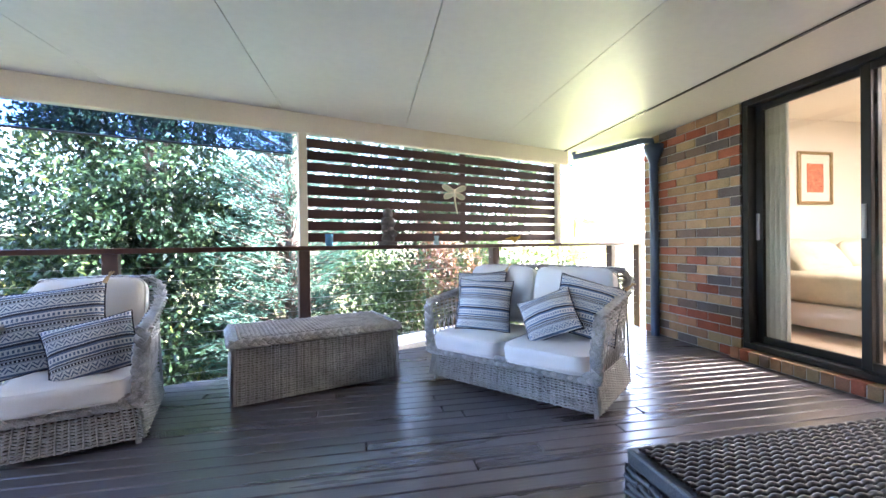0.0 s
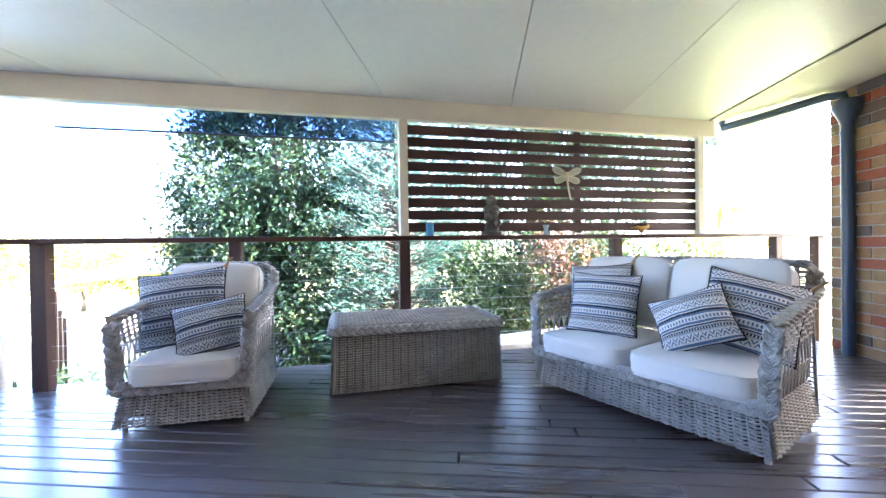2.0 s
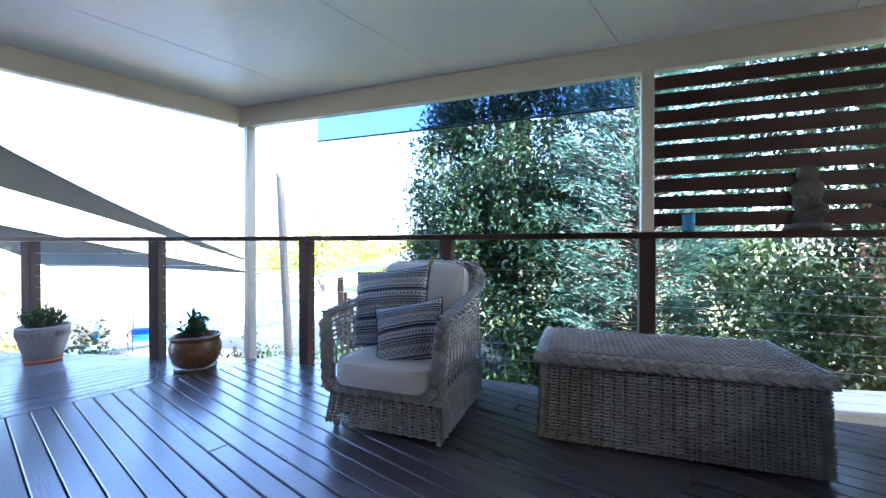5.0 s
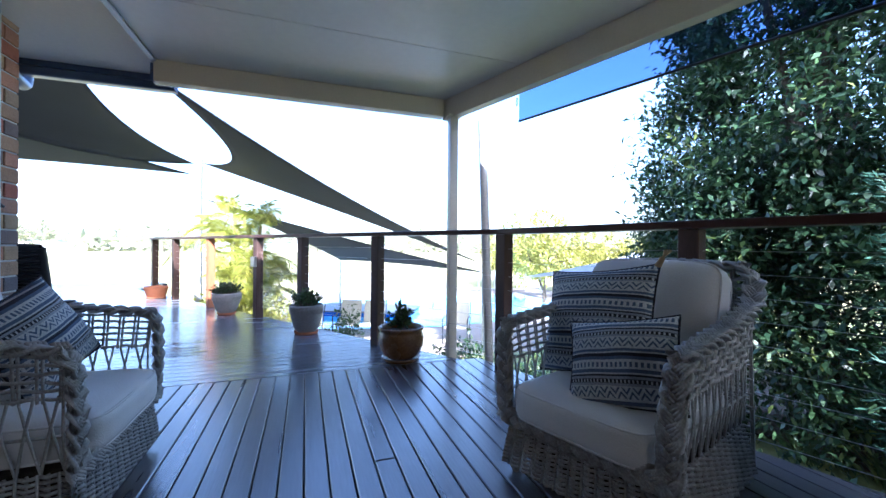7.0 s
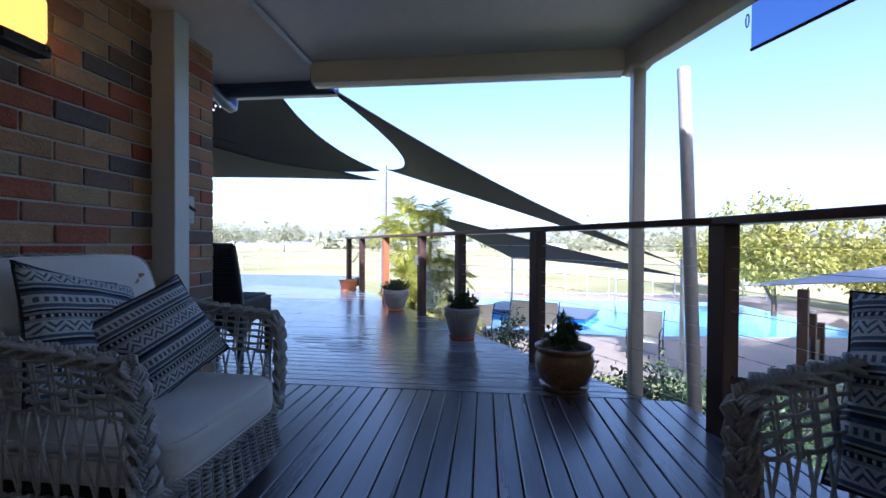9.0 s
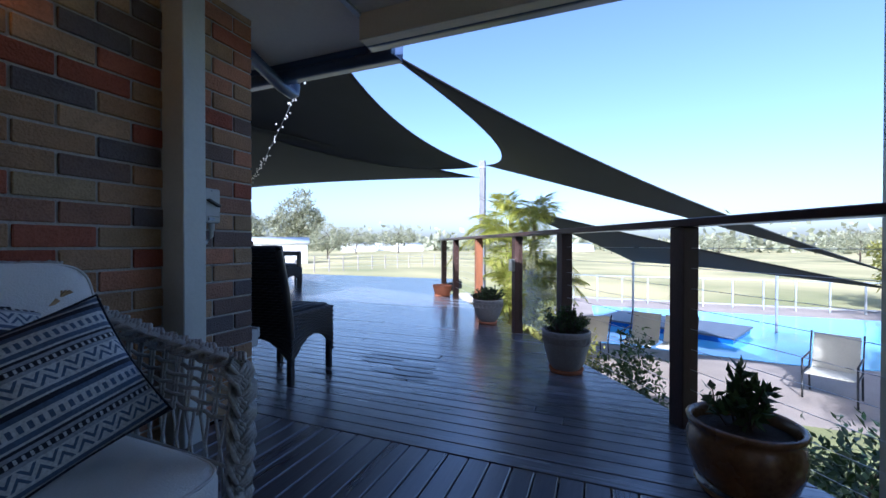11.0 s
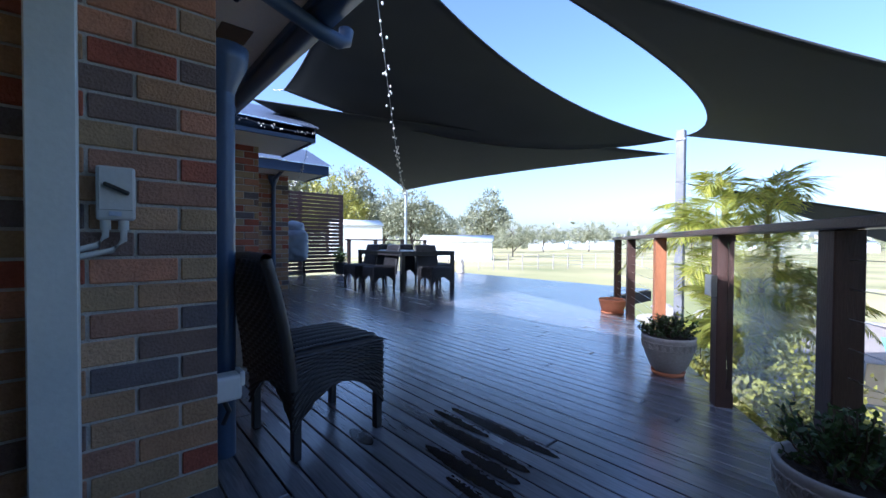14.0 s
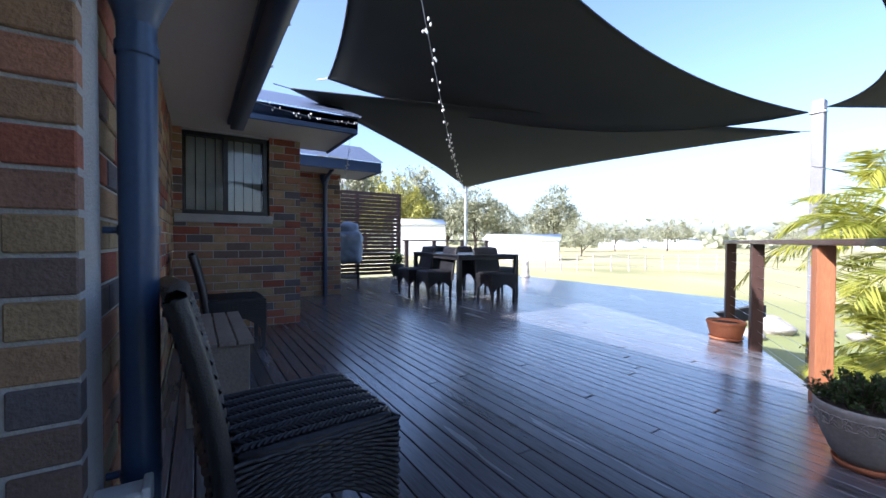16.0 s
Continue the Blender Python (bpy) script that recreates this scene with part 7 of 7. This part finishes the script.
# ---- far end of the deck ----
def slat_wall():
    t = thing("slatted_fence", Matrix(), "tall dark slatted timber screen at the deck's far end", "screen")
    for x in (-6.35, -7.6, -8.8):
        box("post", (x - 0.045, -8.26, 0.0), (x + 0.045, -8.17, 2.28), M_STAIN, t, 0.004)
    for k in range(22):
        z = 0.06 + k * 0.101
        box("slat", (-8.85, -8.165, z), (-6.3, -8.145, z + 0.085), M_STAIN, t, 0.003)


slat_wall()


def barbecue():
    t = thing("barbecue", frame_xy((-6.75, -6.35, 0), (-0.35, -0.94)), "barbecue on wheels under a grey-blue fabric cover", "barbecue")
    cov = mat("grey_blue_cover", (0.22, 0.28, 0.36), 0.6, 0.2, 4.0, 60.0, 0.2)
    bm = puff((0.95, 0.55, 0.62), 6, 12, 0.06, 0.03, 4)
    ob = part("cover", bm, cov, t, "draped fabric cover", smooth=True)
    ob.matrix_basis = Matrix.Translation((0, 0, 0.52))
    hd = part("hood", puff((0.62, 0.42, 0.28), 4, 10, 0.05, 0.015, 6), cov, t, smooth=True)
    hd.matrix_basis = Matrix.Translation((0, 0, 1.04))
    for x in (-0.36, 0.36):
        for y in (-0.2, 0.2):
            box("leg", (x - 0.02, y - 0.02, 0.05), (x + 0.02, y + 0.02, 0.6), M_DARKMETAL, t)
            s = Soup()
            v, f = lathe([(0.001, -0.012), (0.045, -0.012), (0.05, 0.0), (0.045, 0.012), (0.001, 0.012)], 18)
            s.add(v[:, [0, 2, 1]] + (x, y, 0.05), f)
            part("wheel", s.mesh("wheel"), M_DARKMETAL, t)
    box("shelf", (-0.40, -0.24, 0.2), (0.40, 0.24, 0.22), M_DARKMETAL, t)


barbecue()
pot(pose(-8.55, -7.75, 0), P_PALE, 0.172, 0.315, M_DARKMETAL, "dark pot with a leafy shrub beside the slatted screen", False, None, (26, 0.45, 0.22, 0.07), 12)


def far_statue():
    s = Soup()
    s.add(*lathe([(0.001, 0), (0.12, 0.0), (0.12, 0.05), (0.09, 0.07), (0.11, 0.16), (0.10, 0.26), (0.05, 0.31), (0.075, 0.36), (0.07, 0.42), (0.001, 0.47)], 20))
    ob = part("statue", s.mesh("statue"), mat("pale_stone", (0.48, 0.44, 0.38), 0.9, 0.2, 12.0, 60.0, 0.4), smooth=True)
    ob.matrix_basis = pose(-11.7, -6.2, 0)
    tagged(ob, "small pale stone garden statue at the deck edge", "statue")


far_statue()


def sling_chair(m, label, wide=1):
    t = thing("sling_chair", m, label, "chair", "chairs by the pool")
    cloth = mat("pale_sling", (0.50, 0.48, 0.38), 0.8, 0.1) if "pale_sling" not in bpy.data.materials else bpy.data.materials["pale_sling"]
    for k in range(wide):
        x = k * 0.62
        bm = bmesh.new()
        bx(bm, (x + 0.03, 0.0, 0.38), (x + 0.57, 0.50, 0.40), 0.004)
        bx(bm, (x + 0.03, 0.0, -0.008), (x + 0.57, 0.56, 0.008), 0.004, Matrix.Translation((0, 0.50, 0.40)) @ pose(0, 0, 0, 72, 0, 0))
        part("sling", bm, cloth, t, "pale fabric sling")
    for x in (0.0, 0.60 + 0.62 * (wide - 1)):
        s = Soup()
        s.tube([(x, 0.02, 0.0), (x, 0.0, 0.39), (x, 0.50, 0.40), (x, 0.68, 0.96)], 0.014, 8)
        s.tube([(x, 0.55, 0.0), (x, 0.48, 0.39)], 0.014, 8)
        s.tube([(x, 0.0, 0.39), (x, -0.01, 0.60), (x, 0.58, 0.63)], 0.014, 8)
        part("frame", s.mesh("frame"), M_DARKMETAL, t, smooth=True)


sling_chair(frame_xy((-10.55, 4.0, -1.47), (-0.38, -0.92)) @ pose(0, 0, 0, 0, 0, 180) @ Matrix.Translation((-1.2, 0, 0)), "two-seat poolside bench with pale fabric slings", 2)
sling_chair(frame_xy((-11.4, 2.5, -1.47), (0.3, -0.95)), "single poolside chair of bent metal tube")
sling_chair(frame_xy((-9.9, 5.4, -1.47), (0.5, 0.85)), "single poolside chair with a pale fabric sling")


def pool_gate():
    t = thing("pool_gate", frame_xy((-6.6, 6.3, -1.4), (-0.7, 0.7)), "dark timber steps and gate posts below the deck", "gate")
    for x, h in ((0.0, 1.75), (0.55, 1.4), (1.2, 1.2)):
        box("post", (x - 0.05, -0.05, 0), (x + 0.05, 0.05, h), M_POST, t, 0.004)
    for k in range(9):
        box("bar", (0.06 + k * 0.055, -0.01, 0.15), (0.075 + k * 0.055, 0.01, 1.1), M_GUTTER, t)
    box("panel", (0.6, -0.015, 0.1), (1.15, 0.015, 1.0), M_DARKMETAL, t)


pool_gate()
pale = mat("pale_sail_cloth", (0.45, 0.46, 0.50), 0.85, 0.08, trans=0.3)
sail("shade_sail", [(-6.6, 5.6, 0.38), (-12.5, 14.0, 0.75), (-5.5, 11.0, 0.62)], (0.2, 0.2, 0.2), 0.0, "pale grey shade sail beyond the railing", pale)

# ---- boards of the deck ----
def deck_boards():
    w, g, th = 0.0842, 0.0058, 0.028
    rng = random.Random(5)

    def cut(a, b, line_p, line_d, material):
        """A board from corner a to corner b, sawn off along a plan line (kept on the line's left)."""
        bm = bmesh.new()
        bx(bm, a, b, 0.002)
        n = Vector((line_d.y, -line_d.x, 0))
        bmesh.ops.bisect_plane(bm, geom=bm.verts[:] + bm.edges[:] + bm.faces[:], plane_co=(line_p[0], line_p[1], 0), plane_no=n, clear_outer=True)
        if bm.faces:
            bmesh.ops.holes_fill(bm, edges=[e for e in bm.edges if e.is_boundary])
            part("board", bm, material, deck if material is M_DECK_X else deck_out)
        else:
            bm.free()

    def run(a, b, pos, along_x, line=None, clear=None):
        s = a
        first = True
        while s < b - 0.02:
            e = min(s + (rng.uniform(1.2, 5.0) if first else rng.uniform(3.0, 5.4)), b)
            first = False
            if b - e < 0.5:
                e = b
            L = math.floor((e - s - 0.003) * 100) / 100
            z = -th / 2 + rng.uniform(-0.0008, 0.0008)
            lo, hi = ((s, pos - w / 2, z - th / 2), (s + L, pos + w / 2, z + th / 2)) if along_x else ((pos - w / 2, s, z - th / 2), (pos + w / 2, s + L, z + th / 2))
            if L > 0.03:
                if line and clear(s, e):
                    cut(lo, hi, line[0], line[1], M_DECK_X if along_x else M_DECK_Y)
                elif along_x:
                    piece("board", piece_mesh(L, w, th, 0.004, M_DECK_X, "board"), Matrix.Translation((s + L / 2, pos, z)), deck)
                else:
                    piece("board", piece_mesh(w, L, th, 0.004, M_DECK_Y, "board"), Matrix.Translation((pos, s + L / 2, z)), deck_out)
            s = e

    y = Y_S + 0.062 - 24 * (w + g)
    edge = (on_r(0, 0.1), RU)
    while y < 5.9:
        x0 = SEAM + 0.003 if y > Y_S else -0.95
        xe = RA.x + (y - 3.56) * RU.x / RU.y
        hit = xe > SEAM - 0.6
        if hit:
            x0 = max(x0, xe - 0.7)
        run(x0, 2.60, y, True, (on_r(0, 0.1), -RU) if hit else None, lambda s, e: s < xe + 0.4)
        y += w + g
    x = SEAM - 0.047
    while x > -11.85:
        top = deck_top(x)
        diag = x > -10.2
        run(deck_low(x - 0.045), top + (0.12 if diag else 0), x, False, (on_e(0, 0.07), EU) if diag else None, lambda s, e: e > top - 0.15)
        x -= w + g


def wet_stain():
    """Thin film of spilt water soaked into the boards: streaks along the grain with ragged edges."""
    rs = np.random.RandomState(6)
    water = mat("wet_timber", (0.018, 0.014, 0.013), 0.10, 0.3, 5.0, 60.0, 0.1)
    soup = Soup()
    pitch = 0.09
    for k, y0, y1, wide in ((13, 0.74, 1.42, 0.040), (12, 0.70, 1.10, 0.030), (11, 0.77, 1.40, 0.040), (10, 1.10, 1.42, 0.040), (9, 0.96, 1.50, 0.041), (8, 1.20, 1.46, 0.022), (7, 0.60, 0.80, 0.038)):
        x = SEAM - 0.047 - pitch * k
        n = 41
        u = np.linspace(0, 1, n)
        body = np.sin(np.pi * u) ** 0.45
        left = wide * body * rs.uniform(0.55, 1.05, n)
        right = wide * body * rs.uniform(0.80, 1.05, n)
        ys = y0 + (y1 - y0) * u
        v = np.concatenate([np.stack([x - left, ys, np.full(n, 0.0022)], -1), np.stack([x + right, ys, np.full(n, 0.0022)], -1)])
        soup.add(v, [(q, n + q, n + q + 1, q + 1) for q in range(n - 1)])
        # drops along the ragged side
        for _ in range(16):
            q = rs.uniform(0, 1)
            cx, cy, r = x - wide * rs.uniform(0.9, 1.05), y0 + (y1 - y0) * q, rs.uniform(0.002, 0.006)
            th = np.linspace(0, 2 * np.pi, 5)[:-1] + q
            soup.add(np.stack([cx + r * np.cos(th), cy + 1.6 * r * np.sin(th), np.full(4, 0.0022)], -1), [(0, 1, 2, 3)])
    tagged(part("wet_patch", soup.mesh("wet_patch"), water), "dark wet streaks soaked into the deck boards", "stain", kind="stuff")


deck_boards()
wet_stain()
for _n, _p, _d, _len, _ops, _label, _st in WALLS:
    brick_wall(_n, _p, _d, _len, H_WALL, _ops, _label, _st)
